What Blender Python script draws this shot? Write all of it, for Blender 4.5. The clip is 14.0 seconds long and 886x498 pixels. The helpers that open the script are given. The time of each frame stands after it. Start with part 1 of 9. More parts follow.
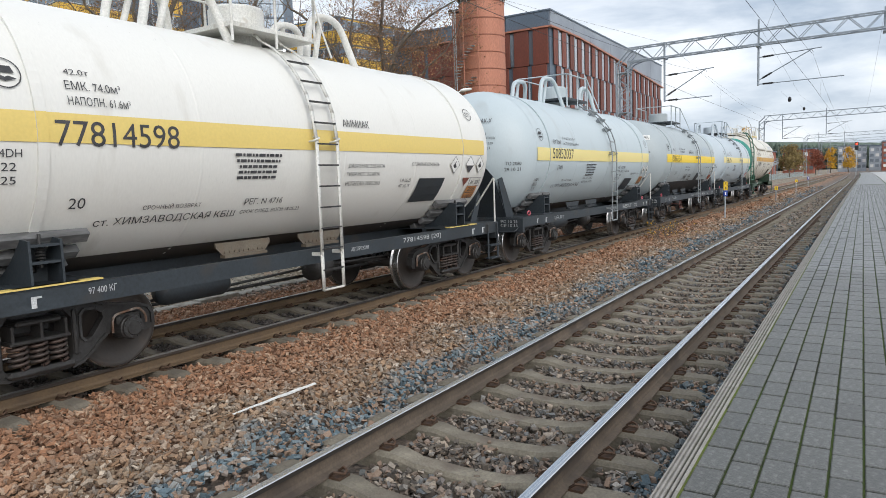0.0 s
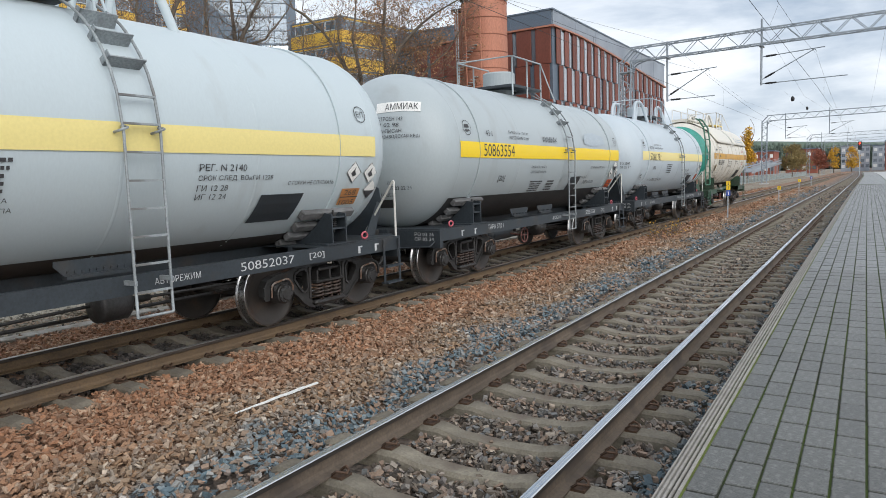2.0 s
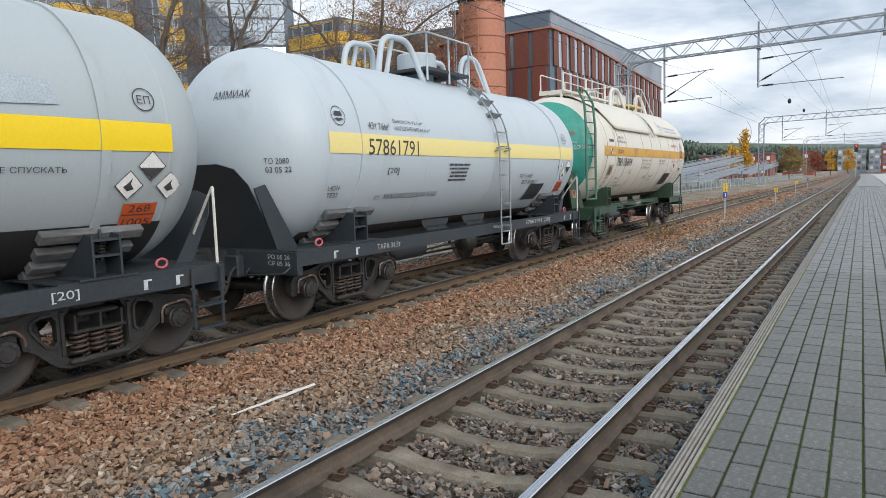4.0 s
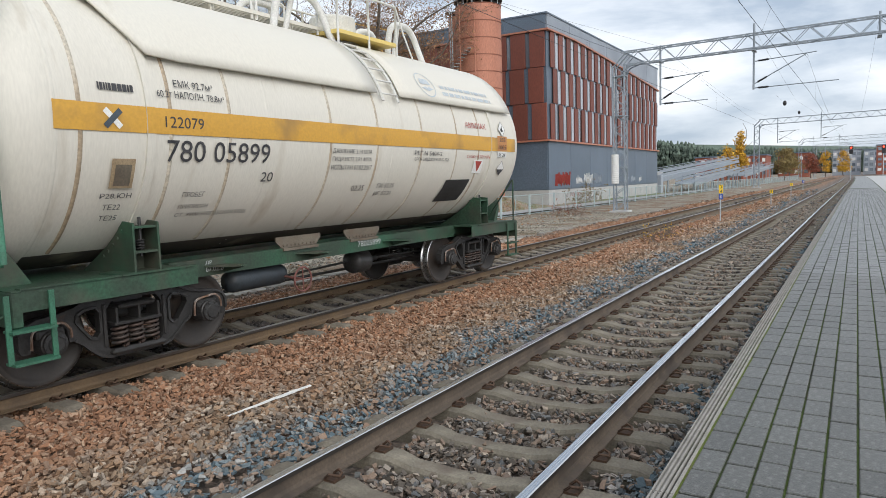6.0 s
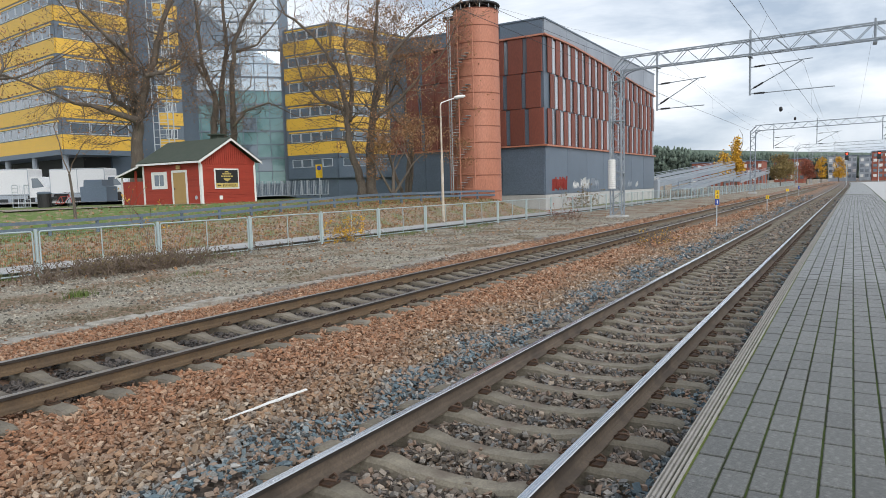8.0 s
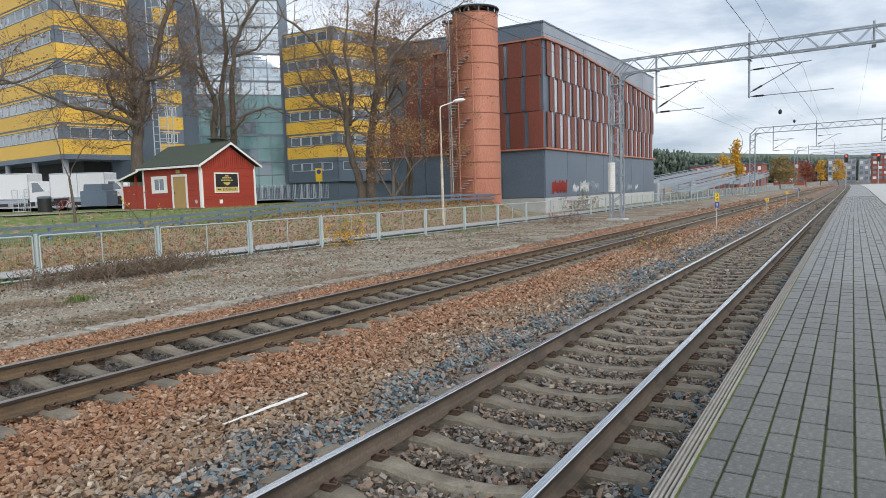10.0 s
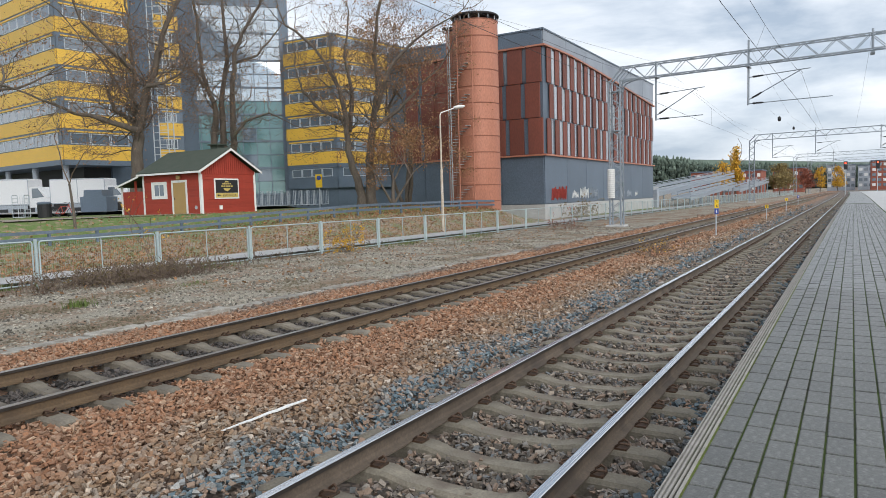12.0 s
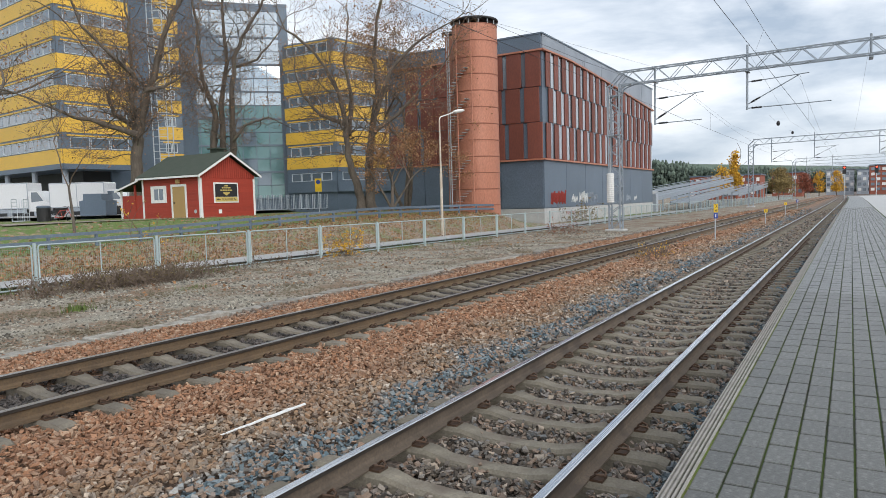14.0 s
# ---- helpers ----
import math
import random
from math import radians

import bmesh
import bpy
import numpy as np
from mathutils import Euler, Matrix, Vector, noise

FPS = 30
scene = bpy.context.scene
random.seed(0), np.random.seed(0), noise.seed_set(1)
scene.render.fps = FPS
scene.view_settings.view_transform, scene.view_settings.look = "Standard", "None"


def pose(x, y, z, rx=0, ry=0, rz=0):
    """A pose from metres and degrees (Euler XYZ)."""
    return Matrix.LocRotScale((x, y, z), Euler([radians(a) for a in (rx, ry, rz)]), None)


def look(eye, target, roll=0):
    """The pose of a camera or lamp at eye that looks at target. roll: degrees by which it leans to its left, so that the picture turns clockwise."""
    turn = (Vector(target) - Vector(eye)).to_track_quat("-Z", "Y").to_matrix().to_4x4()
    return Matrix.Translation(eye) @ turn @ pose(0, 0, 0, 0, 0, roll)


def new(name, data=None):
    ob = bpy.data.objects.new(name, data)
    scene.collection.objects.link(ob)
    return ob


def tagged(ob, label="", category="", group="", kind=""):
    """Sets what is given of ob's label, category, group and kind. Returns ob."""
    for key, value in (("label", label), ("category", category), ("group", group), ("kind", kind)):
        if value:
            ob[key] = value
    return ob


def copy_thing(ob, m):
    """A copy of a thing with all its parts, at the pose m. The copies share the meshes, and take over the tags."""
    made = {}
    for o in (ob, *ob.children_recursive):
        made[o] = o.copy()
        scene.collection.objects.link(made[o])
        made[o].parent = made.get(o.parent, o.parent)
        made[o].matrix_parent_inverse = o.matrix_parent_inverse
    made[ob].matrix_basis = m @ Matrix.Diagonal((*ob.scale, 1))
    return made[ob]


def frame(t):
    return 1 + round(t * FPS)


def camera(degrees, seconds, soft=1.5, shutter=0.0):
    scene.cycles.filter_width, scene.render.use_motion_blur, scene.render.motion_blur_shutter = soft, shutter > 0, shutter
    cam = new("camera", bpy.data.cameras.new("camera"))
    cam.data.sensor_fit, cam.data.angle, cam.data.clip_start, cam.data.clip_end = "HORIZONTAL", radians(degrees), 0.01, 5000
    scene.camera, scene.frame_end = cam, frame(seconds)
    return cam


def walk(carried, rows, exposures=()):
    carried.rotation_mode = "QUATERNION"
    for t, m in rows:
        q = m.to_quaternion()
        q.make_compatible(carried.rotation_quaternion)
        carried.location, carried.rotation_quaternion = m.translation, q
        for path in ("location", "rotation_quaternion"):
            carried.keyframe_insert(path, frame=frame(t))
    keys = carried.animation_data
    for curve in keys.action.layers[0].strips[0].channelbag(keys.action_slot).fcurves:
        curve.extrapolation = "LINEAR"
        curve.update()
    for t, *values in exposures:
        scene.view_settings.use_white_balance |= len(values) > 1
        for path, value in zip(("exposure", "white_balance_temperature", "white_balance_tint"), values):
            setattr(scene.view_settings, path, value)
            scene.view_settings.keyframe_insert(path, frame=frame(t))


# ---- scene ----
import itertools

# ---------- camera: a phone held at 1.68 m over the platform ----------
cam = camera(66.5, 14.0, soft=0.5)
EYE = Vector((0.0, 0.0, 1.941))


def aim(pitch, roll, yaw):
    """Down pitch, lean, and turn to the left of the track, in degrees."""
    a, b = radians(yaw), radians(pitch)
    way = Vector((-math.sin(a) * math.cos(b), math.cos(a) * math.cos(b), -math.sin(b)))
    return look(EYE, EYE + way, roll)


AIMS = [
        (0.0, 5.669, -2.046, 31.829), (0.5, 5.712, -1.992, 31.902), (1.0, 5.745, -2.016, 31.951), (1.5, 5.772, -1.935, 31.992),
        (2.0, 5.705, -2.012, 32.024), (2.5, 5.675, -1.88, 31.965), (3.0, 5.623, -1.958, 31.968), (5.5, 5.544, -1.811, 31.526),
        (6.0, 5.498, -1.829, 31.478), (6.5, 5.392, -1.731, 31.436), (7.0, 5.273, -1.781, 31.354), (7.5, 5.188, -1.636, 31.271),
        (8.0, 5.148, -1.592, 31.194), (10.5, 4.709, -1.716, 31.186), (11.0, 4.531, -1.638, 31.172), (11.5, 4.377, -1.641, 31.151),
        (12.0, 4.333, -1.649, 31.147), (12.5, 4.205, -1.678, 31.167), (13.0, 4.124, -1.7, 31.124), (13.5, 4.04, -1.642, 31.09),
        (14.0, 3.985, -1.616, 31.08),
]
walk(cam, [(t, aim(*angles)) for t, *angles in AIMS])

# ---------- light: a bright, broken overcast ----------
SUN_ELEVATION, SUN_AZIMUTH = 32.0, 118.0     # degrees; azimuth from +y towards +x
world = bpy.data.worlds.new("world")
scene.world = world
world.use_nodes = True
wn, wl = world.node_tree.nodes, world.node_tree.links
wn.clear()
w_out = wn.new("ShaderNodeOutputWorld")
w_bg = wn.new("ShaderNodeBackground")
w_sky = wn.new("ShaderNodeTexSky")
w_sky.sky_type, w_sky.sun_disc = "NISHITA", False
w_sky.sun_elevation, w_sky.sun_rotation = radians(SUN_ELEVATION), radians(SUN_AZIMUTH)
w_sky.air_density, w_sky.dust_density = 1.0, 2.0
w_co = wn.new("ShaderNodeTexCoord")
w_map = wn.new("ShaderNodeMapping")
w_map.inputs["Scale"].default_value = (1.0, 1.0, 3.6)
w_map.inputs["Location"].default_value = (0.35, 0.2, 0.1)
w_n1 = wn.new("ShaderNodeTexNoise")
w_n1.inputs["Scale"].default_value, w_n1.inputs["Detail"].default_value, w_n1.inputs["Roughness"].default_value = 2.3, 9.0, 0.55
w_n1.inputs["Distortion"].default_value = 0.25
w_ramp = wn.new("ShaderNodeValToRGB")
w_ramp.color_ramp.elements[0].position, w_ramp.color_ramp.elements[0].color = 0.36, (3.9, 4.7, 5.8, 1)
w_ramp.color_ramp.elements[1].position, w_ramp.color_ramp.elements[1].color = 0.6, (9.8, 10.0, 10.4, 1)
w_mid = w_ramp.color_ramp.elements.new(0.47)
w_mid.color = (6.6, 7.2, 8.0, 1)
w_mix = wn.new("ShaderNodeMixRGB")
w_mix.inputs[0].default_value = 0.86
w_bg.inputs["Strength"].default_value = 0.1
wl.new(w_co.outputs["Generated"], w_map.inputs["Vector"])
wl.new(w_map.outputs[0], w_n1.inputs["Vector"])
wl.new(w_n1.outputs["Fac"], w_ramp.inputs[0])
wl.new(w_sky.outputs[0], w_mix.inputs[1])
wl.new(w_ramp.outputs[0], w_mix.inputs[2])
wl.new(w_mix.outputs[0], w_bg.inputs["Color"])
wl.new(w_bg.outputs[0], w_out.inputs["Surface"])

sun_data = bpy.data.lights.new("sun", "SUN")
sun_data.energy, sun_data.angle, sun_data.color = 1.5, radians(50), (1.0, 0.97, 0.93)
sun = new("sun", sun_data)
ea, az = radians(SUN_ELEVATION), radians(SUN_AZIMUTH)
SUN_WAY = Vector((math.sin(az) * math.cos(ea), math.cos(az) * math.cos(ea), math.sin(ea)))
sun.matrix_world = look(SUN_WAY * 60, (0, 0, 0))
scene.view_settings.exposure = 0.36


# ---------- materials ----------
def material(name, base, rough=0.6, metal=0.0, second=None, scale=6.0, amount=0.35, fine=60.0, bump=0.15, bump_size=0.01,
             dirt=None, dirt_scale=1.2, dirt_edge=(0.52, 0.7), spread=0.0, random_from="object", stretch=(1, 1, 1), coat=0.0):
    """Base colour broken at two scales, with grain in the relief, blotches of dirt and a spread between pieces."""
    m = bpy.data.materials.new(name)
    m.use_nodes = True
    n, l = m.node_tree.nodes, m.node_tree.links
    b = n["Principled BSDF"]
    b.inputs["Roughness"].default_value, b.inputs["Metallic"].default_value = rough, metal
    b.inputs["Coat Weight"].default_value = coat
    co = n.new("ShaderNodeTexCoord")
    mp = n.new("ShaderNodeMapping")
    mp.inputs["Scale"].default_value = stretch
    l.new(co.outputs["Object"], mp.inputs["Vector"])

    def noise_at(s, detail=4.0):
        t = n.new("ShaderNodeTexNoise")
        t.inputs["Scale"].default_value, t.inputs["Detail"].default_value = s, detail
        l.new(mp.outputs[0], t.inputs["Vector"])
        return t.outputs["Fac"]

    def mixed(fac, a, c, kind="MIX"):
        x = n.new("ShaderNodeMixRGB")
        x.blend_type = kind
        for socket, v in zip(x.inputs, (fac, a, c)):
            if isinstance(v, (int, float)):
                socket.default_value = v
            elif isinstance(v, tuple):
                socket.default_value = (*v[:3], 1)
            else:
                l.new(v, socket)
        return x.outputs[0]

    def ranged(v, lo, hi, to0, to1):
        r = n.new("ShaderNodeMapRange")
        for i, x in enumerate((lo, hi, to0, to1)):
            r.inputs[i + 1].default_value = x
        l.new(v, r.inputs[0])
        return r.outputs[0]

    second = second or tuple(c * 0.72 for c in base)
    colour = mixed(ranged(noise_at(scale), 0.3, 0.7, 0, amount * 1.6), base, second)
    grain = noise_at(fine, 6.0)
    colour = mixed(1.0, colour, mixed(ranged(grain, 0.3, 0.7, 0, 1), (1 - amount * 0.45,) * 3, (1 + amount * 0.3,) * 3), "MULTIPLY")
    if spread:
        if random_from == "island":
            g = n.new("ShaderNodeNewGeometry").outputs["Random Per Island"]
        else:
            g = n.new("ShaderNodeObjectInfo").outputs["Random"]
        colour = mixed(1.0, colour, mixed(g, (1 - spread,) * 3, (1 + spread,) * 3), "MULTIPLY")
    if dirt:
        colour = mixed(ranged(noise_at(dirt_scale, 8.0), *dirt_edge, 0, 0.85), colour, dirt)
    l.new(colour, b.inputs["Base Color"])
    l.new(ranged(grain, 0.25, 0.75, max(rough - 0.12, 0.03), min(rough + 0.12, 1)), b.inputs["Roughness"])
    if bump:
        bp = n.new("ShaderNodeBump")
        bp.inputs["Strength"].default_value, bp.inputs["Distance"].default_value = bump, bump_size
        l.new(grain, bp.inputs["Height"])
        l.new(bp.outputs[0], b.inputs["Normal"])
    return m


def glass_material(name, tint=(0.08, 0.1, 0.12), rough=0.06):
    """Dark coated window glass, seen from outside: it mirrors the sky."""
    m = bpy.data.materials.new(name)
    m.use_nodes = True
    b = m.node_tree.nodes["Principled BSDF"]
    b.inputs["Base Color"].default_value = (*tint, 1)
    b.inputs["Roughness"].default_value, b.inputs["Metallic"].default_value = rough, 0.0
    b.inputs["IOR"].default_value, b.inputs["Coat Weight"].default_value = 1.9, 0.6
    return m


M = {}
M["rail"] = material("rail_rust", (0.15, 0.1, 0.055), 0.75, 0.1, (0.1, 0.068, 0.042), 3, 0.6, 40, 0.2)
M["rail_near"] = material("rail_dusty", (0.13, 0.1, 0.075), 0.85, 0.0, (0.085, 0.066, 0.05), 3, 0.6, 40, 0.2, dirt=(0.05, 0.04, 0.035), dirt_scale=1.5)
M["rail_side"] = material("rail_head_side", (0.035, 0.032, 0.03), 0.55, 0.3, (0.06, 0.045, 0.035), 3, 0.5, 60, 0.05, stretch=(1, 0.1, 1))
M["rail_head"] = material("rail_polished", (0.66, 0.68, 0.7), 0.24, 1.0, (0.42, 0.43, 0.45), 2, 0.3, 20, 0.0, stretch=(6, 0.05, 1))
M["rail_head_dull"] = material("rail_worn", (0.34, 0.33, 0.32), 0.36, 0.9, (0.22, 0.2, 0.18), 2, 0.4, 20, 0.0, stretch=(6, 0.05, 1))
M["sleeper"] = material("sleeper_concrete", (0.23, 0.207, 0.16), 0.9, 0, (0.14, 0.122, 0.095), 5, 0.6, 50, 0.5, dirt=(0.12, 0.095, 0.075), dirt_scale=3, spread=0.15)
M["sleeper_far"] = material("sleeper_oily", (0.22, 0.195, 0.15), 0.9, 0, (0.14, 0.12, 0.095), 5, 0.6, 50, 0.5, dirt=(0.1, 0.085, 0.07), dirt_scale=3, spread=0.15)
M["clip"] = material("clip_iron", (0.07, 0.055, 0.045), 0.7, 0.5, (0.13, 0.07, 0.04), 20, 0.6)
M["paver"] = material("paver_grey", (0.165, 0.166, 0.155), 0.4, 0, (0.09, 0.092, 0.085), 30, 1.2, 110, 0.6, 0.006, spread=0.16, dirt=(0.1, 0.1, 0.09), dirt_scale=3.5, dirt_edge=(0.55, 0.75))
M["joint"] = material("joint_soil", (0.03, 0.03, 0.026), 0.95, 0, (0.06, 0.095, 0.014), 1.3, 1.0, 60, 0.6)
M["kerb"] = material("kerb_ribbed", (0.34, 0.325, 0.3), 0.85, 0, (0.2, 0.19, 0.17), 6, 0.5, 90, 0.3, dirt=(0.2, 0.19, 0.17), dirt_scale=2)
M["moss"] = material("moss", (0.11, 0.17, 0.02), 0.95, 0, (0.13, 0.15, 0.035), 9, 0.7, 120, 0.9, dirt=(0.035, 0.035, 0.03), dirt_scale=2.5, dirt_edge=(0.55, 0.65))
M["path"] = material("path_asphalt", (0.4, 0.4, 0.4), 0.92, 0, (0.32, 0.32, 0.31), 0.8, 0.5, 70, 0.3)
M["asphalt"] = material("deck_concrete", (0.46, 0.46, 0.45), 0.5, 0, (0.39, 0.39, 0.38), 0.8, 0.5, 70, 0.4)
M["galv"] = material("galvanised", (0.5, 0.55, 0.58), 0.5, 0.35, (0.4, 0.45, 0.48), 4, 0.4, 60, 0.1)
M["steel"] = material("mast_steel", (0.26, 0.3, 0.34), 0.5, 0.15, (0.34, 0.38, 0.42), 4, 0.5, 60, 0.1)
M["fence"] = material("fence_paint", (0.4, 0.48, 0.49), 0.5, 0.1, (0.32, 0.4, 0.41), 4, 0.4, 60, 0.1)
M["copper"] = material("tower_sheet", (0.5, 0.22, 0.145), 0.55, 0.15, (0.42, 0.165, 0.1), 0.6, 0.5, 20, 0.1, stretch=(1, 1, 0.25))
M["copper_seam"] = material("tower_seam", (0.3, 0.11, 0.065), 0.5, 0.15)
M["midclad"] = material("cladding_blue_grey", (0.3, 0.34, 0.39), 0.45, 0.15, (0.18, 0.21, 0.25), 0.4, 0.4, 10, 0.05, spread=0.06)
M["redpanel"] = material("facade_rust_panel", (0.21, 0.066, 0.045), 0.6, 0.1, (0.15, 0.05, 0.036), 0.5, 0.5, 14, 0.15, spread=0.14, stretch=(1, 1, 0.3))
M["darkclad"] = material("cladding_slate", (0.125, 0.165, 0.215), 0.45, 0.1, (0.1, 0.135, 0.175), 0.4, 0.5, 10, 0.05, spread=0.07)
M["lightclad"] = material("cladding_zinc", (0.4, 0.44, 0.49), 0.4, 0.2, (0.33, 0.37, 0.42), 0.4, 0.4, 10, 0.05, spread=0.05)
M["zinc_pale"] = material("cladding_zinc_pale", (0.5, 0.55, 0.6), 0.4, 0.2, (0.42, 0.46, 0.51), 0.4, 0.4, 10, 0.05, spread=0.12)
M["concrete"] = material("concrete_pale", (0.5, 0.5, 0.49), 0.85, 0, (0.38, 0.38, 0.37), 1, 0.5, 30, 0.3)
M["yellow"] = material("cladding_yellow", (0.7, 0.43, 0.06), 0.5, 0, (0.62, 0.38, 0.055), 0.5, 0.4, 12, 0.05, spread=0.06)
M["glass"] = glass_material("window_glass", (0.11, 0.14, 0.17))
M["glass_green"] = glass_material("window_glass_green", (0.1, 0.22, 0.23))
M["black"] = material("black_paint", (0.02, 0.02, 0.022), 0.6)
M["white"] = material("white_paint", (0.78, 0.78, 0.76), 0.6, 0, (0.66, 0.66, 0.63), 4, 0.3, 50, 0.1)


# ---------- building blocks ----------
def part(name, bm, mat, parent=None, label="", smooth=False, m=None):
    """Link a bmesh as one mesh object, under a thing or part if one is given."""
    me = bpy.data.meshes.new(name)
    bm.to_mesh(me)
    bm.free()
    if mat:
        me.materials.append(mat)
    if smooth:
        for f in me.polygons:
            f.use_smooth = True
    ob = new(name, me)
    if parent:
        ob.parent = parent
    if m is not None:
        ob.matrix_basis = m
    return tagged(ob, label)


def again(ob, parent, m=None):
    """The same mesh once more, as an object of its own."""
    o = new(ob.name.split(".")[0], ob.data)
    o.parent = parent
    o.matrix_basis = ob.matrix_basis if m is None else m
    if "label" in ob:
        o["label"] = ob["label"]
    return o


def thing(name, m=None, label="", category="", group="", kind=""):
    ob = new(name)
    ob.empty_display_size = 0.3
    if m is not None:
        ob.matrix_basis = m
    return tagged(ob, label, category, group, kind)


def box(bm, x0, x1, y0, y1, z0, z1, m=None, bevel=0.0):
    if bevel:
        g = bmesh.new()
        box(g, x0, x1, y0, y1, z0, z1)
        bmesh.ops.bevel(g, geom=g.edges[:], offset=bevel, segments=1, affect="EDGES")
        vs = {v: bm.verts.new(m @ v.co if m is not None else v.co) for v in g.verts}
        for f in g.faces:
            bm.faces.new([vs[v] for v in f.verts])
        g.free()
        return bm
    co = [Vector(c) for c in itertools.product((x0, x1), (y0, y1), (z0, z1))]
    v = [bm.verts.new(m @ c if m is not None else c) for c in co]
    for f in ((0, 1, 3, 2), (4, 6, 7, 5), (0, 4, 5, 1), (2, 3, 7, 6), (0, 2, 6, 4), (1, 5, 7, 3)):
        bm.faces.new([v[i] for i in f])
    return bm


def beam(bm, a, b, w, h=None, up=(0, 0, 1)):
    """A square bar from a to b."""
    a, b = Vector(a), Vector(b)
    h = h or w
    d = (b - a)
    ln = d.length
    d.normalize()
    upv = Vector(up)
    if abs(d.dot(upv)) > 0.98:
        upv = Vector((1, 0, 0))
    s = d.cross(upv).normalized()
    u = s.cross(d)
    m = Matrix((s, d, u)).transposed().to_4x4()
    m.translation = a
    return box(bm, -w / 2, w / 2, 0, ln, -h / 2, h / 2, m)


def tube(bm, pts, r, n=8, r1=None, caps=True, closed=False):
    """A round bar swept along points, tapering to r1."""
    pts = [Vector(q) for q in pts]
    rings, k = [], len(pts)
    ref = None
    for i, q in enumerate(pts):
        if closed:
            d = (pts[(i + 1) % k] - pts[i - 1]).normalized()
        else:
            d = (pts[min(i + 1, k - 1)] - pts[max(i - 1, 0)]).normalized()
        if ref is None:
            ref = Vector((0, 0, 1)) if abs(d.z) < 0.9 else Vector((1, 0, 0))
        s = d.cross(ref).normalized()
        u = s.cross(d).normalized()
        ref = u
        rr = r if r1 is None else r + (r1 - r) * i / (k - 1)
        rings.append([bm.verts.new(q + s * (rr * math.cos(2 * math.pi * j / n)) + u * (rr * math.sin(2 * math.pi * j / n))) for j in range(n)])
    for i in range(k if closed else k - 1):
        a, b = rings[i], rings[(i + 1) % k]
        for j in range(n):
            bm.faces.new((a[j], a[(j + 1) % n], b[(j + 1) % n], b[j]))
    if caps and not closed:
        bm.faces.new(rings[0])
        bm.faces.new(rings[-1][::-1])
    return bm


def lathe(bm, profile, n=32, axis="z", centre=(0, 0, 0), a0=0.0, a1=360.0):
    """Turn (radius, along) pairs round an axis through centre."""
    c = Vector(centre)
    full = a1 - a0 >= 359.9
    steps = n if full else n + 1
    rings = []
    for r, h in profile:
        ring = []
        for j in range(steps):
            a = radians(a0 + (a1 - a0) * j / n)
            u, v = r * math.cos(a), r * math.sin(a)
            q = {"z": (u, v, h), "x": (h, u, v), "y": (u, h, v)}[axis]
            ring.append(bm.verts.new(c + Vector(q)))
        rings.append(ring)
    for a, b in zip(rings, rings[1:]):
        for j in range(n):
            k = (j + 1) % steps
            try:
                bm.faces.new((a[j], a[k], b[k], b[j]))
            except ValueError:
                pass
    return bm


def cyl(bm, a, b, r, n=12, r1=None):
    return tube(bm, [a, b], r, n, r1)


def plate(bm, outline, axis, lo, hi, holes=()):
    """A flat outline (with holes) thickened along an axis."""
    g = bmesh.new()
    edges = []
    for ring in (outline, *holes):
        vs = [g.verts.new((u, v, 0)) for u, v in ring]
        edges += [g.edges.new((vs[i], vs[(i + 1) % len(vs)])) for i in range(len(vs))]
    bmesh.ops.triangle_fill(g, edges=edges, use_beauty=True, use_dissolve=False)
    faces = g.faces[:]
    ex = bmesh.ops.extrude_face_region(g, geom=faces)
    for v in [e for e in ex["geom"] if isinstance(e, bmesh.types.BMVert)]:
        v.co.z = 1
    bmesh.ops.recalc_face_normals(g, faces=g.faces[:])
    vs = {}
    for v in g.verts:
        w = lo if v.co.z < 0.5 else hi
        vs[v] = bm.verts.new({"x": (w, v.co.x, v.co.y), "y": (v.co.x, w, v.co.y), "z": (v.co.x, v.co.y, w)}[axis])
    for f in g.faces:
        bm.faces.new([vs[v] for v in f.verts])
    g.free()
    return bm


def arc(cx, cy, r, a0, a1, n=6):
    return [(cx + r * math.cos(radians(a0 + (a1 - a0) * i / n)), cy + r * math.sin(radians(a0 + (a1 - a0) * i / n))) for i in range(n + 1)]


def blob(name, verts, faces, mat, smooth=False):
    me = bpy.data.meshes.new(name)
    me.from_pydata([tuple(v) for v in verts], [], faces)
    me.materials.append(mat)
    if smooth:
        for f in me.polygons:
            f.use_smooth = True
    return new(name, me)


# ---------- lines of the place ----------
GAUGE = 1.524


def near_line(y):
    y = max(y, 0)
    return -2.52 + 6.6e-5 * y * y - 2.6e-7 * y ** 3


def train_line(y):
    if y < 0:
        return -8.0 + 0.0111 * y
    return -8.0 + 0.0111 * y - 5.9e-5 * y * y + 2.05e-7 * y ** 3


def fence_line(y):
    return -20.0 + 0.05 * y if y < 50 else -17.5 + 0.008 * (y - 50)


def smooth_step(a, b, x):
    t = min(max((x - a) / (b - a), 0), 1)
    return t * t * (3 - 2 * t)


BANK_RAIL = [(-33.5, 8.0), (-30.2, 16.5), (-28.0, 24.0), (-26.2, 31.0), (-24.6, 38.0), (-23.2, 46.0)]


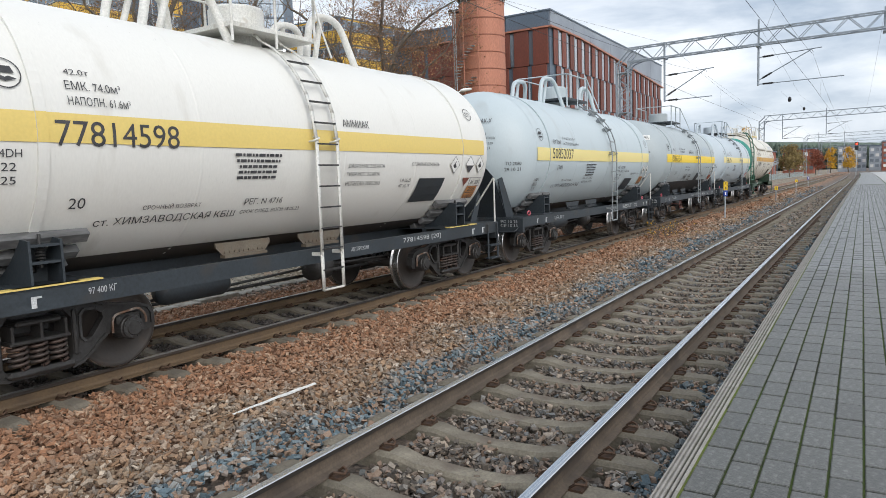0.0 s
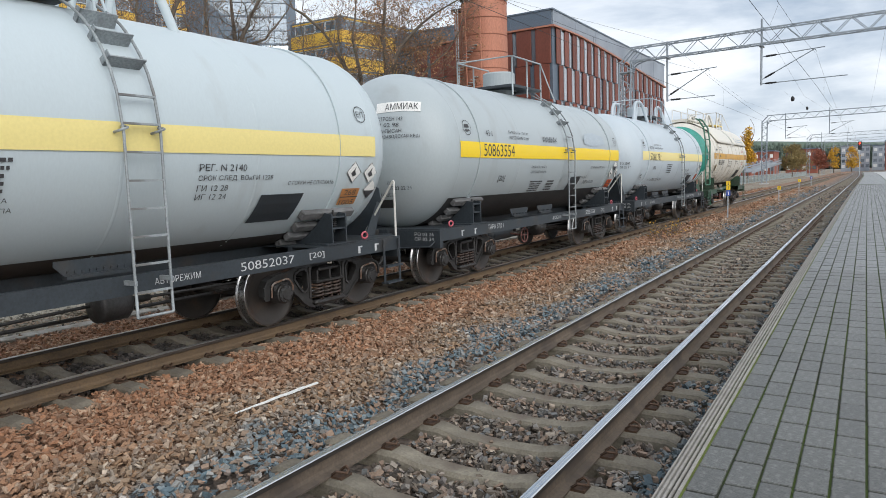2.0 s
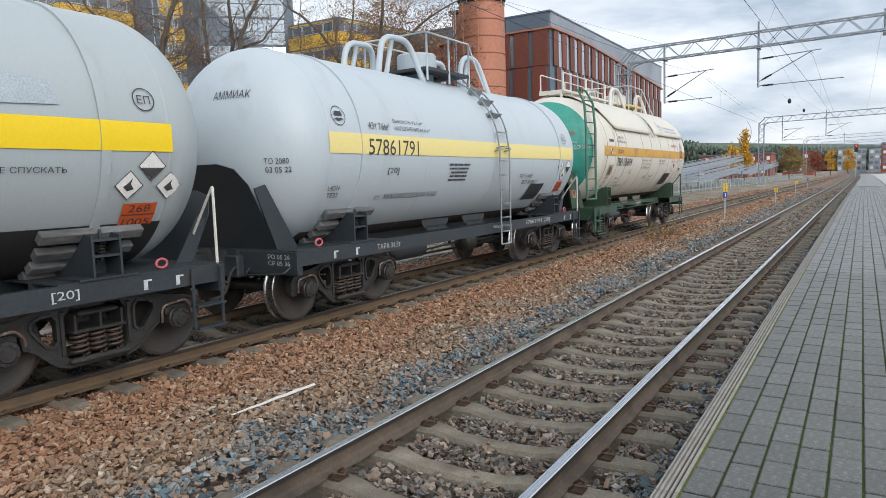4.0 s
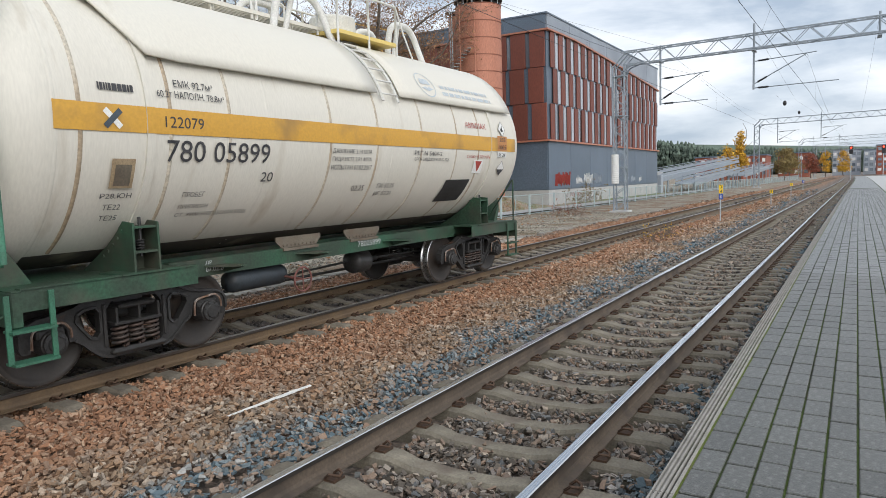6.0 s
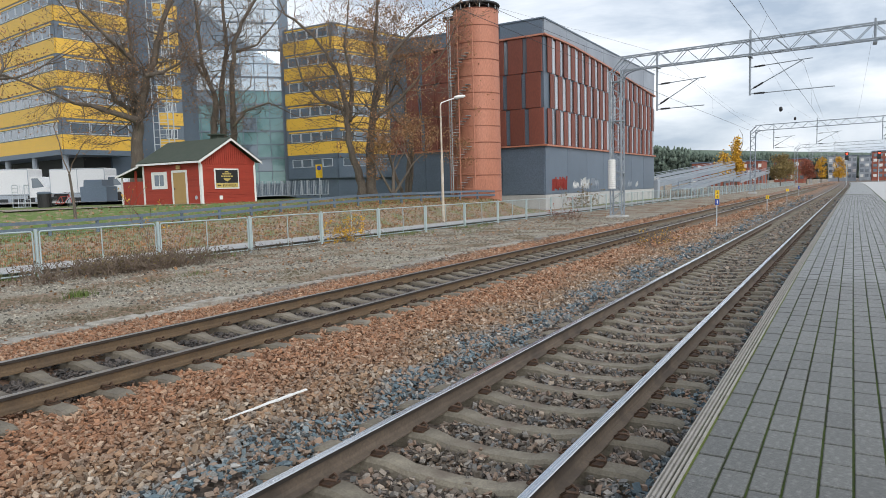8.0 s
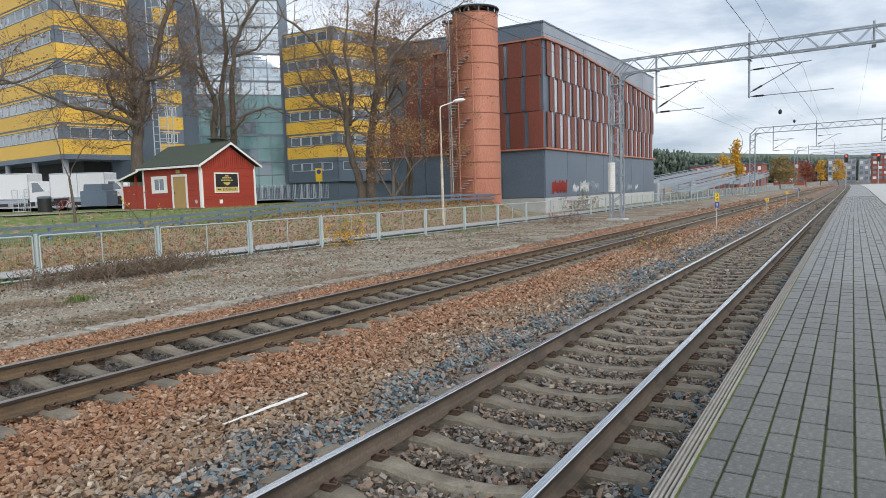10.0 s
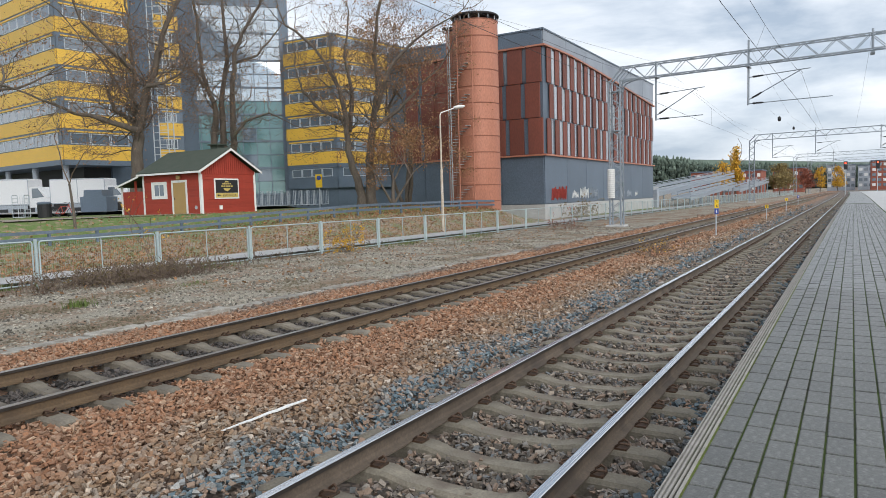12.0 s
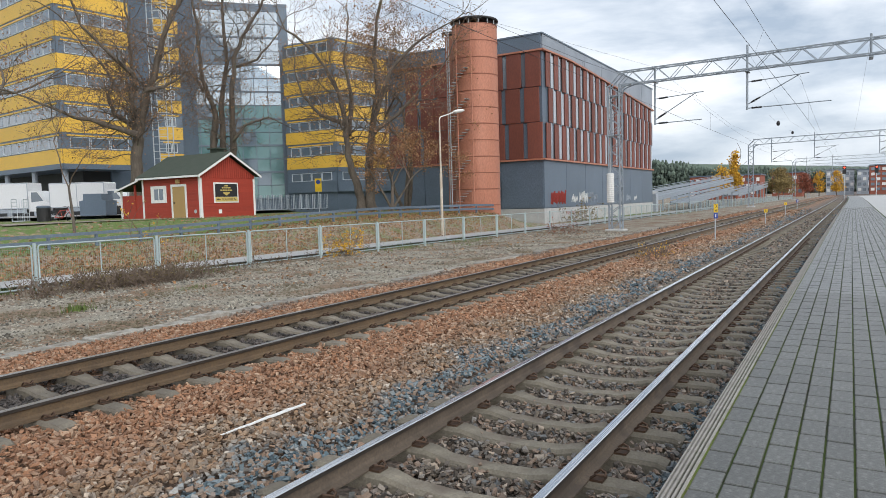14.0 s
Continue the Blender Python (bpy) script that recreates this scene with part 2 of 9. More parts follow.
def bank_line(y):
    """Where the low timber rail runs, along the bank."""
    if y <= BANK_RAIL[0][1]:
        return BANK_RAIL[0][0]
    for (xa, ya), (xb, yb) in zip(BANK_RAIL, BANK_RAIL[1:]):
        if y <= yb:
            return xa + (xb - xa) * (y - ya) / (yb - ya)
    return BANK_RAIL[-1][0]


def ground_height(x, y):
    """The railway bed lies flat; the park behind the fence climbs a bank to the lawn."""
    f, r = fence_line(max(y, -20)) - 2.8, bank_line(y)
    foot = 0.3 + 0.75 * smooth_step(14, 36, y)
    past = 1 - 0.8 * smooth_step(45, 52, y)
    if y > 90:
        past *= max(0, 1 - (y - 90) / 40)
    z = -0.27 + past * ((foot + 0.27) * smooth_step(f, r, x) + (1.38 - foot) * smooth_step(r, r - 5.5, x))
    if -11.5 < x < -0.9:
        d = min(abs(x - near_line(y)), abs(x - train_line(y)))
        z += 0.035 * smooth_step(1.2, 1.6, d) - 0.035
    return z


# ---------- ground ----------
def ground_material():
    m = bpy.data.materials.new("ground")
    m.use_nodes = True
    n, l = m.node_tree.nodes, m.node_tree.links
    b = n["Principled BSDF"]
    b.inputs["Roughness"].default_value = 0.95
    co = n.new("ShaderNodeTexCoord")
    sep = n.new("ShaderNodeSeparateXYZ")
    l.new(co.outputs["Object"], sep.inputs[0])

    def tex(s, d=5.0):
        t = n.new("ShaderNodeTexNoise")
        t.inputs["Scale"].default_value, t.inputs["Detail"].default_value = s, d
        l.new(co.outputs["Object"], t.inputs["Vector"])
        return t.outputs["Fac"]

    def ranged(v, lo, hi, a=0.0, c=1.0):
        r = n.new("ShaderNodeMapRange")
        for i, x in enumerate((lo, hi, a, c)):
            r.inputs[i + 1].default_value = x
        l.new(v, r.inputs[0])
        return r.outputs[0]

    def math_node(op, a, c):
        x = n.new("ShaderNodeMath")
        x.operation = op
        for s, v in zip(x.inputs, (a, c)):
            if isinstance(v, (int, float)):
                s.default_value = v
            else:
                l.new(v, s)
        return x.outputs[0]

    def mixed(fac, a, c):
        x = n.new("ShaderNodeMixRGB")
        for s, v in zip(x.inputs, (fac, a, c)):
            if isinstance(v, (int, float)):
                s.default_value = v
            elif isinstance(v, tuple):
                s.default_value = (*v, 1)
            else:
                l.new(v, s)
        return x.outputs[0]

    wob = math_node("MULTIPLY", math_node("SUBTRACT", tex(0.55), 0.5), 2.6)
    x = math_node("ADD", sep.outputs[0], wob)
    fine = tex(45.0, 6.0)
    stones = n.new("ShaderNodeTexVoronoi")
    stones.inputs["Scale"].default_value = 17.0
    l.new(co.outputs["Object"], stones.inputs["Vector"])
    cell = n.new("ShaderNodeSeparateColor")
    l.new(stones.outputs["Color"], cell.inputs[0])
    brown = mixed(cell.outputs[0], (0.1, 0.058, 0.036), (0.34, 0.205, 0.13))
    grey = mixed(cell.outputs[1], (0.06, 0.052, 0.046), (0.24, 0.19, 0.155))
    ballast = mixed(ranged(x, -4.9, -3.9), brown, grey)
    gravel = mixed(ranged(fine, 0.3, 0.7), (0.12, 0.108, 0.082), (0.4, 0.37, 0.3))
    leaves = mixed(ranged(tex(11.0), 0.42, 0.6), (0.24, 0.155, 0.1), (0.14, 0.105, 0.07))
    dry = mixed(ranged(tex(0.7, 8.0), 0.45, 0.58), gravel, leaves)
    grass = mixed(ranged(fine, 0.3, 0.7), (0.065, 0.12, 0.022), (0.15, 0.21, 0.055))
    litter = mixed(ranged(tex(14.0, 8.0), 0.35, 0.65), (0.13, 0.1, 0.065), (0.42, 0.3, 0.21))
    bank = math_node("SUBTRACT", math_node("ADD", sep.outputs[0], wob), math_node("MULTIPLY", sep.outputs[1], 0.16))
    lawn = mixed(ranged(tex(2.6, 8.0), 0.5, 0.66), grass, litter)
    slope = mixed(ranged(tex(0.9, 8.0), 0.46, 0.6), litter, mixed(0.6, litter, grass))
    park = mixed(ranged(bank, -30.5, -32.5), slope, lawn)
    far = mixed(ranged(math_node("SUBTRACT", sep.outputs[0], math_node("MULTIPLY", sep.outputs[1], 0.06)), -21.5, -22.5), dry, park)
    far = mixed(ranged(sep.outputs[1], 84.0, 98.0), far, dry)
    col = mixed(ranged(sep.outputs[0], -10.8, -11.1), ballast, far)
    l.new(col, b.inputs["Base Color"])
    bp = n.new("ShaderNodeBump")
    bp.inputs["Strength"].default_value, bp.inputs["Distance"].default_value = 0.8, 0.03
    l.new(stones.outputs["Distance"], bp.inputs["Height"])
    l.new(bp.outputs[0], b.inputs["Normal"])
    return m


def build_ground():
    xs = [-900, -500, -300, -200, -140, -100, -80, -60, -50] + [-45 + i * 0.75 for i in range(43)] + [-12.7 + i * 0.3 for i in range(42)] + [0.5, 2, 6, 20, 60, 200, 900]
    ys = [-600, -200, -100, -60, -40, -20] + [-10 + i * 1.0 for i in range(70)] + [65, 70, 80, 90, 100, 115, 130, 160, 200, 300, 500, 900, 1600, 2500]
    verts = [(x, y, ground_height(x, y) + (0.03 * noise.noise((x * 0.7, y * 0.7, 0)) if x < -12 else 0)) for y in ys for x in xs]
    k = len(xs)
    faces = [(j * k + i, j * k + i + 1, (j + 1) * k + i + 1, (j + 1) * k + i) for j in range(len(ys) - 1) for i in range(k - 1)]
    g = blob("ground", verts, faces, ground_material(), True)
    return tagged(g, "railway bed of brown and grey ballast, gravel and grass bank", "ground", kind="structure")


build_ground()


def ballast_material():
    """Crushed stone: rust-brown by the far track, blue-grey in a ribbon by the near one, mixed grey between the rails."""
    m = bpy.data.materials.new("ballast")
    m.use_nodes = True
    n, l = m.node_tree.nodes, m.node_tree.links
    b = n["Principled BSDF"]
    b.inputs["Roughness"].default_value = 0.9
    rnd = n.new("ShaderNodeNewGeometry").outputs["Random Per Island"]
    co = n.new("ShaderNodeTexCoord")
    sep = n.new("ShaderNodeSeparateXYZ")
    l.new(co.outputs["Object"], sep.inputs[0])

    def ramp(stops):
        r = n.new("ShaderNodeValToRGB")
        e = r.color_ramp.elements
        while len(e) < len(stops):
            e.new(0.5)
        for k, (q, c) in zip(e, stops):
            k.position, k.color = q, (*c, 1)
        l.new(rnd, r.inputs[0])
        return r.outputs[0]

    rust = ramp([(0, (0.08, 0.056, 0.04)), (0.18, (0.29, 0.178, 0.105)), (0.36, (0.21, 0.165, 0.12)), (0.55, (0.34, 0.225, 0.14)), (0.75, (0.2, 0.165, 0.135)), (0.9, (0.31, 0.255, 0.2)), (1, (0.52, 0.43, 0.34))])
    blue = ramp([(0, (0.05, 0.07, 0.085)), (0.25, (0.12, 0.17, 0.195)), (0.42, (0.2, 0.235, 0.25)), (0.5, (0.3, 0.2, 0.14)), (0.78, (0.22, 0.18, 0.145)), (0.88, (0.11, 0.155, 0.18)), (1, (0.42, 0.4, 0.37))])
    oily = ramp([(0, (0.055, 0.048, 0.042)), (0.35, (0.14, 0.118, 0.095)), (0.55, (0.23, 0.16, 0.115)), (0.75, (0.125, 0.135, 0.14)), (1, (0.34, 0.28, 0.22))])
    t = n.new("ShaderNodeTexNoise")
    t.inputs["Scale"].default_value, t.inputs["Detail"].default_value = 0.8, 5
    l.new(co.outputs["Object"], t.inputs["Vector"])
    k = n.new("ShaderNodeMath")
    k.operation = "MULTIPLY_ADD"
    l.new(t.outputs["Fac"], k.inputs[0])
    k.inputs[1].default_value = 2.4
    l.new(sep.outputs[0], k.inputs[2])

    def band(lo, hi):
        r = n.new("ShaderNodeMapRange")
        r.inputs[1].default_value, r.inputs[2].default_value = lo, hi
        l.new(k.outputs[0], r.inputs[0])
        return r.outputs[0]

    def mixed(fac, a, c):
        x = n.new("ShaderNodeMixRGB")
        for s, v in zip(x.inputs, (fac, a, c)):
            l.new(v, s)
        return x.outputs[0]

    # object x plus about 1.2
    iron = ramp([(0, (0.15, 0.08, 0.048)), (0.4, (0.35, 0.18, 0.1)), (0.75, (0.26, 0.165, 0.11)), (1, (0.45, 0.31, 0.21))])
    col = mixed(band(-4.5, -3.7), iron, rust)
    grey = ramp([(0, (0.07, 0.065, 0.06)), (0.3, (0.17, 0.135, 0.11)), (0.6, (0.23, 0.16, 0.115)), (0.8, (0.12, 0.13, 0.13)), (1, (0.33, 0.28, 0.23))])
    col = mixed(band(-3.45, -3.2), col, blue)
    col = mixed(band(-2.8, -2.5), col, grey)
    col = mixed(band(-2.25, -1.9), col, mixed(band(-0.75, -0.3), oily, grey))
    col = mixed(band(-0.25, 0.1), col, blue)
    soot = ramp([(0, (0.025, 0.023, 0.022)), (0.5, (0.06, 0.054, 0.05)), (1, (0.13, 0.11, 0.1))])
    col = mixed(band(-6.0, -6.25), col, soot)
    col = mixed(band(-7.7, -7.95), col, mixed(band(-9.0, -9.6), iron, grey))
    g = n.new("ShaderNodeTexNoise")
    g.inputs["Scale"].default_value = 90
    l.new(co.outputs["Object"], g.inputs["Vector"])
    v = n.new("ShaderNodeMixRGB")
    v.blend_type, v.inputs[0].default_value = "OVERLAY", 0.5
    l.new(col, v.inputs[1])
    l.new(g.outputs["Fac"], v.inputs[2])
    l.new(v.outputs[0], b.inputs["Base Color"])
    return m


def scatter_stones(name, spots, sizes, mat, seed):
    """Angular stones: dented boxes, turned at random."""
    rng = np.random.default_rng(seed)
    k = len(spots)
    cube = np.array(list(itertools.product((-1, 1), (-1, 1), (-1, 1))), float) * 0.5
    v = cube[None] * (1 + rng.uniform(-0.5, 0.35, (k, 8, 3)))
    v *= (sizes[:, None] * rng.uniform((0.9, 0.6, 0.3), (1.7, 1.2, 0.62), (k, 3)))[:, None]
    a = rng.normal(size=(k, 4)) * np.array((1.0, 0.33, 0.33, 1.0))
    a /= np.linalg.norm(a, axis=1)[:, None]
    w, x, y, z = a.T
    R = np.stack([1 - 2 * (y * y + z * z), 2 * (x * y - z * w), 2 * (x * z + y * w), 2 * (x * y + z * w), 1 - 2 * (x * x + z * z), 2 * (y * z - x * w),
                  2 * (x * z - y * w), 2 * (y * z + x * w), 1 - 2 * (x * x + y * y)], 1).reshape(k, 3, 3)
    v = np.einsum("kij,knj->kni", R, v) + spots[:, None]
    quads = np.array(((0, 1, 3, 2), (4, 6, 7, 5), (0, 4, 5, 1), (2, 3, 7, 6), (0, 2, 6, 4), (1, 5, 7, 3)))
    f = (quads[None] + (np.arange(k) * 8)[:, None, None]).reshape(-1)
    me = bpy.data.meshes.new(name)
    me.vertices.add(k * 8)
    me.vertices.foreach_set("co", v.reshape(-1))
    me.loops.add(len(f))
    me.loops.foreach_set("vertex_index", f)
    me.polygons.add(k * 6)
    me.polygons.foreach_set("loop_start", np.arange(0, len(f), 4))
    me.polygons.foreach_set("loop_total", np.full(k * 6, 4))
    me.materials.append(mat)
    me.update(calc_edges=True)
    me.validate()
    me.shade_flat()
    return new(name, me)


def build_ballast():
    rng = np.random.default_rng(5)
    spots, sizes = [], []
    x_near = lambda y: np.vectorize(near_line)(y)
    x_far = lambda y: np.vectorize(train_line)(y)
    for y0, y1, per, size in ((-4, 1.5, 70, 0.07), (1.5, 9, 700, 0.041), (9, 16, 400, 0.05), (16, 28, 200, 0.064), (28, 52, 75, 0.09), (52, 90, 15, 0.15)):
        k = int((y1 - y0) * 10.6 * per)
        x, y = rng.uniform(-11.4, -0.85, k), rng.uniform(y0, y1, k)
        keep = (x > -10.8 + 0.12 * np.sin(y * 0.9) + 0.1 * np.sin(y * 2.3)) & (((-x / y) < 2.3) | (y < 1.5) & (x > -6.5))
        x, y = x[keep], y[keep]
        d1, d2 = x - x_near(y), x - x_far(y)
        z = np.full(len(x), -0.225)
        z[np.abs(d1) < 0.76] = -0.243
        z[(d1 > 0.84) & (d1 < 1.7)] = -0.222
        z[np.abs(d2) < 0.7] = -0.262
        mid = (d1 < -1.45) & (d2 > 1.35)
        z[mid] = -0.195 + 0.03 * np.sin(y[mid] * 1.3 + x[mid] * 2)
        rails = np.minimum(np.abs(np.abs(d1) - 0.80), np.abs(np.abs(d2) - 0.80)) > 0.11
        tie = lambda first: np.abs((y - first + 0.30375) % 0.6075 - 0.30375)
        bare = ((tie(-4.3) < 0.115) & (np.abs(d1) < 1.27)) | ((tie(-4.16) < 0.12) & (np.abs(d2) < 1.15))
        rails &= ~(bare & (rng.random(len(x)) < np.where(d1 > 0.95, 0.6, 0.92)))
        x, y, z, = x[rails], y[rails], z[rails]
        spots.append(np.stack([x, y, z + rng.uniform(-0.035, 0.02, len(x))], 1))
        sizes.append(size * rng.uniform(0.5, 1.25, len(x)))
    ob = scatter_stones("ballast", np.concatenate(spots), np.concatenate(sizes), ballast_material(), 3)
    tagged(ob, "angular crushed-stone ballast, rust brown and blue grey", "ballast", kind="stuff")


build_ballast()


# ---------- tracks ----------
def rail_profile():
    return [(-0.075, -0.172), (0.075, -0.172), (0.075, -0.16), (0.02, -0.145), (0.009, -0.12), (0.009, -0.05), (0.036, -0.038), (0.036, -0.006),
            (0.03, 0.0), (-0.03, 0.0), (-0.036, -0.006), (-0.036, -0.038), (-0.009, -0.05), (-0.009, -0.12), (-0.02, -0.145), (-0.075, -0.16)]


def build_rail(line, off, ys, track, head, web):
    verts, faces, prof = [], [], rail_profile()
    k = len(prof)
    for y in ys:
        s = (line(y + 0.5) - line(y - 0.5))
        c = 1 / math.sqrt(1 + s * s)
        for u, v in prof:
            verts.append((line(y) + (off + u) * c, y - (off + u) * s * c, v))
    mats = []
    for j in range(len(ys) - 1):
        for i in range(k):
            faces.append((j * k + i, j * k + (i + 1) % k, (j + 1) * k + (i + 1) % k, (j + 1) * k + i))
            mats.append(1 if i in (7, 8, 9) else 2 if i in (6, 10) else 0)
    ob = blob("rail", verts, faces, web)
    ob.data.materials.append(head)
    ob.data.materials.append(M["rail_side"])
    ob.data.polygons.foreach_set("material_index", mats)
    ob.parent = track


def sleeper_mesh(mat, half):
    bm = bmesh.new()
    verts = []
    for x, top, w in ((-half, -0.2, 0.105), (-half + 0.08, -0.172, 0.11), (-0.55, -0.172, 0.11), (-0.38, -0.215, 0.1), (0, -0.228, 0.095), (0.38, -0.215, 0.1),
                      (0.55, -0.172, 0.11), (half - 0.08, -0.172, 0.11), (half, -0.2, 0.105)):
        verts.append([bm.verts.new(q) for q in ((x, -w - 0.02, -0.36), (x, -w, top - 0.03), (x, -w + 0.025, top), (x, w - 0.025, top), (x, w, top - 0.03), (x, w + 0.02, -0.36))])
    for a, b in zip(verts, verts[1:]):
        for i in range(5):
            bm.faces.new((a[i], b[i], b[i + 1], a[i + 1]))
    bm.faces.new(verts[0])
    bm.faces.new(verts[-1][::-1])
    bmesh.ops.recalc_face_normals(bm, faces=bm.faces[:])
    me = bpy.data.meshes.new("sleeper")
    bm.to_mesh(me)
    bm.free()
    me.materials.append(mat)
    return me


def clip_mesh():
    bm = bmesh.new()
    box(bm, -0.05, 0.05, -0.06, 0.06, -0.172, -0.155)
    tube(bm, [(-0.045, -0.05, -0.15), (0.0, -0.055, -0.115), (0.045, -0.03, -0.125), (0.05, 0.0, -0.14), (0.045, 0.03, -0.125), (0.0, 0.055, -0.115), (-0.045, 0.05, -0.15)], 0.011, 6)
    me = bpy.data.meshes.new("rail_clip")
    bm.to_mesh(me)
    bm.free()
    me.materials.append(M["clip"])
    return me


def build_track(name, line, label, sleeper_mat, head, first):
    track = thing(name, None, label, "track", kind="structure")
    ys = [-120, -60, -30, -10] + list(range(0, 60, 3)) + list(range(60, 270, 6))
    for off in (-GAUGE / 2 - 0.036, GAUGE / 2 + 0.036):
        build_rail(line, off, ys, track, head, M["rail_near"] if head is M["rail_head"] else M["rail"])
    me, clip = sleeper_mesh(sleeper_mat, 1.3), clip_mesh()
    verts, faces = [], []
    src_v, src_f = [tuple(v.co) for v in me.vertices], [tuple(q.vertices) for q in me.polygons]
    y, i = first, 0
    while y < 150:
        m = pose(line(y), y, 0, 0, 0, -math.degrees(math.atan(line(y + 0.5) - line(y - 0.5))))
        if -6 < y < 70:
            s = new("sleeper", me)
            s.parent, s.matrix_basis = track, m
            if y < 34:
                for x in (-0.925, -0.672, 0.672, 0.925):
                    c = new("rail_clip", clip)
                    c.parent, c.matrix_basis = s, pose(x, 0, 0, 0, 0, 180 if abs(x) > 0.8 and x < 0 or 0 < x < 0.8 else 0)
        else:
            faces += [tuple(a + len(verts) for a in f) for f in src_f]
            verts += [tuple(m @ Vector(v)) for v in src_v]
        y += 0.6075
        i += 1
    far = blob("distant_sleepers", verts, faces, sleeper_mat)
    far.parent = track
    tagged(far, kind="stuff")
    return track


build_track("near_track", near_line, "bright-topped rails on pale concrete sleepers", M["sleeper"], M["rail_head"], -4.3)
build_track("far_track", train_line, "rusty rails on dark oily concrete sleepers", M["sleeper_far"], M["rail_head_dull"], -4.16)


# ---------- platform ----------
EDGE, DECK = 1.605, 0.265       # its edge from the near track's middle; its height over the rails


def build_platform():
    ob = thing("platform", None, "low station platform of grey concrete pavers with a ribbed edge", "platform", kind="structure")
    ys = [-25, -10] + [i * 2.0 for i in range(0, 70)] + [150, 170, 200, 240]
    off = lambda y, d: near_line(y) + EDGE + d
    def strip(name, d0, d1, z0, z1, mat, y_from=-1e9):
        verts, faces = [], []
        yy = [y for y in ys if y >= y_from]
        for y in yy:
            verts += [(off(y, d0), y, z0), (off(y, d0), y, z1), (off(y, d1), y, z1), (off(y, d1), y, z0)]
        for j in range(len(yy) - 1):
            for i in range(3):
                faces.append((j * 4 + i, j * 4 + i + 1, j * 4 + i + 5, j * 4 + i + 4))
        s = blob(name, verts, faces, mat)
        s.parent = ob
        return s
    strip("platform_wall", 0.03, 0.12, -0.4, DECK - 0.06, M["concrete"])
    strip("bedding", 0.06, 14.0, -0.4, DECK - 0.014, M["joint"])
    strip("moss_strip", 0.118, 0.142, DECK - 0.05, DECK - 0.01, M["moss"])
    strip("asphalt_deck", 2.7, 13.9, -0.3, DECK - 0.003, M["asphalt"])
    # ribbed edge stones, 1 m each
    bm = bmesh.new()
    prof = [(0.0, -0.09), (0.0, -0.012), (0.008, 0.0)]
    for i in range(4):
        a = 0.014 + i * 0.026
        prof += [(a, 0.0), (a + 0.003, -0.014), (a + 0.012, -0.014), (a + 0.015, 0.0)]
    prof += [(0.122, 0.0), (0.124, -0.006), (0.124, -0.09)]
    rows = [[bm.verts.new((u, y, v)) for u, v in prof] for y in (0.004, 0.996)]
    for i in range(len(prof) - 1):
        bm.faces.new((rows[0][i], rows[0][i + 1], rows[1][i + 1], rows[1][i]))
    bm.faces.new(rows[0][::-1])
    bm.faces.new(rows[1])
    stone = part("edge_stone", bm, M["kerb"], ob, m=pose(off(0, 0), 0, DECK))
    for j in range(-8, 120):
        y = 1.55 + j
        again(stone, ob, pose(off(y, 0), y, DECK, 0, 0, -math.degrees(math.atan(near_line(y + 1) - near_line(y)))))
    # pavers: long columns, joints staggered
    W, L, COLUMNS = 0.1655, 0.342, 15
    bm = bmesh.new()
    box(bm, 0.0065, W - 0.0065, 0.0085, L - 0.0085, -0.05, 0, bevel=0.005)
    paver = part("paver", bm, M["paver"], ob, m=pose(off(-20, 0.133), -20, DECK))
    rng = random.Random(8)
    src_v, src_f = [v.co.copy() for v in paver.data.vertices], [tuple(q.vertices) for q in paver.data.polygons]
    verts, faces, made = [], [], 0
    for c in range(COLUMNS):
        start = rng.uniform(0, L) if c else 0.036
        for j in range(int(80 / L)):
            y = -5.0 + start + j * L
            m = pose(off(y, 0.133 + c * W), y, DECK + rng.uniform(-0.002, 0.002), rng.uniform(-0.25, 0.25), rng.uniform(-0.3, 0.3), 0)
            if 2.6 < y < 12.5 and made < 300:
                again(paver, ob, m)
                made += 1
            else:
                n0 = len(verts)
                verts += [tuple(m @ v) for v in src_v]
                faces += [tuple(a + n0 for a in f) for f in src_f]
    far = blob("more_pavers", verts, faces, M["paver_stuff"])
    far.parent = ob
    tagged(far, kind="stuff")
    strip("far_paving", 0.152, 2.6, DECK - 0.05, DECK - 0.001, M["paver_stuff"], 75)


M["paver_stuff"] = material("paver_grey_far", (0.165, 0.166, 0.155), 0.34, 0, (0.09, 0.092, 0.085), 30, 1.2, 110, 0.2, 0.004, spread=0.16, random_from="island", dirt=(0.1, 0.1, 0.09), dirt_scale=3.5, dirt_edge=(0.55, 0.75))
build_platform()


# ---------- the train ----------
SPEED, WHEEL = 7.672, 0.475
M["tank_white"] = material("tank_paint_white", (0.72, 0.715, 0.68), 0.38, 0, (0.66, 0.655, 0.61), 0.9, 0.07, 30, 0.0, dirt=(0.45, 0.42, 0.36), dirt_scale=1.1, dirt_edge=(0.62, 0.85), stretch=(1, 1.6, 0.5))
M["tank_grey"] = material("tank_paint_grey", (0.47, 0.54, 0.57), 0.42, 0, (0.42, 0.485, 0.515), 0.9, 0.07, 30, 0.0, dirt=(0.34, 0.36, 0.36), dirt_scale=1.1, dirt_edge=(0.6, 0.85), stretch=(1, 1.6, 0.5))
M["tank_dull"] = material("tank_paint_dull_grey", (0.38, 0.43, 0.45), 0.44, 0, (0.34, 0.385, 0.4), 0.9, 0.08, 30, 0.0, dirt=(0.28, 0.29, 0.29), dirt_scale=1.1, dirt_edge=(0.58, 0.85), stretch=(1, 1.6, 0.5))
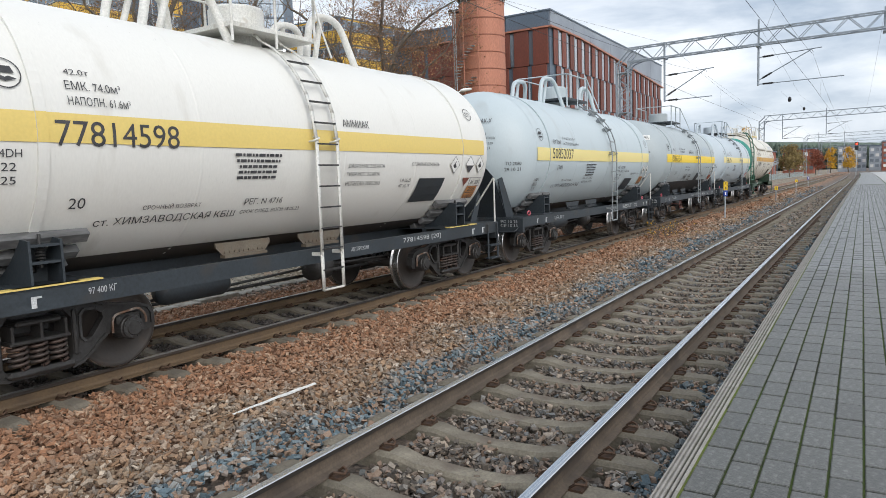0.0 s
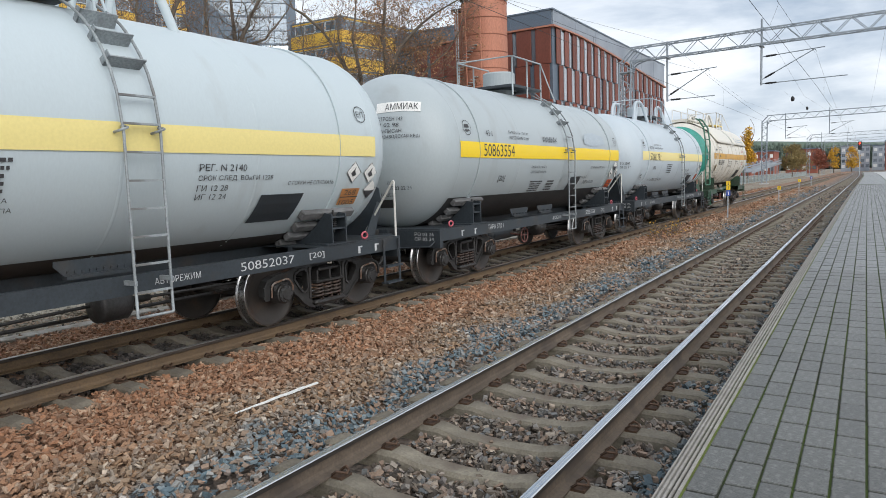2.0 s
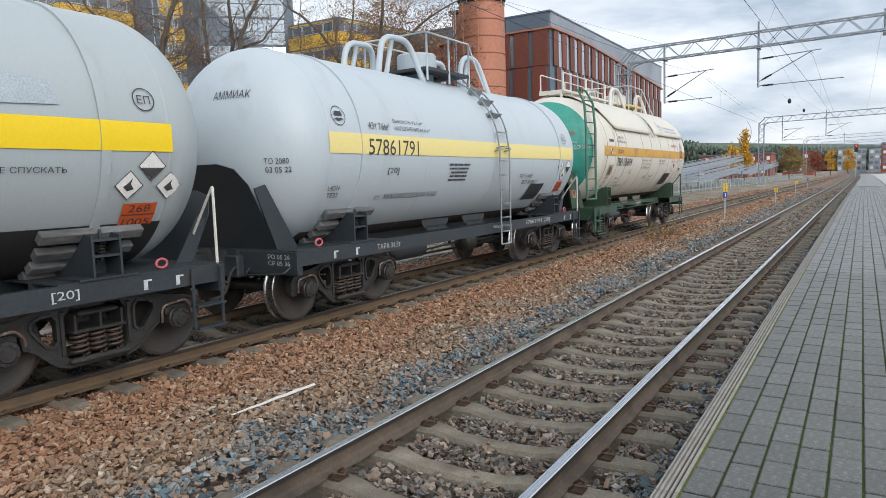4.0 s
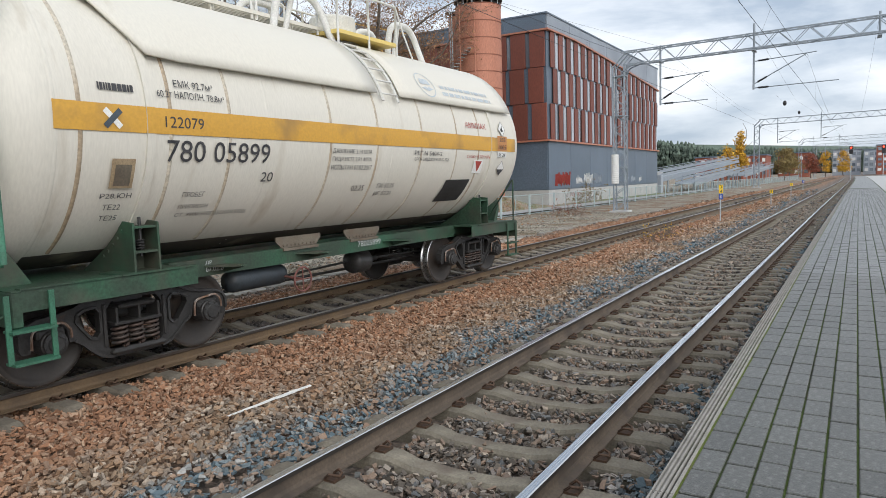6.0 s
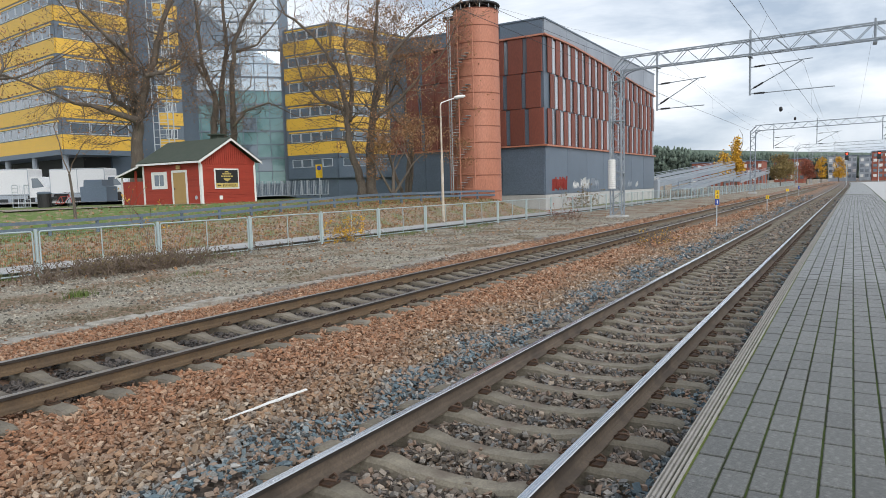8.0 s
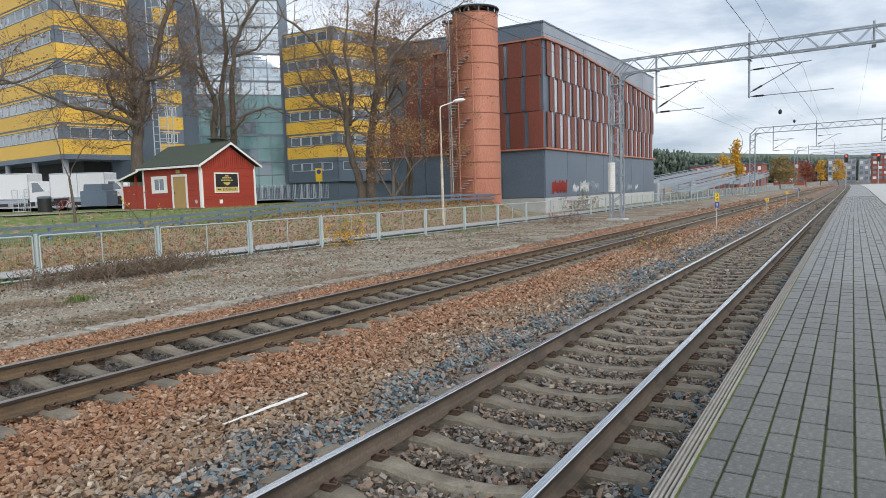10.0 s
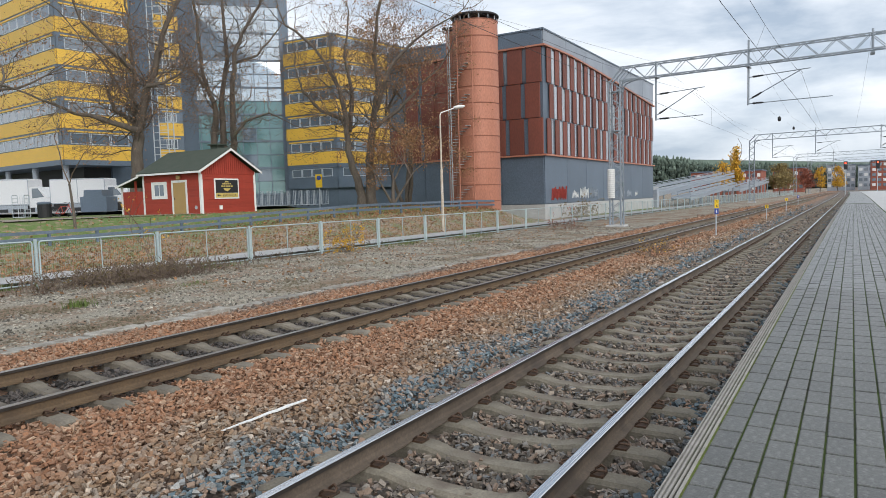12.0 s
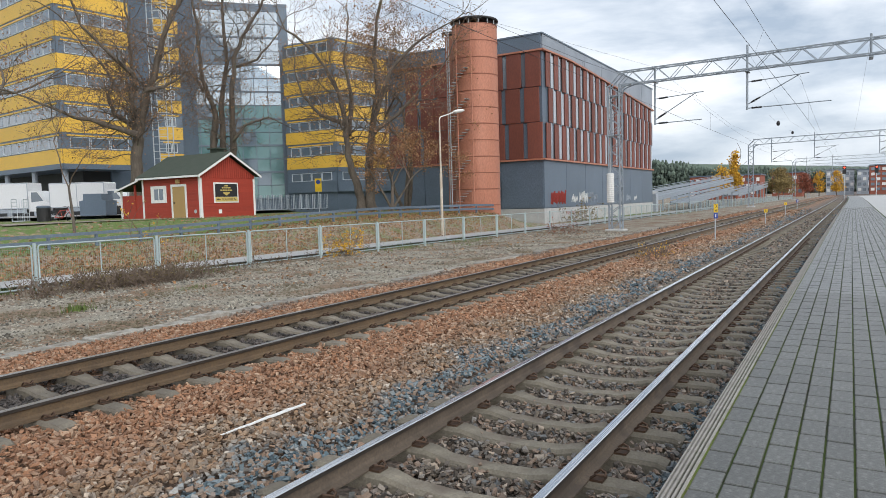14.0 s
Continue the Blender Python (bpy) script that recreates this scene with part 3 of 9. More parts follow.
M["tank_blue"] = material("tank_paint_blue_grey", (0.46, 0.525, 0.57), 0.42, 0, (0.46, 0.51, 0.56), 0.9, 0.07, 30, 0.0, dirt=(0.34, 0.36, 0.38), dirt_scale=1.1, dirt_edge=(0.6, 0.85), stretch=(1, 1.6, 0.5))
M["tank_cream"] = material("tank_paint_cream", (0.66, 0.635, 0.565), 0.45, 0, (0.57, 0.54, 0.465), 0.8, 0.14, 25, 0.0, dirt=(0.33, 0.26, 0.17), dirt_scale=1.3, dirt_edge=(0.6, 0.85), stretch=(1, 2.2, 0.35))
M["jacket"] = material("jacket_sheet", (0.66, 0.635, 0.56), 0.4, 0, (0.62, 0.58, 0.49), 0.6, 0.12, 25, 0.0, dirt=(0.38, 0.31, 0.22), dirt_scale=1.6, dirt_edge=(0.66, 0.85), stretch=(1, 1.5, 0.5))
M["teal"] = material("tank_end_green", (0.045, 0.33, 0.265), 0.45, 0, (0.035, 0.26, 0.205), 1.0, 0.5, 25, 0.05, dirt=(0.06, 0.14, 0.1), dirt_scale=1.4, dirt_edge=(0.55, 0.8))
M["stripe_pale"] = material("stripe_pale_yellow", (0.72, 0.55, 0.17), 0.45, 0, (0.64, 0.49, 0.16), 1, 0.1, 30, 0.0)
M["stripe_faded"] = material("stripe_faded_yellow", (0.78, 0.66, 0.26), 0.45, 0, (0.7, 0.6, 0.26), 1, 0.1, 30, 0.0)
M["stripe"] = material("stripe_bright_yellow", (0.85, 0.6, 0.01), 0.4, 0, (0.78, 0.54, 0.01), 1, 0.08, 30, 0.0)
M["stripe_ochre"] = material("stripe_ochre", (0.6, 0.33, 0.05), 0.5, 0, (0.5, 0.27, 0.05), 1, 0.2, 30, 0.0, dirt=(0.3, 0.18, 0.06), dirt_scale=1.5)
M["frame"] = material("frame_blue_grey", (0.036, 0.046, 0.055), 0.5, 0.05, (0.028, 0.034, 0.04), 1.6, 0.6, 30, 0.12, dirt=(0.06, 0.05, 0.04), dirt_scale=2.2, dirt_edge=(0.58, 0.8))
M["frame_green"] = material("frame_green", (0.03, 0.1, 0.055), 0.55, 0.05, (0.035, 0.06, 0.04), 1.8, 0.8, 30, 0.12, dirt=(0.075, 0.065, 0.05), dirt_scale=1.5, dirt_edge=(0.5, 0.7))
M["bogie"] = material("cast_steel_grimy", (0.055, 0.055, 0.056), 0.42, 0.2, (0.03, 0.028, 0.026), 3.5, 0.6, 35, 0.3, dirt=(0.13, 0.06, 0.035), dirt_scale=3.5, dirt_edge=(0.66, 0.8))
M["jaw_lip"] = material("jaw_worn_paint", (0.42, 0.4, 0.37), 0.55, 0.2, (0.2, 0.12, 0.08), 7, 0.9, 40, 0.2, dirt=(0.12, 0.06, 0.035), dirt_scale=8, dirt_edge=(0.5, 0.6))
M["spring"] = material("spring_steel", (0.055, 0.05, 0.047), 0.5, 0.2, (0.085, 0.05, 0.037), 4, 0.7)
M["wheel"] = material("wheel_steel", (0.028, 0.026, 0.025), 0.62, 0.0, (0.045, 0.036, 0.03), 2.5, 0.6, 30, 0.15, dirt=(0.075, 0.045, 0.03), dirt_scale=2.5, dirt_edge=(0.62, 0.8))
M["tread"] = material("wheel_tread", (0.5, 0.5, 0.5), 0.3, 1.0, (0.35, 0.35, 0.35), 3, 0.3)
M["ink"] = material("stencil_ink", (0.03, 0.03, 0.034), 0.6, 0, (0.07, 0.07, 0.075), 9, 0.6, 80, 0.02)
M["ink_white"] = material("stencil_white", (0.62, 0.64, 0.64), 0.6, 0, (0.4, 0.42, 0.43), 9, 0.6, 80, 0.02)
M["ink_red"] = material("stencil_red", (0.42, 0.05, 0.04), 0.6, 0, (0.34, 0.08, 0.06), 9, 0.5, 80, 0.02)
M["ink_blue"] = material("emblem_blue", (0.42, 0.48, 0.53), 0.6, 0, (0.52, 0.55, 0.55), 9, 0.5, 80, 0.02)
M["sign_slate"] = material("badge_slate", (0.06, 0.08, 0.1), 0.5)
M["brake_red"] = material("brake_wheel_red", (0.2, 0.07, 0.06), 0.6, 0, (0.12, 0.06, 0.05), 9, 0.6)
M["eye_pink"] = material("eye_pink", (0.55, 0.12, 0.16), 0.5, 0, (0.4, 0.09, 0.1), 9, 0.5)
M["orange"] = material("placard_orange", (0.6, 0.1, 0.02), 0.5)
M["tube_white"] = material("pipe_paint_white", (0.68, 0.68, 0.65), 0.45, 0, (0.55, 0.53, 0.47), 4, 0.4, 40, 0.05, dirt=(0.3, 0.24, 0.17), dirt_scale=5, dirt_edge=(0.66, 0.8))
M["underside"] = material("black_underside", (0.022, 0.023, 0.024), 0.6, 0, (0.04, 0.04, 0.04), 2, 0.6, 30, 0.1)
M["patch"] = material("overpainted_patch", (0.36, 0.42, 0.47), 0.5, 0, (0.4, 0.46, 0.5), 5, 0.5)
# belly strip colour: shade under the tank painted in together with dirt
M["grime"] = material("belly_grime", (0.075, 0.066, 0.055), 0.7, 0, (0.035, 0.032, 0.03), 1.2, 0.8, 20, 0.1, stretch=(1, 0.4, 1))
# browner version for the cream tank, again shade and dirt in one colour
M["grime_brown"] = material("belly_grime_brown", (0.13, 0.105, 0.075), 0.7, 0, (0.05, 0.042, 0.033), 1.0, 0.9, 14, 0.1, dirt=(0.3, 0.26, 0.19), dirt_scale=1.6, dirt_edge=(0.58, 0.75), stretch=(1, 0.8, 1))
M["ladder_grey"] = material("ladder_grey", (0.33, 0.365, 0.38), 0.5, 0.1, (0.22, 0.24, 0.25), 3, 0.6, 40, 0.05, dirt=(0.12, 0.11, 0.1), dirt_scale=2.5)
M["ladder_green"] = material("ladder_green", (0.045, 0.17, 0.105), 0.5, 0, (0.04, 0.1, 0.065), 3, 0.6)
# cream bracket paint darkened for the shade below the tank, with stain blotches
M["bracket"] = material("bracket_stained", (0.17, 0.145, 0.11), 0.6, 0, (0.1, 0.08, 0.06), 3, 0.6, 40, 0.1, dirt=(0.14, 0.1, 0.07), dirt_scale=4, dirt_edge=(0.5, 0.7))
M["band_rust"] = material("band_rust_stained", (0.55, 0.5, 0.41), 0.5, 0, (0.36, 0.28, 0.19), 1.2, 0.7, 30, 0.05)
M["placard_old"] = material("placard_faded", (0.4, 0.31, 0.2), 0.6, 0, (0.3, 0.22, 0.13), 5, 0.6)
M["placard_ochre"] = material("placard_faded_orange", (0.5, 0.23, 0.08), 0.6, 0, (0.4, 0.17, 0.06), 5, 0.5)
M["placard_red"] = material("placard_faded_red", (0.22, 0.055, 0.04), 0.6, 0, (0.16, 0.06, 0.04), 5, 0.6)
M["bearer"] = material("bearer_timber_grey", (0.2, 0.205, 0.21), 0.8, 0, (0.09, 0.09, 0.09), 4, 0.7, 30, 0.3, stretch=(1, 0.3, 1))
M["soot"] = material("hose_rubber", (0.025, 0.025, 0.025), 0.7)


class Tank:
    """A tank's outer surface: a cylinder along y with dished ends."""

    def __init__(self, R, zc, half, dish):
        self.R, self.zc, self.half, self.dish = R, zc, half, dish

    def inside(self, q):
        k = max(abs(q.y) - self.half, 0) / self.dish
        return (q.x ** 2 + (q.z - self.zc) ** 2) / self.R ** 2 + k * k < 1

    def side(self, y, z):
        """The point on the camera's side at y and z, and its normal."""
        k = max(abs(y) - self.half, 0) / self.dish
        r = self.R * math.sqrt(max(1 - k * k, 1e-4))
        x = math.sqrt(max(r * r - (z - self.zc) ** 2, 1e-4))
        n = Vector((x / self.R ** 2, math.copysign(k / self.dish, y) if k else 0, (z - self.zc) / self.R ** 2)).normalized()
        return Vector((x, y, z)), n

    def wrap(self, me, at, n, lift=0.016):
        """Lay a flat mesh (x right, y up) onto the surface round a point."""
        up = (Vector((0, 0, 1)) - n * n.z).normalized()
        right = up.cross(n).normalized()
        for v in me.vertices:
            q = at + right * v.co.x + up * v.co.y
            a, b = q + n * 0.4, q - n * 1.2
            for _ in range(16):
                m = (a + b) / 2
                if self.inside(m):
                    b = m
                else:
                    a = m
            v.co = a + n * lift


def text_mesh(words, width, height):
    """Words as flat faces, from (0, 0) to (width, height)."""
    c = bpy.data.curves.new("lettering", "FONT")
    c.body, c.resolution_u = words, 3
    tmp = bpy.data.objects.new("lettering", c)
    me = bpy.data.meshes.new_from_object(tmp)
    bpy.data.objects.remove(tmp)
    bpy.data.curves.remove(c)
    co = np.array([v.co for v in me.vertices])
    lo, hi = co.min(0), co.max(0)
    for v in me.vertices:
        v.co = ((v.co.x - lo[0]) / (hi[0] - lo[0]) * width, (v.co.y - lo[1]) / (hi[1] - lo[1]) * height, 0)
    return me


def bars_mesh(width, height, lines, seed):
    """Rows of short bars in place of small print."""
    rng = random.Random(seed)
    bm = bmesh.new()
    step = height / lines
    for i in range(lines):
        x, indent = 0, rng.uniform(0, 0.12) * width
        while x < width - 2 * indent - 0.02:
            w = min(rng.uniform(0.03, 0.13) * width, width - 2 * indent - x)
            y = height - (i + 0.85) * step
            v = [bm.verts.new(q) for q in ((indent + x, y, 0), (indent + x + w, y, 0), (indent + x + w, y + step * 0.5, 0), (indent + x, y + step * 0.5, 0))]
            bm.faces.new(v)
            x += w + 0.02 * width
    me = bpy.data.meshes.new("small_print")
    bm.to_mesh(me)
    bm.free()
    return me


def outline_mesh(points, subdivide=2):
    bm = bmesh.new()
    bm.faces.new([bm.verts.new((*q, 0)) for q in points])
    bmesh.ops.triangulate(bm, faces=bm.faces[:])
    if subdivide:
        bmesh.ops.subdivide_edges(bm, edges=bm.edges[:], cuts=subdivide, use_grid_fill=True)
    me = bpy.data.meshes.new("mark")
    bm.to_mesh(me)
    bm.free()
    return me


def ring_mesh(r0, r1, n=32):
    bm = bmesh.new()
    a = [bm.verts.new((r0 * math.cos(2 * math.pi * i / n), r0 * math.sin(2 * math.pi * i / n), 0)) for i in range(n)]
    b = [bm.verts.new((r1 * math.cos(2 * math.pi * i / n), r1 * math.sin(2 * math.pi * i / n), 0)) for i in range(n)]
    for i in range(n):
        bm.faces.new((a[i], b[i], b[(i + 1) % n], a[(i + 1) % n]))
    me = bpy.data.meshes.new("ring")
    bm.to_mesh(me)
    bm.free()
    return me


def put(name, me, mat, parent, label=""):
    me.materials.clear()
    me.materials.append(mat)
    ob = new(name, me)
    ob.parent = parent
    return tagged(ob, label)


def letter(shape, parent, words, y0, y1, z, h, mat=None):
    me = text_mesh(words, abs(y1 - y0), h)
    if h > 0.15:
        bm = bmesh.new()
        bm.from_mesh(me)
        bmesh.ops.subdivide_edges(bm, edges=bm.edges[:], cuts=1)
        bm.to_mesh(me)
        bm.free()
    at, n = shape.side(y0, z)
    if abs(y0) > shape.half:
        at, n = shape.side((y0 + y1) / 2, z)
        for v in me.vertices:
            v.co.x -= abs(y1 - y0) / 2
    shape.wrap(me, at, n)
    return put("lettering", me, mat or M["ink"], parent)


def small_print(shape, parent, y0, y1, z, h, lines, seed, mat=None):
    me = bars_mesh(y1 - y0, h, lines, seed)
    shape.wrap(me, *shape.side(y0, z))
    return put("small_print", me, mat or M["ink"], parent)


def mark(shape, parent, name, points, y, z, mat, label="", lift=0.016):
    me = outline_mesh(points)
    shape.wrap(me, *shape.side(y, z), lift)
    return put(name, me, mat, parent, label)


def diamond(shape, parent, y, z, s, low):
    mark(shape, parent, "hazard_placard", [(-s, 0), (0, -s), (s, 0), (0, s)], y, z, M["white"], "white diamond hazard placard", 0.018)
    me = ring_mesh(s * 0.93, s * 1.0, 4)
    shape.wrap(me, *shape.side(y, z), 0.022)
    put("placard_border", me, M["ink"], parent)
    if low == "half":
        mark(shape, parent, "placard_symbol", [(-s * 0.85, -0.02), (0, -s * 0.88), (s * 0.85, -0.02)], y, z, M["ink"], lift=0.022)
    else:
        mark(shape, parent, "placard_symbol", [(-s * 0.4, -s * 0.1), (-s * 0.1, -s * 0.4), (s * 0.35, -s * 0.25), (s * 0.1, s * 0.1), (s * 0.2, s * 0.5), (-s * 0.05, s * 0.2)], y, z, M["ink"], lift=0.022)


def emblem(shape, parent, y, z, r, mat):
    me = ring_mesh(r * 0.92, r)
    shape.wrap(me, *shape.side(y, z))
    put("emblem_ring", me, mat, parent)
    mark(shape, parent, "emblem", [(-r * 0.7, -r * 0.35), (0, -r * 0.55), (r * 0.7, -r * 0.35), (r * 0.2, -r * 0.2), (0, -r * 0.3), (-r * 0.2, -r * 0.2)], y, z, mat)
    mark(shape, parent, "emblem", [(-r * 0.6, 0), (r * 0.6, 0), (r * 0.45, r * 0.45), (-r * 0.45, r * 0.45)], y, z, mat)


def bent(points, r=0.12, n=4):
    """Round the corners of a polyline."""
    pts = [Vector(q) for q in points]
    out = [pts[0]]
    for a, b, c in zip(pts, pts[1:], pts[2:]):
        u, w = (a - b), (c - b)
        k = min(r, u.length * 0.45, w.length * 0.45)
        p0, p1 = b + u.normalized() * k, b + w.normalized() * k
        for i in range(n + 1):
            t = i / n
            out.append((1 - t) ** 2 * p0 + 2 * t * (1 - t) * b + t * t * p1)
    out.append(pts[-1])
    return out


# bogie pieces, built once about the bogie's middle
def wheel_mesh():
    bm = bmesh.new()
    prof = [(0.0, 0.9), (0.09, 0.9), (0.135, 0.895), (0.14, 0.86), (0.2, 0.83), (0.36, 0.845), (0.405, 0.87), (0.42, 0.885), (0.462, 0.885),
            (0.472, 0.878), (WHEEL, 0.86), (WHEEL + 0.003, 0.775), (WHEEL + 0.012, 0.757), (WHEEL + 0.03, 0.748), (WHEEL + 0.03, 0.735),
            (WHEEL + 0.012, 0.728), (0.42, 0.728), (0.405, 0.745), (0.2, 0.77), (0.14, 0.74), (0.13, 0.71), (0.09, 0.71)]
    lathe(bm, prof, 48, "x")
    bmesh.ops.remove_doubles(bm, verts=bm.verts[:], dist=1e-5)
    me = bpy.data.meshes.new("wheel")
    bm.to_mesh(me)
    bm.free()
    me.materials.append(M["wheel"])
    me.materials.append(M["tread"])
    for f in me.polygons:
        r = math.hypot(f.center.y, f.center.z)
        f.material_index = 1 if r > 0.462 else 0
        f.use_smooth = True
    return me


def axle_mesh():
    bm = bmesh.new()
    lathe(bm, [(0.0, -1.15), (0.065, -1.15), (0.065, -0.95), (0.085, -0.9), (0.095, -0.7), (0.08, -0.3), (0.08, 0.3), (0.095, 0.7), (0.085, 0.9), (0.065, 0.95), (0.065, 1.15), (0.0, 1.15)], 16, "x")
    me = bpy.data.meshes.new("wheelset")
    bm.to_mesh(me)
    bm.free()
    me.materials.append(M["wheel"])
    return me


def side_frame_mesh():
    """Cast side frame: jaws over the axle boxes, a low belly under the springs, rounded windows."""
    half = [(0.28, 0.17), (0.4, 0.2), (0.5, 0.27), (0.6, 0.37), (0.69, 0.43), (0.75, 0.44), (0.77, 0.58), (0.82, 0.63), (1.07, 0.63), (1.12, 0.59), (1.14, 0.4), (1.22, 0.4), (1.26, 0.47),
            (1.26, 0.6), (1.21, 0.68), (1.08, 0.73), (0.86, 0.755), (0.7, 0.79), (0.56, 0.85), (0.44, 0.88)]
    outline = half + [(-y, z) for y, z in half[::-1]]
    window = [(0.42, 0.47), (0.47, 0.42), (0.54, 0.44), (0.61, 0.53), (0.68, 0.63), (0.67, 0.7), (0.59, 0.745), (0.47, 0.755), (0.42, 0.7)]
    middle = [(-0.32, 0.27), (0.32, 0.27), (0.34, 0.32), (0.34, 0.7), (0.27, 0.79), (-0.27, 0.79), (-0.34, 0.7), (-0.34, 0.32)]
    bm = bmesh.new()
    plate(bm, outline, "x", 0.985, 1.07, (window, [(-y, z) for y, z in window], middle))
    # flanges round the edge of the casting
    for s in (-1, 1):
        for ring in ([(0.3, 0.185), (0.42, 0.215), (0.52, 0.29), (0.62, 0.39), (0.7, 0.445)], [(0.42, 0.865), (0.56, 0.835), (0.7, 0.775), (0.86, 0.74), (1.08, 0.715), (1.2, 0.665), (1.245, 0.59), (1.245, 0.47)],
                     [(q[0], q[1]) for q in window] + [window[0]]):
            for (ya, za), (yb, zb) in zip(ring, ring[1:]):
                beam(bm, (1.075, s * ya, za), (1.075, s * yb, zb), 0.028, 0.05, (1, 0, 0))
        box(bm, 0.95, 1.1, s * 0.365 - 0.02, s * 0.365 + 0.02, 0.3, 0.77, bevel=0.01)
    box(bm, 0.95, 1.16, -0.33, 0.33, 0.2, 0.27, bevel=0.03)
    box(bm, 0.97, 1.11, -0.5, 0.5, 0.82, 0.885, bevel=0.02)
    me = bpy.data.meshes.new("side_frame")
    bm.to_mesh(me)
    bm.free()
    me.materials.append(M["bogie"])
    return me


def jaw_lip_mesh():
    """Worn pale edge of the jaw over the bearing."""
    bm = bmesh.new()
    tube(bm, bent([(1.12, -0.2, -0.03), (1.12, -0.19, 0.16), (1.13, 0.12, 0.2), (1.12, 0.2, 0.1), (1.12, 0.2, 0.02)], 0.07), 0.014, 6)
    me = bpy.data.meshes.new("jaw_lip")
    bm.to_mesh(me)
    bm.free()
    me.materials.append(M["jaw_lip"])
    return me


def spring_mesh():
    bm = bmesh.new()
    pts = [(0.078 * math.cos(a), 0.078 * math.sin(a), 0.285 + 0.235 * a / (2 * math.pi * 4.6)) for a in np.linspace(0, 2 * math.pi * 4.6, 56)]
    tube(bm, pts, 0.0175, 6)
    tube(bm, [(0.04 * math.cos(a), 0.04 * math.sin(a), 0.285 + 0.235 * a / (2 * math.pi * 6)) for a in np.linspace(0, 2 * math.pi * 6, 50)], 0.01, 5)
    me = bpy.data.meshes.new("coil_spring")
    bm.to_mesh(me)
    bm.free()
    me.materials.append(M["spring"])
    for f in me.polygons:
        f.use_smooth = True
    return me


def axle_box_mesh():
    bm = bmesh.new()
    lathe(bm, [(0.0, 1.215), (0.075, 1.215), (0.085, 1.2), (0.12, 1.195), (0.125, 1.17), (0.135, 1.16), (0.135, 0.95), (0.0, 0.95)], 20, "x", (0, 0, WHEEL))
    for i in range(8):
        a = math.pi * (i + 0.5) / 4
        cyl(bm, (1.19, 0.103 * math.cos(a), WHEEL + 0.103 * math.sin(a)), (1.207, 0.103 * math.cos(a), WHEEL + 0.103 * math.sin(a)), 0.013, 6)
    box(bm, 0.97, 1.12, -0.14, 0.14, WHEEL + 0.04, WHEEL + 0.15, bevel=0.02)
    me = bpy.data.meshes.new("axle_box")
    bm.to_mesh(me)
    bm.free()
    me.materials.append(M["bogie"])
    return me


def bolster_mesh():
    bm = bmesh.new()
    box(bm, -0.95, 0.95, -0.2, 0.2, 0.58, 0.8, bevel=0.03)
    for s in (-1, 1):
        box(bm, s * 1.03 - 0.12, s * 1.03 + 0.12, -0.29, 0.29, 0.52, 0.56, bevel=0.01)
        for y in (-0.27, 0.0, 0.24):
            box(bm, s * 1.03 - 0.115, s * 1.03 + 0.115, y, y + 0.03, 0.55, 0.72, bevel=0.01)
        box(bm, s * 1.03 - 0.11, s * 1.03 + 0.11, -0.22, 0.22, 0.69, 0.75, bevel=0.02)
    cyl(bm, (0, 0, 0.78), (0, 0, 0.9), 0.2, 16)
    for y in (-0.5, 0.5):
        beam(bm, (-0.9, y, 0.4), (0.9, y, 0.4), 0.06, 0.08)
    me = bpy.data.meshes.new("bogie")
    bm.to_mesh(me)
    bm.free()
    me.materials.append(M["bogie"])
    return me


BOGIE_MESHES = {"wheel": wheel_mesh(), "wheelset": axle_mesh(), "side_frame": side_frame_mesh(), "coil_spring": spring_mesh(), "axle_box": axle_box_mesh(), "bogie": bolster_mesh(), "jaw_lip": jaw_lip_mesh()}
PIVOT, AXLE = 3.85, 0.95
WHEELSETS = []


def child(name, parent, m):
    o = new(name, BOGIE_MESHES[name])
    o.parent, o.matrix_basis = parent, m
    return o


def add_bogies(wagon):
    for c in (-PIVOT, PIVOT):
        b = child("bogie", wagon, pose(0, c, 0))
        for turn in (0, 180):
            child("side_frame", b, pose(0, 0, 0, 0, 0, turn))
            for y in (-0.19, 0.0, 0.19):
                child("coil_spring", b, pose(0, 0, 0, 0, 0, turn) @ pose(1.06, y, 0))
            for y in (-AXLE, AXLE):
                child("axle_box", b, pose(0, 0, 0, 0, 0, turn) @ pose(0, y, 0))
                child("jaw_lip", b, pose(0, 0, 0, 0, 0, turn) @ pose(0, y, WHEEL))
        for y in (-AXLE, AXLE):
            w = child("wheelset", wagon, pose(0, c + y, WHEEL))
            child("wheel", w, pose(0, 0, 0))
            child("wheel", w, pose(0, 0, 0, 0, 0, 180))
            WHEELSETS.append((w, c + y))


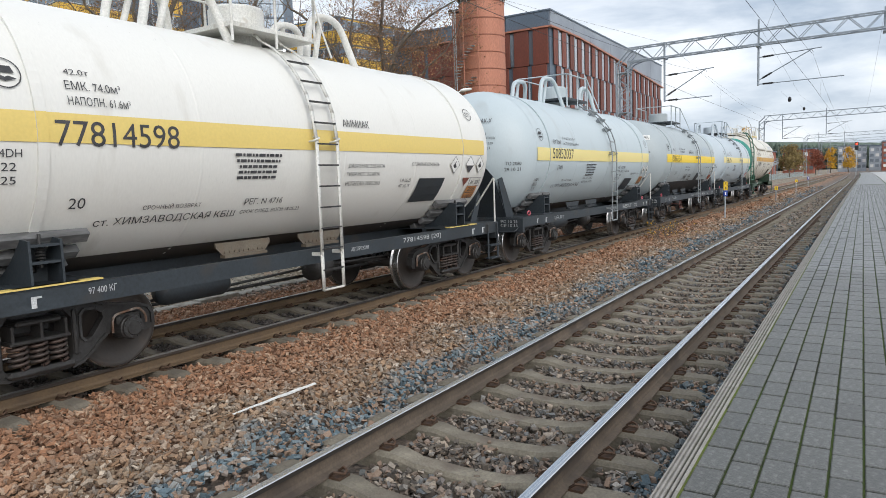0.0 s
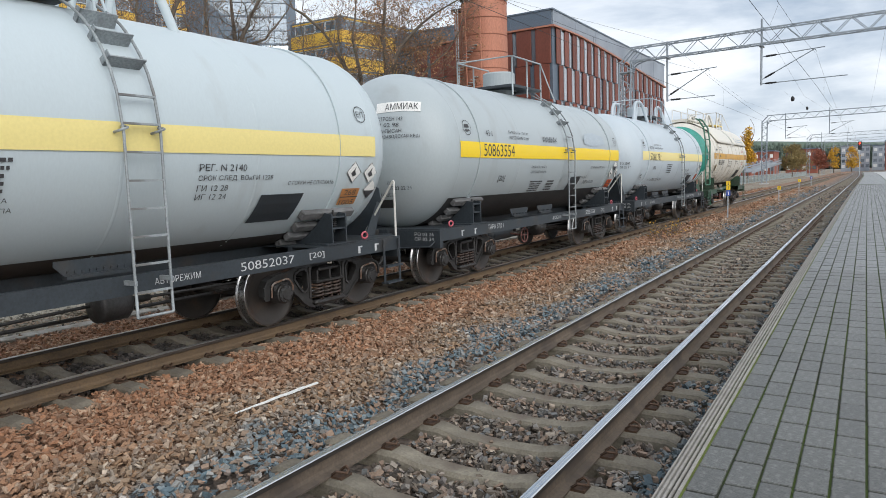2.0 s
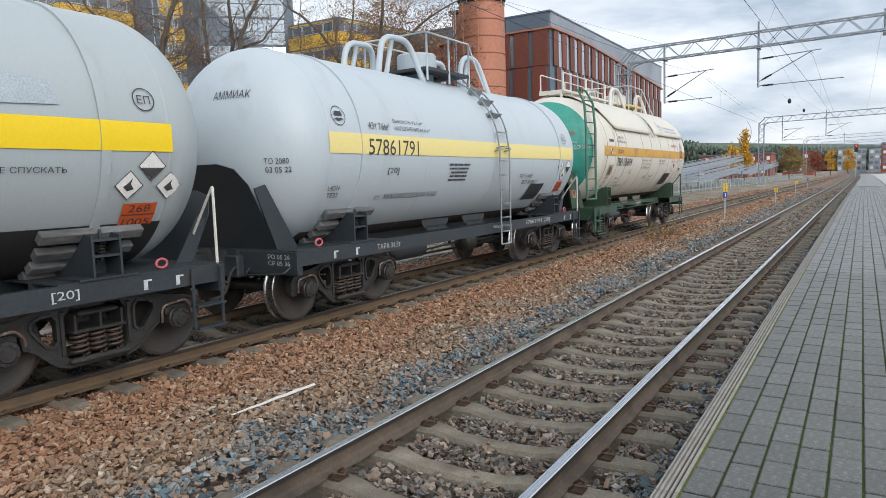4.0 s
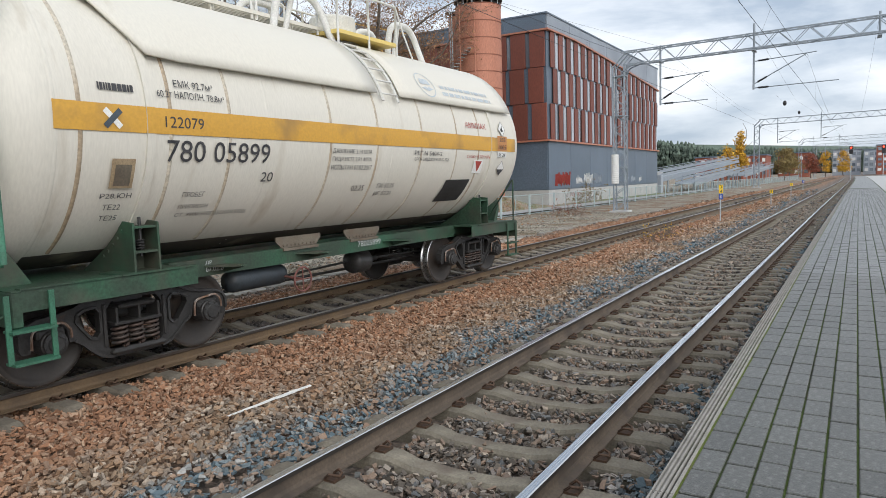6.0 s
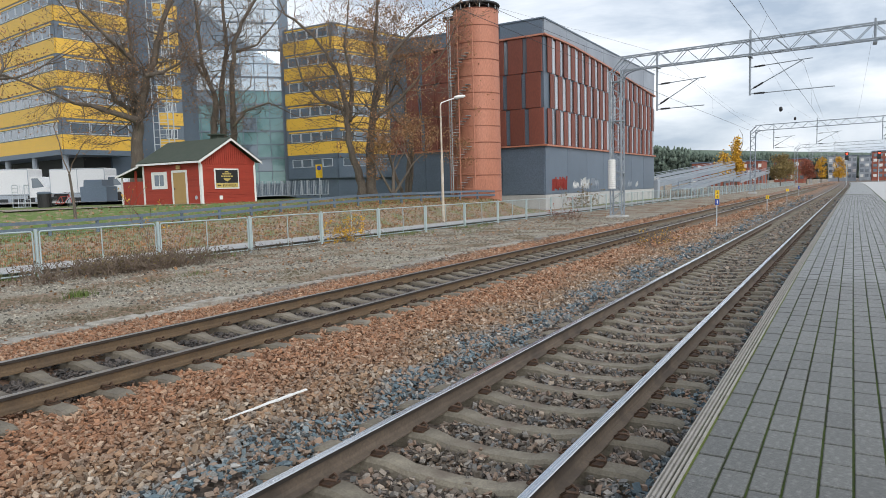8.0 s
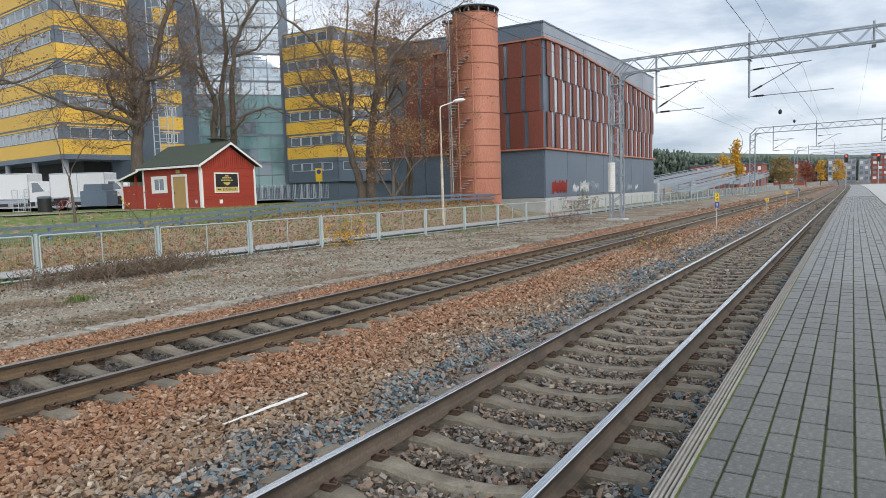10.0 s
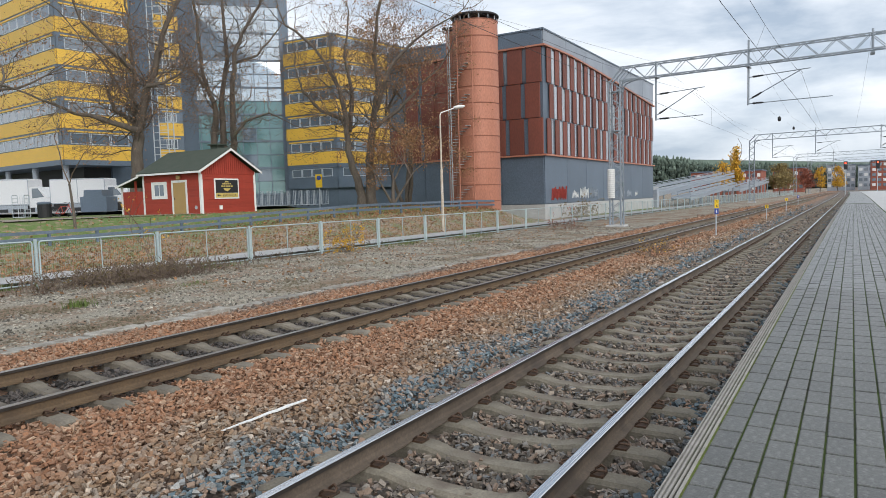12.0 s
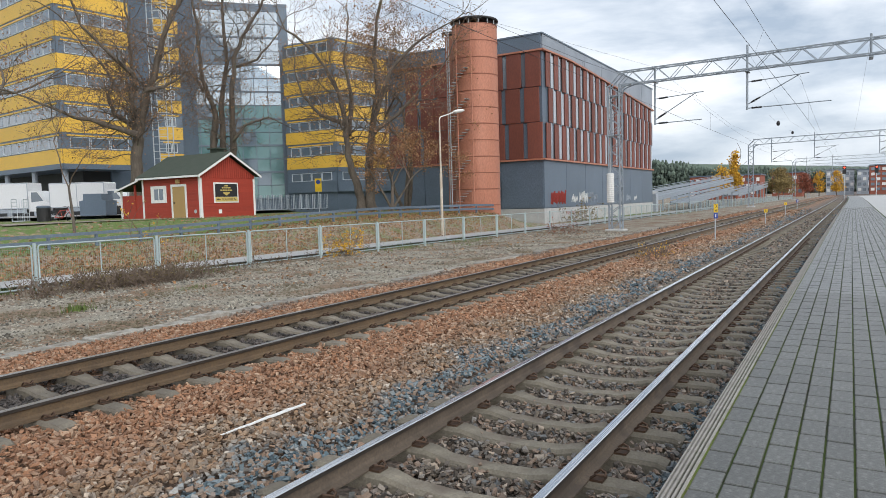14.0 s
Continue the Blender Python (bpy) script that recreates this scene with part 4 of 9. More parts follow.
def add_frame(wagon, mat, light, low=0.875, high=1.06, bracket=None, R=1.5, zc=2.55, green=False):
    """Sills, decks, saddles, couplers and the brake gear of the underframe; the green one steps in amidships."""
    runs = ((1.42, -5.2, 5.2),) if not green else ((1.42, 3.25, 5.2), (1.42, -5.2, -3.25), (0.97, -3.3, 3.3))
    for face, y0, y1 in runs:
        for s in (-1, 1):
            bm = bmesh.new()
            out, inn, web = s * face, s * (face - 0.1), s * (face - 0.02)
            plate(bm, [(out, low - 0.01), (out, high + 0.01), (inn, high + 0.01), (inn, high - 0.01), (web, high - 0.01), (web, low + 0.01), (inn, low + 0.01), (inn, low - 0.01)], "y", y0, y1)
            part("side_sill", bm, mat, wagon)
    if green:
        for y in (-2.5, -0.9, 1.2):
            for s in (-1, 1):
                bm = bmesh.new()
                plate(bm, [(0.97 * s, y - 0.3), (1.36 * s, y - 0.05), (1.36 * s, y + 0.05), (0.97 * s, y + 0.12)], "z", 0.99, 1.01)
                plate(bm, [(0.97 * s, 0.9), (1.36 * s, 0.98), (0.97 * s, 0.99)], "y", y, y + 0.015)
                part("outrigger", bm, mat, wagon)
    bm = bmesh.new()
    box(bm, -0.28, 0.28, -5.35, 5.35, 0.78, 1.08)
    part("centre_sill", bm, mat, wagon)
    for s in (-1, 1):
        bm = bmesh.new()
        box(bm, -1.42, 1.42, s * 5.24 - 0.05, s * 5.24 + 0.05, 0.74, 1.07, bevel=0.01)
        box(bm, -0.35, 0.35, s * 5.3 - 0.1, s * 5.3 + 0.1, 0.68, 1.0, bevel=0.02)
        part("end_beam", bm, mat, wagon)
        bm = bmesh.new()
        box(bm, -1.42, 1.42, min(s * 3.3, s * 5.28), max(s * 3.3, s * 5.28), 1.072, 1.085)
        for x in (-0.9, 0.9):
            box(bm, x - 0.04, x + 0.04, min(s * 3.3, s * 5.2), max(s * 3.3, s * 5.2), 0.92, 1.072)
        part("end_deck", bm, mat, wagon)
        # automatic coupler
        bm = bmesh.new()
        beam(bm, (0, s * 5.3, 0.98), (0, s * 5.72, 0.98), 0.16, 0.2)
        box(bm, -0.17, 0.17, s * 5.78 - 0.13, s * 5.78 + 0.13, 0.82, 1.13, bevel=0.04)
        box(bm, 0.05, 0.2, s * 5.86 - 0.1, s * 5.86 + 0.1, 0.85, 1.1, bevel=0.03)
        part("coupler", bm, M["bogie"], wagon)
        bm = bmesh.new()
        tube(bm, bent([(0.3, s * 5.32, 0.86), (0.32, s * 5.5, 0.8), (0.3, s * 5.62, 0.45), (0.25, s * 5.85, 0.42)], 0.12), 0.028, 8)
        part("brake_hose", bm, M["soot"], wagon, smooth=True)
        bm = bmesh.new()
        tube(bm, bent([(1.3, s * 5.3, 0.86), (1.3, s * 5.45, 0.78), (0.55, s * 5.45, 0.74), (0.5, s * 5.32, 0.82)], 0.08), 0.014, 6)
        part("uncoupling_lever", bm, light, wagon, smooth=True)
    for side in (-1, 1):
        for s in (-1, 1):
            # saddle: two gussets cut to the tank's round, shelves between them and a sprung bolt
            bm = bmesh.new()
            y = s * PIVOT
            gap, fit = (0.03, (28, 33, 38, 43, 48)) if green else (0.1, (28, 34, 40, 46, 51))
            curve = [(side * (R + gap) * math.sin(radians(a)), zc - (R + gap) * math.cos(radians(a))) for a in fit]
            top = curve[-1][1]
            for dy in (-0.15, 0.15):
                plate(bm, [(0.4 * side, 1.085), (1.38 * side, 1.085), (1.38 * side, top - 0.02)] + curve[::-1], "y", y + dy - 0.012, y + dy + 0.012)
            for z in (1.3, top - 0.08):
                box(bm, min(1.1 * side, 1.37 * side), max(1.1 * side, 1.37 * side), y - 0.138, y + 0.138, z, z + 0.025)
            box(bm, min(1.0 * side, 1.44 * side), max(1.0 * side, 1.44 * side), y - 0.34, y + 0.3, 1.086, 1.104)
            box(bm, min(1.08 * side, 1.1 * side), max(1.08 * side, 1.1 * side), y - 0.138, y + 0.138, 1.1, top - 0.1)
            saddle = part("saddle", bm, mat, wagon)
            bm = bmesh.new()
            for i in range(4):
                lathe(bm, [(0.03, 1.335 + i * 0.03), (0.05, 1.345 + i * 0.03), (0.03, 1.36 + i * 0.03)], 10, "z", (1.27 * side, y, 0))
            cyl(bm, (1.27 * side, y, 1.26), (1.27 * side, y, top + 0.04), 0.018, 8)
            part("spring_bolt", bm, M["bogie"], saddle)
            if green:
                for dy in (-0.165, 0.165):
                    for a in range(29, 48, 4):
                        q = (side * (R + 0.09) * math.sin(radians(a)), y + dy, zc - (R + 0.09) * math.cos(radians(a)))
                        bm = bmesh.new()
                        cyl(bm, (q[0], q[1] - 0.012, q[2]), (q[0], q[1] + 0.012, q[2]), 0.02, 6)
                        part("rivet", bm, mat, saddle)
    for s in (-1, 1):
        for side in (-1, 1):
            for i, a in enumerate(() if green else (22, 31, 40, 49)):
                m = pose(side * R * math.sin(radians(a)), 0, zc - R * math.cos(radians(a)), 0, -side * a, 0)
                bm = bmesh.new()
                box(bm, -0.065, 0.065, s * PIVOT - 0.48 - 0.03 * i, s * PIVOT + 0.44 + 0.03 * i, -0.1, -0.004, m, 0.012)
                part("bearer_block", bm, M["bearer"], wagon)
    # hanging brackets that tie the tank to the sills amidships
    for y in (-1.08, 0.4):
        bm = bmesh.new()
        plate(bm, [(y - 0.36, 1.1), (y + 0.36, 1.1), (y + 0.46, 1.2), (y + 0.46, 1.26), (y - 0.46, 1.26), (y - 0.46, 1.2)], "x", 0.93, 0.95)
        box(bm, 0.9, 1.0, y - 0.36, y + 0.36, 1.06, 1.1)
        for i in range(9):
            cyl(bm, (0.95, y - 0.32 + i * 0.08, 1.135), (0.965, y - 0.32 + i * 0.08, 1.135), 0.018, 6)
        part("tank_bracket", bm, bracket or mat, wagon)
    bm = bmesh.new()
    lathe(bm, [(0.0, -2.3), (0.12, -2.28), (0.155, -2.2), (0.155, -1.35), (0.12, -1.27), (0.0, -1.25)], 20, "y", (0.75, 0, 0.72))
    for y in (-2.05, -1.5):
        box(bm, 0.72, 0.78, y - 0.03, y + 0.03, 0.86, 1.0)
    part("air_reservoir", bm, M["frame"], wagon, smooth=True)
    bm = bmesh.new()
    lathe(bm, [(0.0, 0.55), (0.19, 0.56), (0.2, 0.6), (0.2, 0.9), (0.16, 0.95), (0.05, 0.97), (0.04, 1.25), (0.0, 1.25)], 20, "y", (0.55, 0, 0.66))
    box(bm, 0.45, 0.65, 0.5, 0.98, 0.84, 0.9)
    part("brake_cylinder", bm, M["bogie"], wagon, smooth=True)
    bm = bmesh.new()
    tube(bm, [(0.5, -2.9, 0.6), (0.5, -1.0, 0.62), (0.45, 0.5, 0.66), (0.4, 2.9, 0.62)], 0.02, 6)
    tube(bm, [(0.2, -3.2, 0.5), (0.2, 3.2, 0.5)], 0.025, 6)
    part("brake_rod", bm, M["bogie"], wagon)


def add_ladder(wagon, mat, y, width, tank_shape, top, flat=False):
    """The ladder on the side, from under the sill up over the tank."""
    r0 = tank_shape.R + 0.1
    bm = bmesh.new()
    foot = 0.5 if flat else 0.64
    for yy in (y - width / 2, y + width / 2):
        pts = [(1.6, yy, foot), (1.6, yy, 1.0), (1.61, yy, tank_shape.zc)]
        for a in np.linspace(15, 66, 7):
            pts.append((r0 * math.cos(radians(a)), yy, tank_shape.zc + r0 * math.sin(radians(a))))
        pts.append((0.5, yy, top))
        if flat:
            for a, b in zip(pts, pts[1:]):
                beam(bm, a, b, 0.018, 0.055, (0, 1, 0))
        else:
            tube(bm, pts, 0.017, 6)
    tube(bm, [(1.6, y - width / 2, foot), (1.6, y + width / 2, foot)], 0.017, 6)
    part("ladder_rail", bm, mat, wagon, smooth=True)
    first = None
    for z in np.arange(0.78 if flat else 0.9, 3.95 if flat else 2.95, 0.29):
        x = 1.6 if z < tank_shape.zc else math.sqrt(r0 ** 2 - (z - tank_shape.zc) ** 2)
        if first is None:
            bm = bmesh.new()
            box(bm, -0.02, 0.02, -width / 2, width / 2, -0.011, 0.011)
            first = part("ladder_rung", bm, M["bogie"] if flat else mat, wagon, m=pose(x, y, z))
        else:
            again(first, wagon, pose(x, y, z))
    for a in () if flat else (30, 42, 54):
        bm = bmesh.new()
        m = pose(0, 0, tank_shape.zc, 0, -a, 0)
        box(bm, tank_shape.R - 0.02, r0 + 0.06, y - width / 2, y + width / 2, -0.07, -0.055, m)
        box(bm, tank_shape.R - 0.02, r0 + 0.06, y - width / 2, y - width / 2 + 0.012, -0.07, 0.01, m)
        part("ladder_step", bm, mat, wagon)
    for yy in (y - width / 2, y + width / 2):
        bm = bmesh.new()
        box(bm, 1.42, 1.62, yy - 0.015, yy + 0.015, 0.98, 1.03)
        part("ladder_bracket", bm, mat, wagon)
        bm = bmesh.new()
        tube(bm, bent([(tank_shape.R - 0.01, yy - 0.04, 2.55), (1.62, yy - 0.06, 2.56), (1.62, yy + 0.06, 2.6), (tank_shape.R - 0.01, yy + 0.04, 2.62)], 0.04), 0.014, 6)
        part("ladder_bracket", bm, mat, wagon)


def add_dome(wagon, mat, y, z, arches, deck_mat):
    """Valve dome with a walkway, railings and the bent guard pipes beside it."""
    bm = bmesh.new()
    lathe(bm, [(0.34, z - 0.1), (0.34, z + 0.12), (0.44, z + 0.12), (0.44, z + 0.16), (0.4, z + 0.17), (0.4, z + 0.52), (0.38, z + 0.55), (0.0, z + 0.57)], 32, "z", (0, y, 0))
    for i in range(10):
        a = 2 * math.pi * i / 10
        cyl(bm, (0.42 * math.cos(a), y + 0.42 * math.sin(a), z + 0.1), (0.42 * math.cos(a), y + 0.42 * math.sin(a), z + 0.19), 0.02, 6)
    part("valve_dome", bm, mat, wagon, smooth=False)
    bm = bmesh.new()
    plate(bm, [(-0.76, y - 0.76), (0.76, y - 0.76), (0.76, y + 0.86), (-0.76, y + 0.86)], "z", z + 0.1, z + 0.16, (arc(0, y, 0.46, 0, 330, 11),))
    part("walkway", bm, deck_mat, wagon)
    for x in (-0.75, 0.75):
        for yy in (y - 0.75, y + 0.05, y + 0.85):
            bm = bmesh.new()
            tube(bm, [(x, yy, z - 0.1), (x, yy, z + 0.8)], 0.021, 6)
            part("railing_post", bm, mat, wagon, smooth=True)
        bm = bmesh.new()
        tube(bm, [(x, y - 0.75, z + 0.8), (x, y + 0.85, z + 0.8)], 0.019, 6)
        part("hand_rail", bm, mat, wagon, smooth=True)
    bm = bmesh.new()
    tube(bm, [(-0.75, y - 0.75, z + 0.8), (0.75, y - 0.75, z + 0.8)], 0.019, 6)
    part("hand_rail", bm, mat, wagon, smooth=True)
    bm = bmesh.new()
    tube(bm, [(0.75, y + 0.85, z + 0.8), (1.02, y + 0.7, z + 0.25), (1.2, y + 0.7, z - 0.2)], 0.016, 6)
    part("hand_rail", bm, mat, wagon, smooth=True)
    if arches:
        for c, w in ((y - 1.25, 0.62), (y + 1.5, 0.5)):
            for x in (0.42, -0.42):
                bm = bmesh.new()
                zb = z - 0.08
                tube(bm, bent([(x, c - w, zb), (x, c - w * 0.75, z + 0.62), (x, c + w * 0.55, z + 0.66), (x * 1.6, c + w, zb - 0.25)], 0.28, 6), 0.058, 10)
                tube(bm, [(x, c - w * 0.25, z + 0.62), (x, c - w * 0.62, zb)], 0.045, 8)
                box(bm, x * 1.6 - 0.12, x * 1.6 + 0.12, c + w - 0.1, c + w + 0.1, zb - 0.3, zb - 0.27)
                part("guard_pipe", bm, mat, wagon, smooth=True)


def add_tank(wagon, shape, mat, stripe, band, label, cap=None):
    R, zc, half, dish = shape.R, shape.zc, shape.half, shape.dish
    prof = [(R * math.cos(a), -half - dish * math.sin(a)) for a in np.linspace(math.pi / 2, 0, 14)]
    prof += [(R, y) for y in np.linspace(-half, half, 9)[1:-1]]
    prof += [(R * math.cos(a), half + dish * math.sin(a)) for a in np.linspace(0, math.pi / 2, 14)]
    bm = bmesh.new()
    lathe(bm, prof, 72, "y", (0, 0, zc))
    bmesh.ops.remove_doubles(bm, verts=bm.verts[:], dist=1e-5)
    bmesh.ops.recalc_face_normals(bm, faces=bm.faces[:])
    tank = part("tank", bm, mat, wagon, label, smooth=True)
    if cap:
        tank.data.materials.append(cap)
        for f in tank.data.polygons:
            c = f.center
            if c.y < -half - 0.45 * dish:
                f.material_index = 1
    for y in (-half, -half * 0.45, half * 0.1, half * 0.5, half):
        bm = bmesh.new()
        lathe(bm, [(R, y - 0.022), (R + 0.004, y - 0.012), (R + 0.004, y + 0.012), (R, y + 0.022)], 72, "y", (0, 0, zc))
        part("weld_seam", bm, mat, tank, smooth=True)
    for s in (-1, 1):
        bm = bmesh.new()
        y = s * PIVOT
        lathe(bm, [(R + 0.002, y - 0.05), (R + 0.024, y - 0.05), (R + 0.024, y + 0.05), (R + 0.002, y + 0.05)], 60, "y", (0, 0, zc), -48, 228)
        part("hold_down_strap", bm, mat, wagon)
        for side in (-1, 1):
            bm = bmesh.new()
            a = radians(-48)
            q = Vector((side * (R + 0.01) * math.cos(a), y, zc + (R + 0.01) * math.sin(a)))
            tube(bm, [q, q + Vector((side * 0.12, 0, -0.22))], 0.022, 8)
            cyl(bm, q + Vector((side * 0.07, 0, -0.13)), q + Vector((side * 0.1, 0, -0.19)), 0.05, 6)
            part("strap_bolt", bm, M["bogie"], wagon)
    if stripe:
        lo, hi = (math.degrees(math.asin((b - zc) / R)) for b in band)
        for a0, a1 in ((lo, hi), (180 - hi, 180 - lo)):
            bm = bmesh.new()
            lathe(bm, [(R + 0.0115, -half - 0.02), (R + 0.0115, half + 0.02)], 8, "y", (0, 0, zc), a0, a1)
            part("stripe", bm, stripe, tank, smooth=True)
            for y in (-PIVOT, PIVOT):
                bm = bmesh.new()
                lathe(bm, [(R + 0.027, y - 0.05), (R + 0.027, y + 0.05)], 8, "y", (0, 0, zc), a0, a1)
                part("strap_stripe", bm, stripe, tank, smooth=True)
    return tank


def corner_step(wagon, mat, y, s):
    bm = bmesh.new()
    for yy in (y - 0.2, y + 0.2):
        tube(bm, [(1.45, yy, 1.05), (1.45, yy, 0.36)], 0.02, 6)
    for z in (0.36, 0.62):
        box(bm, 1.38, 1.52, y - 0.2, y + 0.2, z - 0.012, z + 0.012)
    part("corner_step", bm, mat, wagon)
    bm = bmesh.new()
    tube(bm, bent([(1.4, y + 0.2 * s, 1.05), (1.4, y + 0.2 * s, 2.0), (0.7, y + 0.25 * s, 1.1)], 0.05), 0.018, 6)
    part("corner_handrail", bm, M["frame_green"] if mat is M["frame_green"] else M["tube_white"], wagon)


def end_shield(wagon, mat, s, tall=2.1, lean=0.0):
    """Curved plate that guards the tank's dished end above the coupler."""
    bm = bmesh.new()
    top = tall + 0.12
    pts = [(-0.95, 1.085), (0.95, 1.085), (0.86, tall - 0.1), (0.7, top), (0.4, top + 0.08), (-0.4, top + 0.08), (-0.7, top), (-0.86, tall - 0.1)]
    rings = []
    for dy in (0.0, -0.012 * s):
        rings.append([bm.verts.new((x, s * (5.2 + 0.42 * max(0, (z - 1.085)) / (tall - 1.085)) + dy, z)) for x, z in pts])
    bm.faces.new(rings[0])
    bm.faces.new(rings[1][::-1])
    for i in range(len(pts)):
        j = (i + 1) % len(pts)
        bm.faces.new((rings[0][i], rings[1][i], rings[1][j], rings[0][j]))
    rise = (tall - 0.1 - 1.085) / 0.915
    for x in (-0.95, 0.95):
        plate(bm, [(s * 5.2, 1.085), (s * (5.2 - 0.4 * rise), 1.085), (s * (5.2 + 0.16 * rise), tall - 0.1), (s * (5.2 + 0.36 * rise), tall - 0.15)], "x", x - 0.01, x + 0.01)
    bmesh.ops.recalc_face_normals(bm, faces=bm.faces[:])
    part("end_shield", bm, mat, wagon)


SQUARE = lambda w, h: [(0, 0), (w - 0.08, 0), (w, h), (0.08, h)]


def ammonia_wagon(label, paint, stripe, band, number, texts, prints, sill_texts, square, arches=True, dark_belly=False, logo=(-4.32, 2.9), placards=(), plate_at=None, mark_at=(4.3, 2.95), ladder=0.62, shields=(-1, 1), end_texts=()):
    wagon = thing("tank_wagon", None, label, "tank wagon", "tank wagons of the train")
    shape = Tank(1.5, 2.55, 4.6, 0.98)
    add_frame(wagon, M["frame"], M["frame"], bracket=M["bracket"] if paint is M["tank_white"] else None)
    add_bogies(wagon)
    tank = add_tank(wagon, shape, paint, stripe, band, "")
    if dark_belly:
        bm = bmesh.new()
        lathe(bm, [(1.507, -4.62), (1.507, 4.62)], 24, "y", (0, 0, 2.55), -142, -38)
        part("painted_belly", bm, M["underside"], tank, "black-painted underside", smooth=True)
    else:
        # dark strip along the bottom: painted shade plus road dirt
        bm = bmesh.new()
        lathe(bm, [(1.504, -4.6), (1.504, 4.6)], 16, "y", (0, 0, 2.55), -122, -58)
        part("grimy_belly", bm, M["grime"], tank, "underside strip blackened for shade and road grime", smooth=True)
    add_ladder(wagon, M["tube_white"] if paint is M["tank_white"] else M["ladder_grey"], ladder, 0.42, shape, 4.15, paint is M["tank_white"])
    add_dome(wagon, M["tube_white"] if paint is M["tank_white"] else paint, -0.12, 4.02, arches, M["tube_white"] if paint is M["tank_white"] else M["frame"])
    for s in shields:
        end_shield(wagon, M["frame"], s, 2.1 if s < 0 else 1.75)
    corner_step(wagon, M["frame"], 5.0, 1)
    for words, z in end_texts:
        me = text_mesh(words, 0.42, 0.065)
        for v in me.vertices:
            v.co = (0.86 + v.co.x, -5.294, z + v.co.y)
        put("lettering", me, M["ink_white"], wagon)
    if paint is not M["tank_white"]:
        for y in (4.52, -4.72):
            bm = bmesh.new()
            tube(bm, [(1.3, y + 0.07 * math.cos(2 * math.pi * i / 12), 1.15 + 0.05 * math.sin(2 * math.pi * i / 12)) for i in range(12)], 0.016, 6, closed=True)
            part("lifting_eye", bm, M["eye_pink"], wagon, "pink-painted lifting eye", smooth=True)
    else:
        for s in (-1, 1):
            bm = bmesh.new()
            box(bm, 1.34, 1.446, s * 3.85 - 0.5, s * 3.85 + 0.5, 1.088, 1.104)
            part("edge_strip", bm, M["stripe_pale"], wagon, "yellow-painted edge under the saddle")
    letter(shape, tank, number, -3.73, -2.38, 2.41, 0.245)
    for row in texts:
        letter(shape, tank, *row)
    for i, (y0, y1, z, h, lines) in enumerate(prints):
        small_print(shape, tank, y0, y1, z, h, lines, i + len(number))
    for words, y0, y1, z, h in sill_texts:
        me = text_mesh(words, y1 - y0, h)
        for v in me.vertices:
            v.co = (1.426, y0 + v.co.x, z + v.co.y)
        put("lettering", me, M["ink_white"], wagon)
    for y in (-4.55, -4.05, 4.2, 4.6):
        me = outline_mesh([(y, 0.9), (y + 0.05, 0.9), (y + 0.05, 0.99), (y + 0.1, 0.99), (y + 0.1, 1.01), (y, 1.01)], 0)
        for v in me.vertices:
            v.co = (1.426, v.co.x, v.co.y)
        put("lifting_mark", me, M["ink_white"], wagon)
    if square:
        mark(shape, tank, "dark_square", SQUARE(square[1] - square[0], square[3]), square[0], square[2], M["frame"], "dark painted square for chalk notes", 0.017)
    if logo:
        emblem(shape, tank, *logo, 0.15, M["ink"])
    for y, z, kind in placards:
        if kind == "tri":
            mark(shape, tank, "hazard_triangle", [(-0.13, 0.08), (0, -0.09), (0.13, 0.08)], y, z, M["placard_red"], "faded red hazard triangle", 0.018)
        elif kind == "code":
            me = ring_mesh(0.2, 0.215, 4)
            for v in me.vertices:
                c, q = v.co.x, v.co.y
                v.co = ((c - q) * 0.95, (c + q) * 0.42, 0)
            shape.wrap(me, *shape.side(y, z))
            put("plate_border", me, M["ink"], tank)
            letter(shape, tank, "АК 208", y - 0.15, y + 0.15, z - 0.045, 0.09)
        else:
            diamond(shape, tank, y, z, 0.165, kind)
    if plate_at:
        y, z, paint_ = plate_at
        mark(shape, tank, "hazard_plate", [(-0.2, -0.14), (0.2, -0.14), (0.2, 0.14), (-0.2, 0.14)], y, z, M[paint_], "orange hazard code plate", 0.014)
        mark(shape, tank, "plate_bar", [(-0.2, -0.008), (0.2, -0.008), (0.2, 0.008), (-0.2, 0.008)], y, z, M["ink"], "", 0.02)
        letter(shape, tank, "268", y - 0.13, y + 0.13, z + 0.025, 0.09)
        letter(shape, tank, "1005", y - 0.16, y + 0.16, z - 0.115, 0.09)
    y, z = mark_at
    me = ring_mesh(0.115, 0.128)
    shape.wrap(me, *shape.side(y, z))
    put("round_mark", me, M["ink"], tank)
    letter(shape, tank, "ЕП", y - 0.075, y + 0.075, z - 0.045, 0.09)
    return wagon


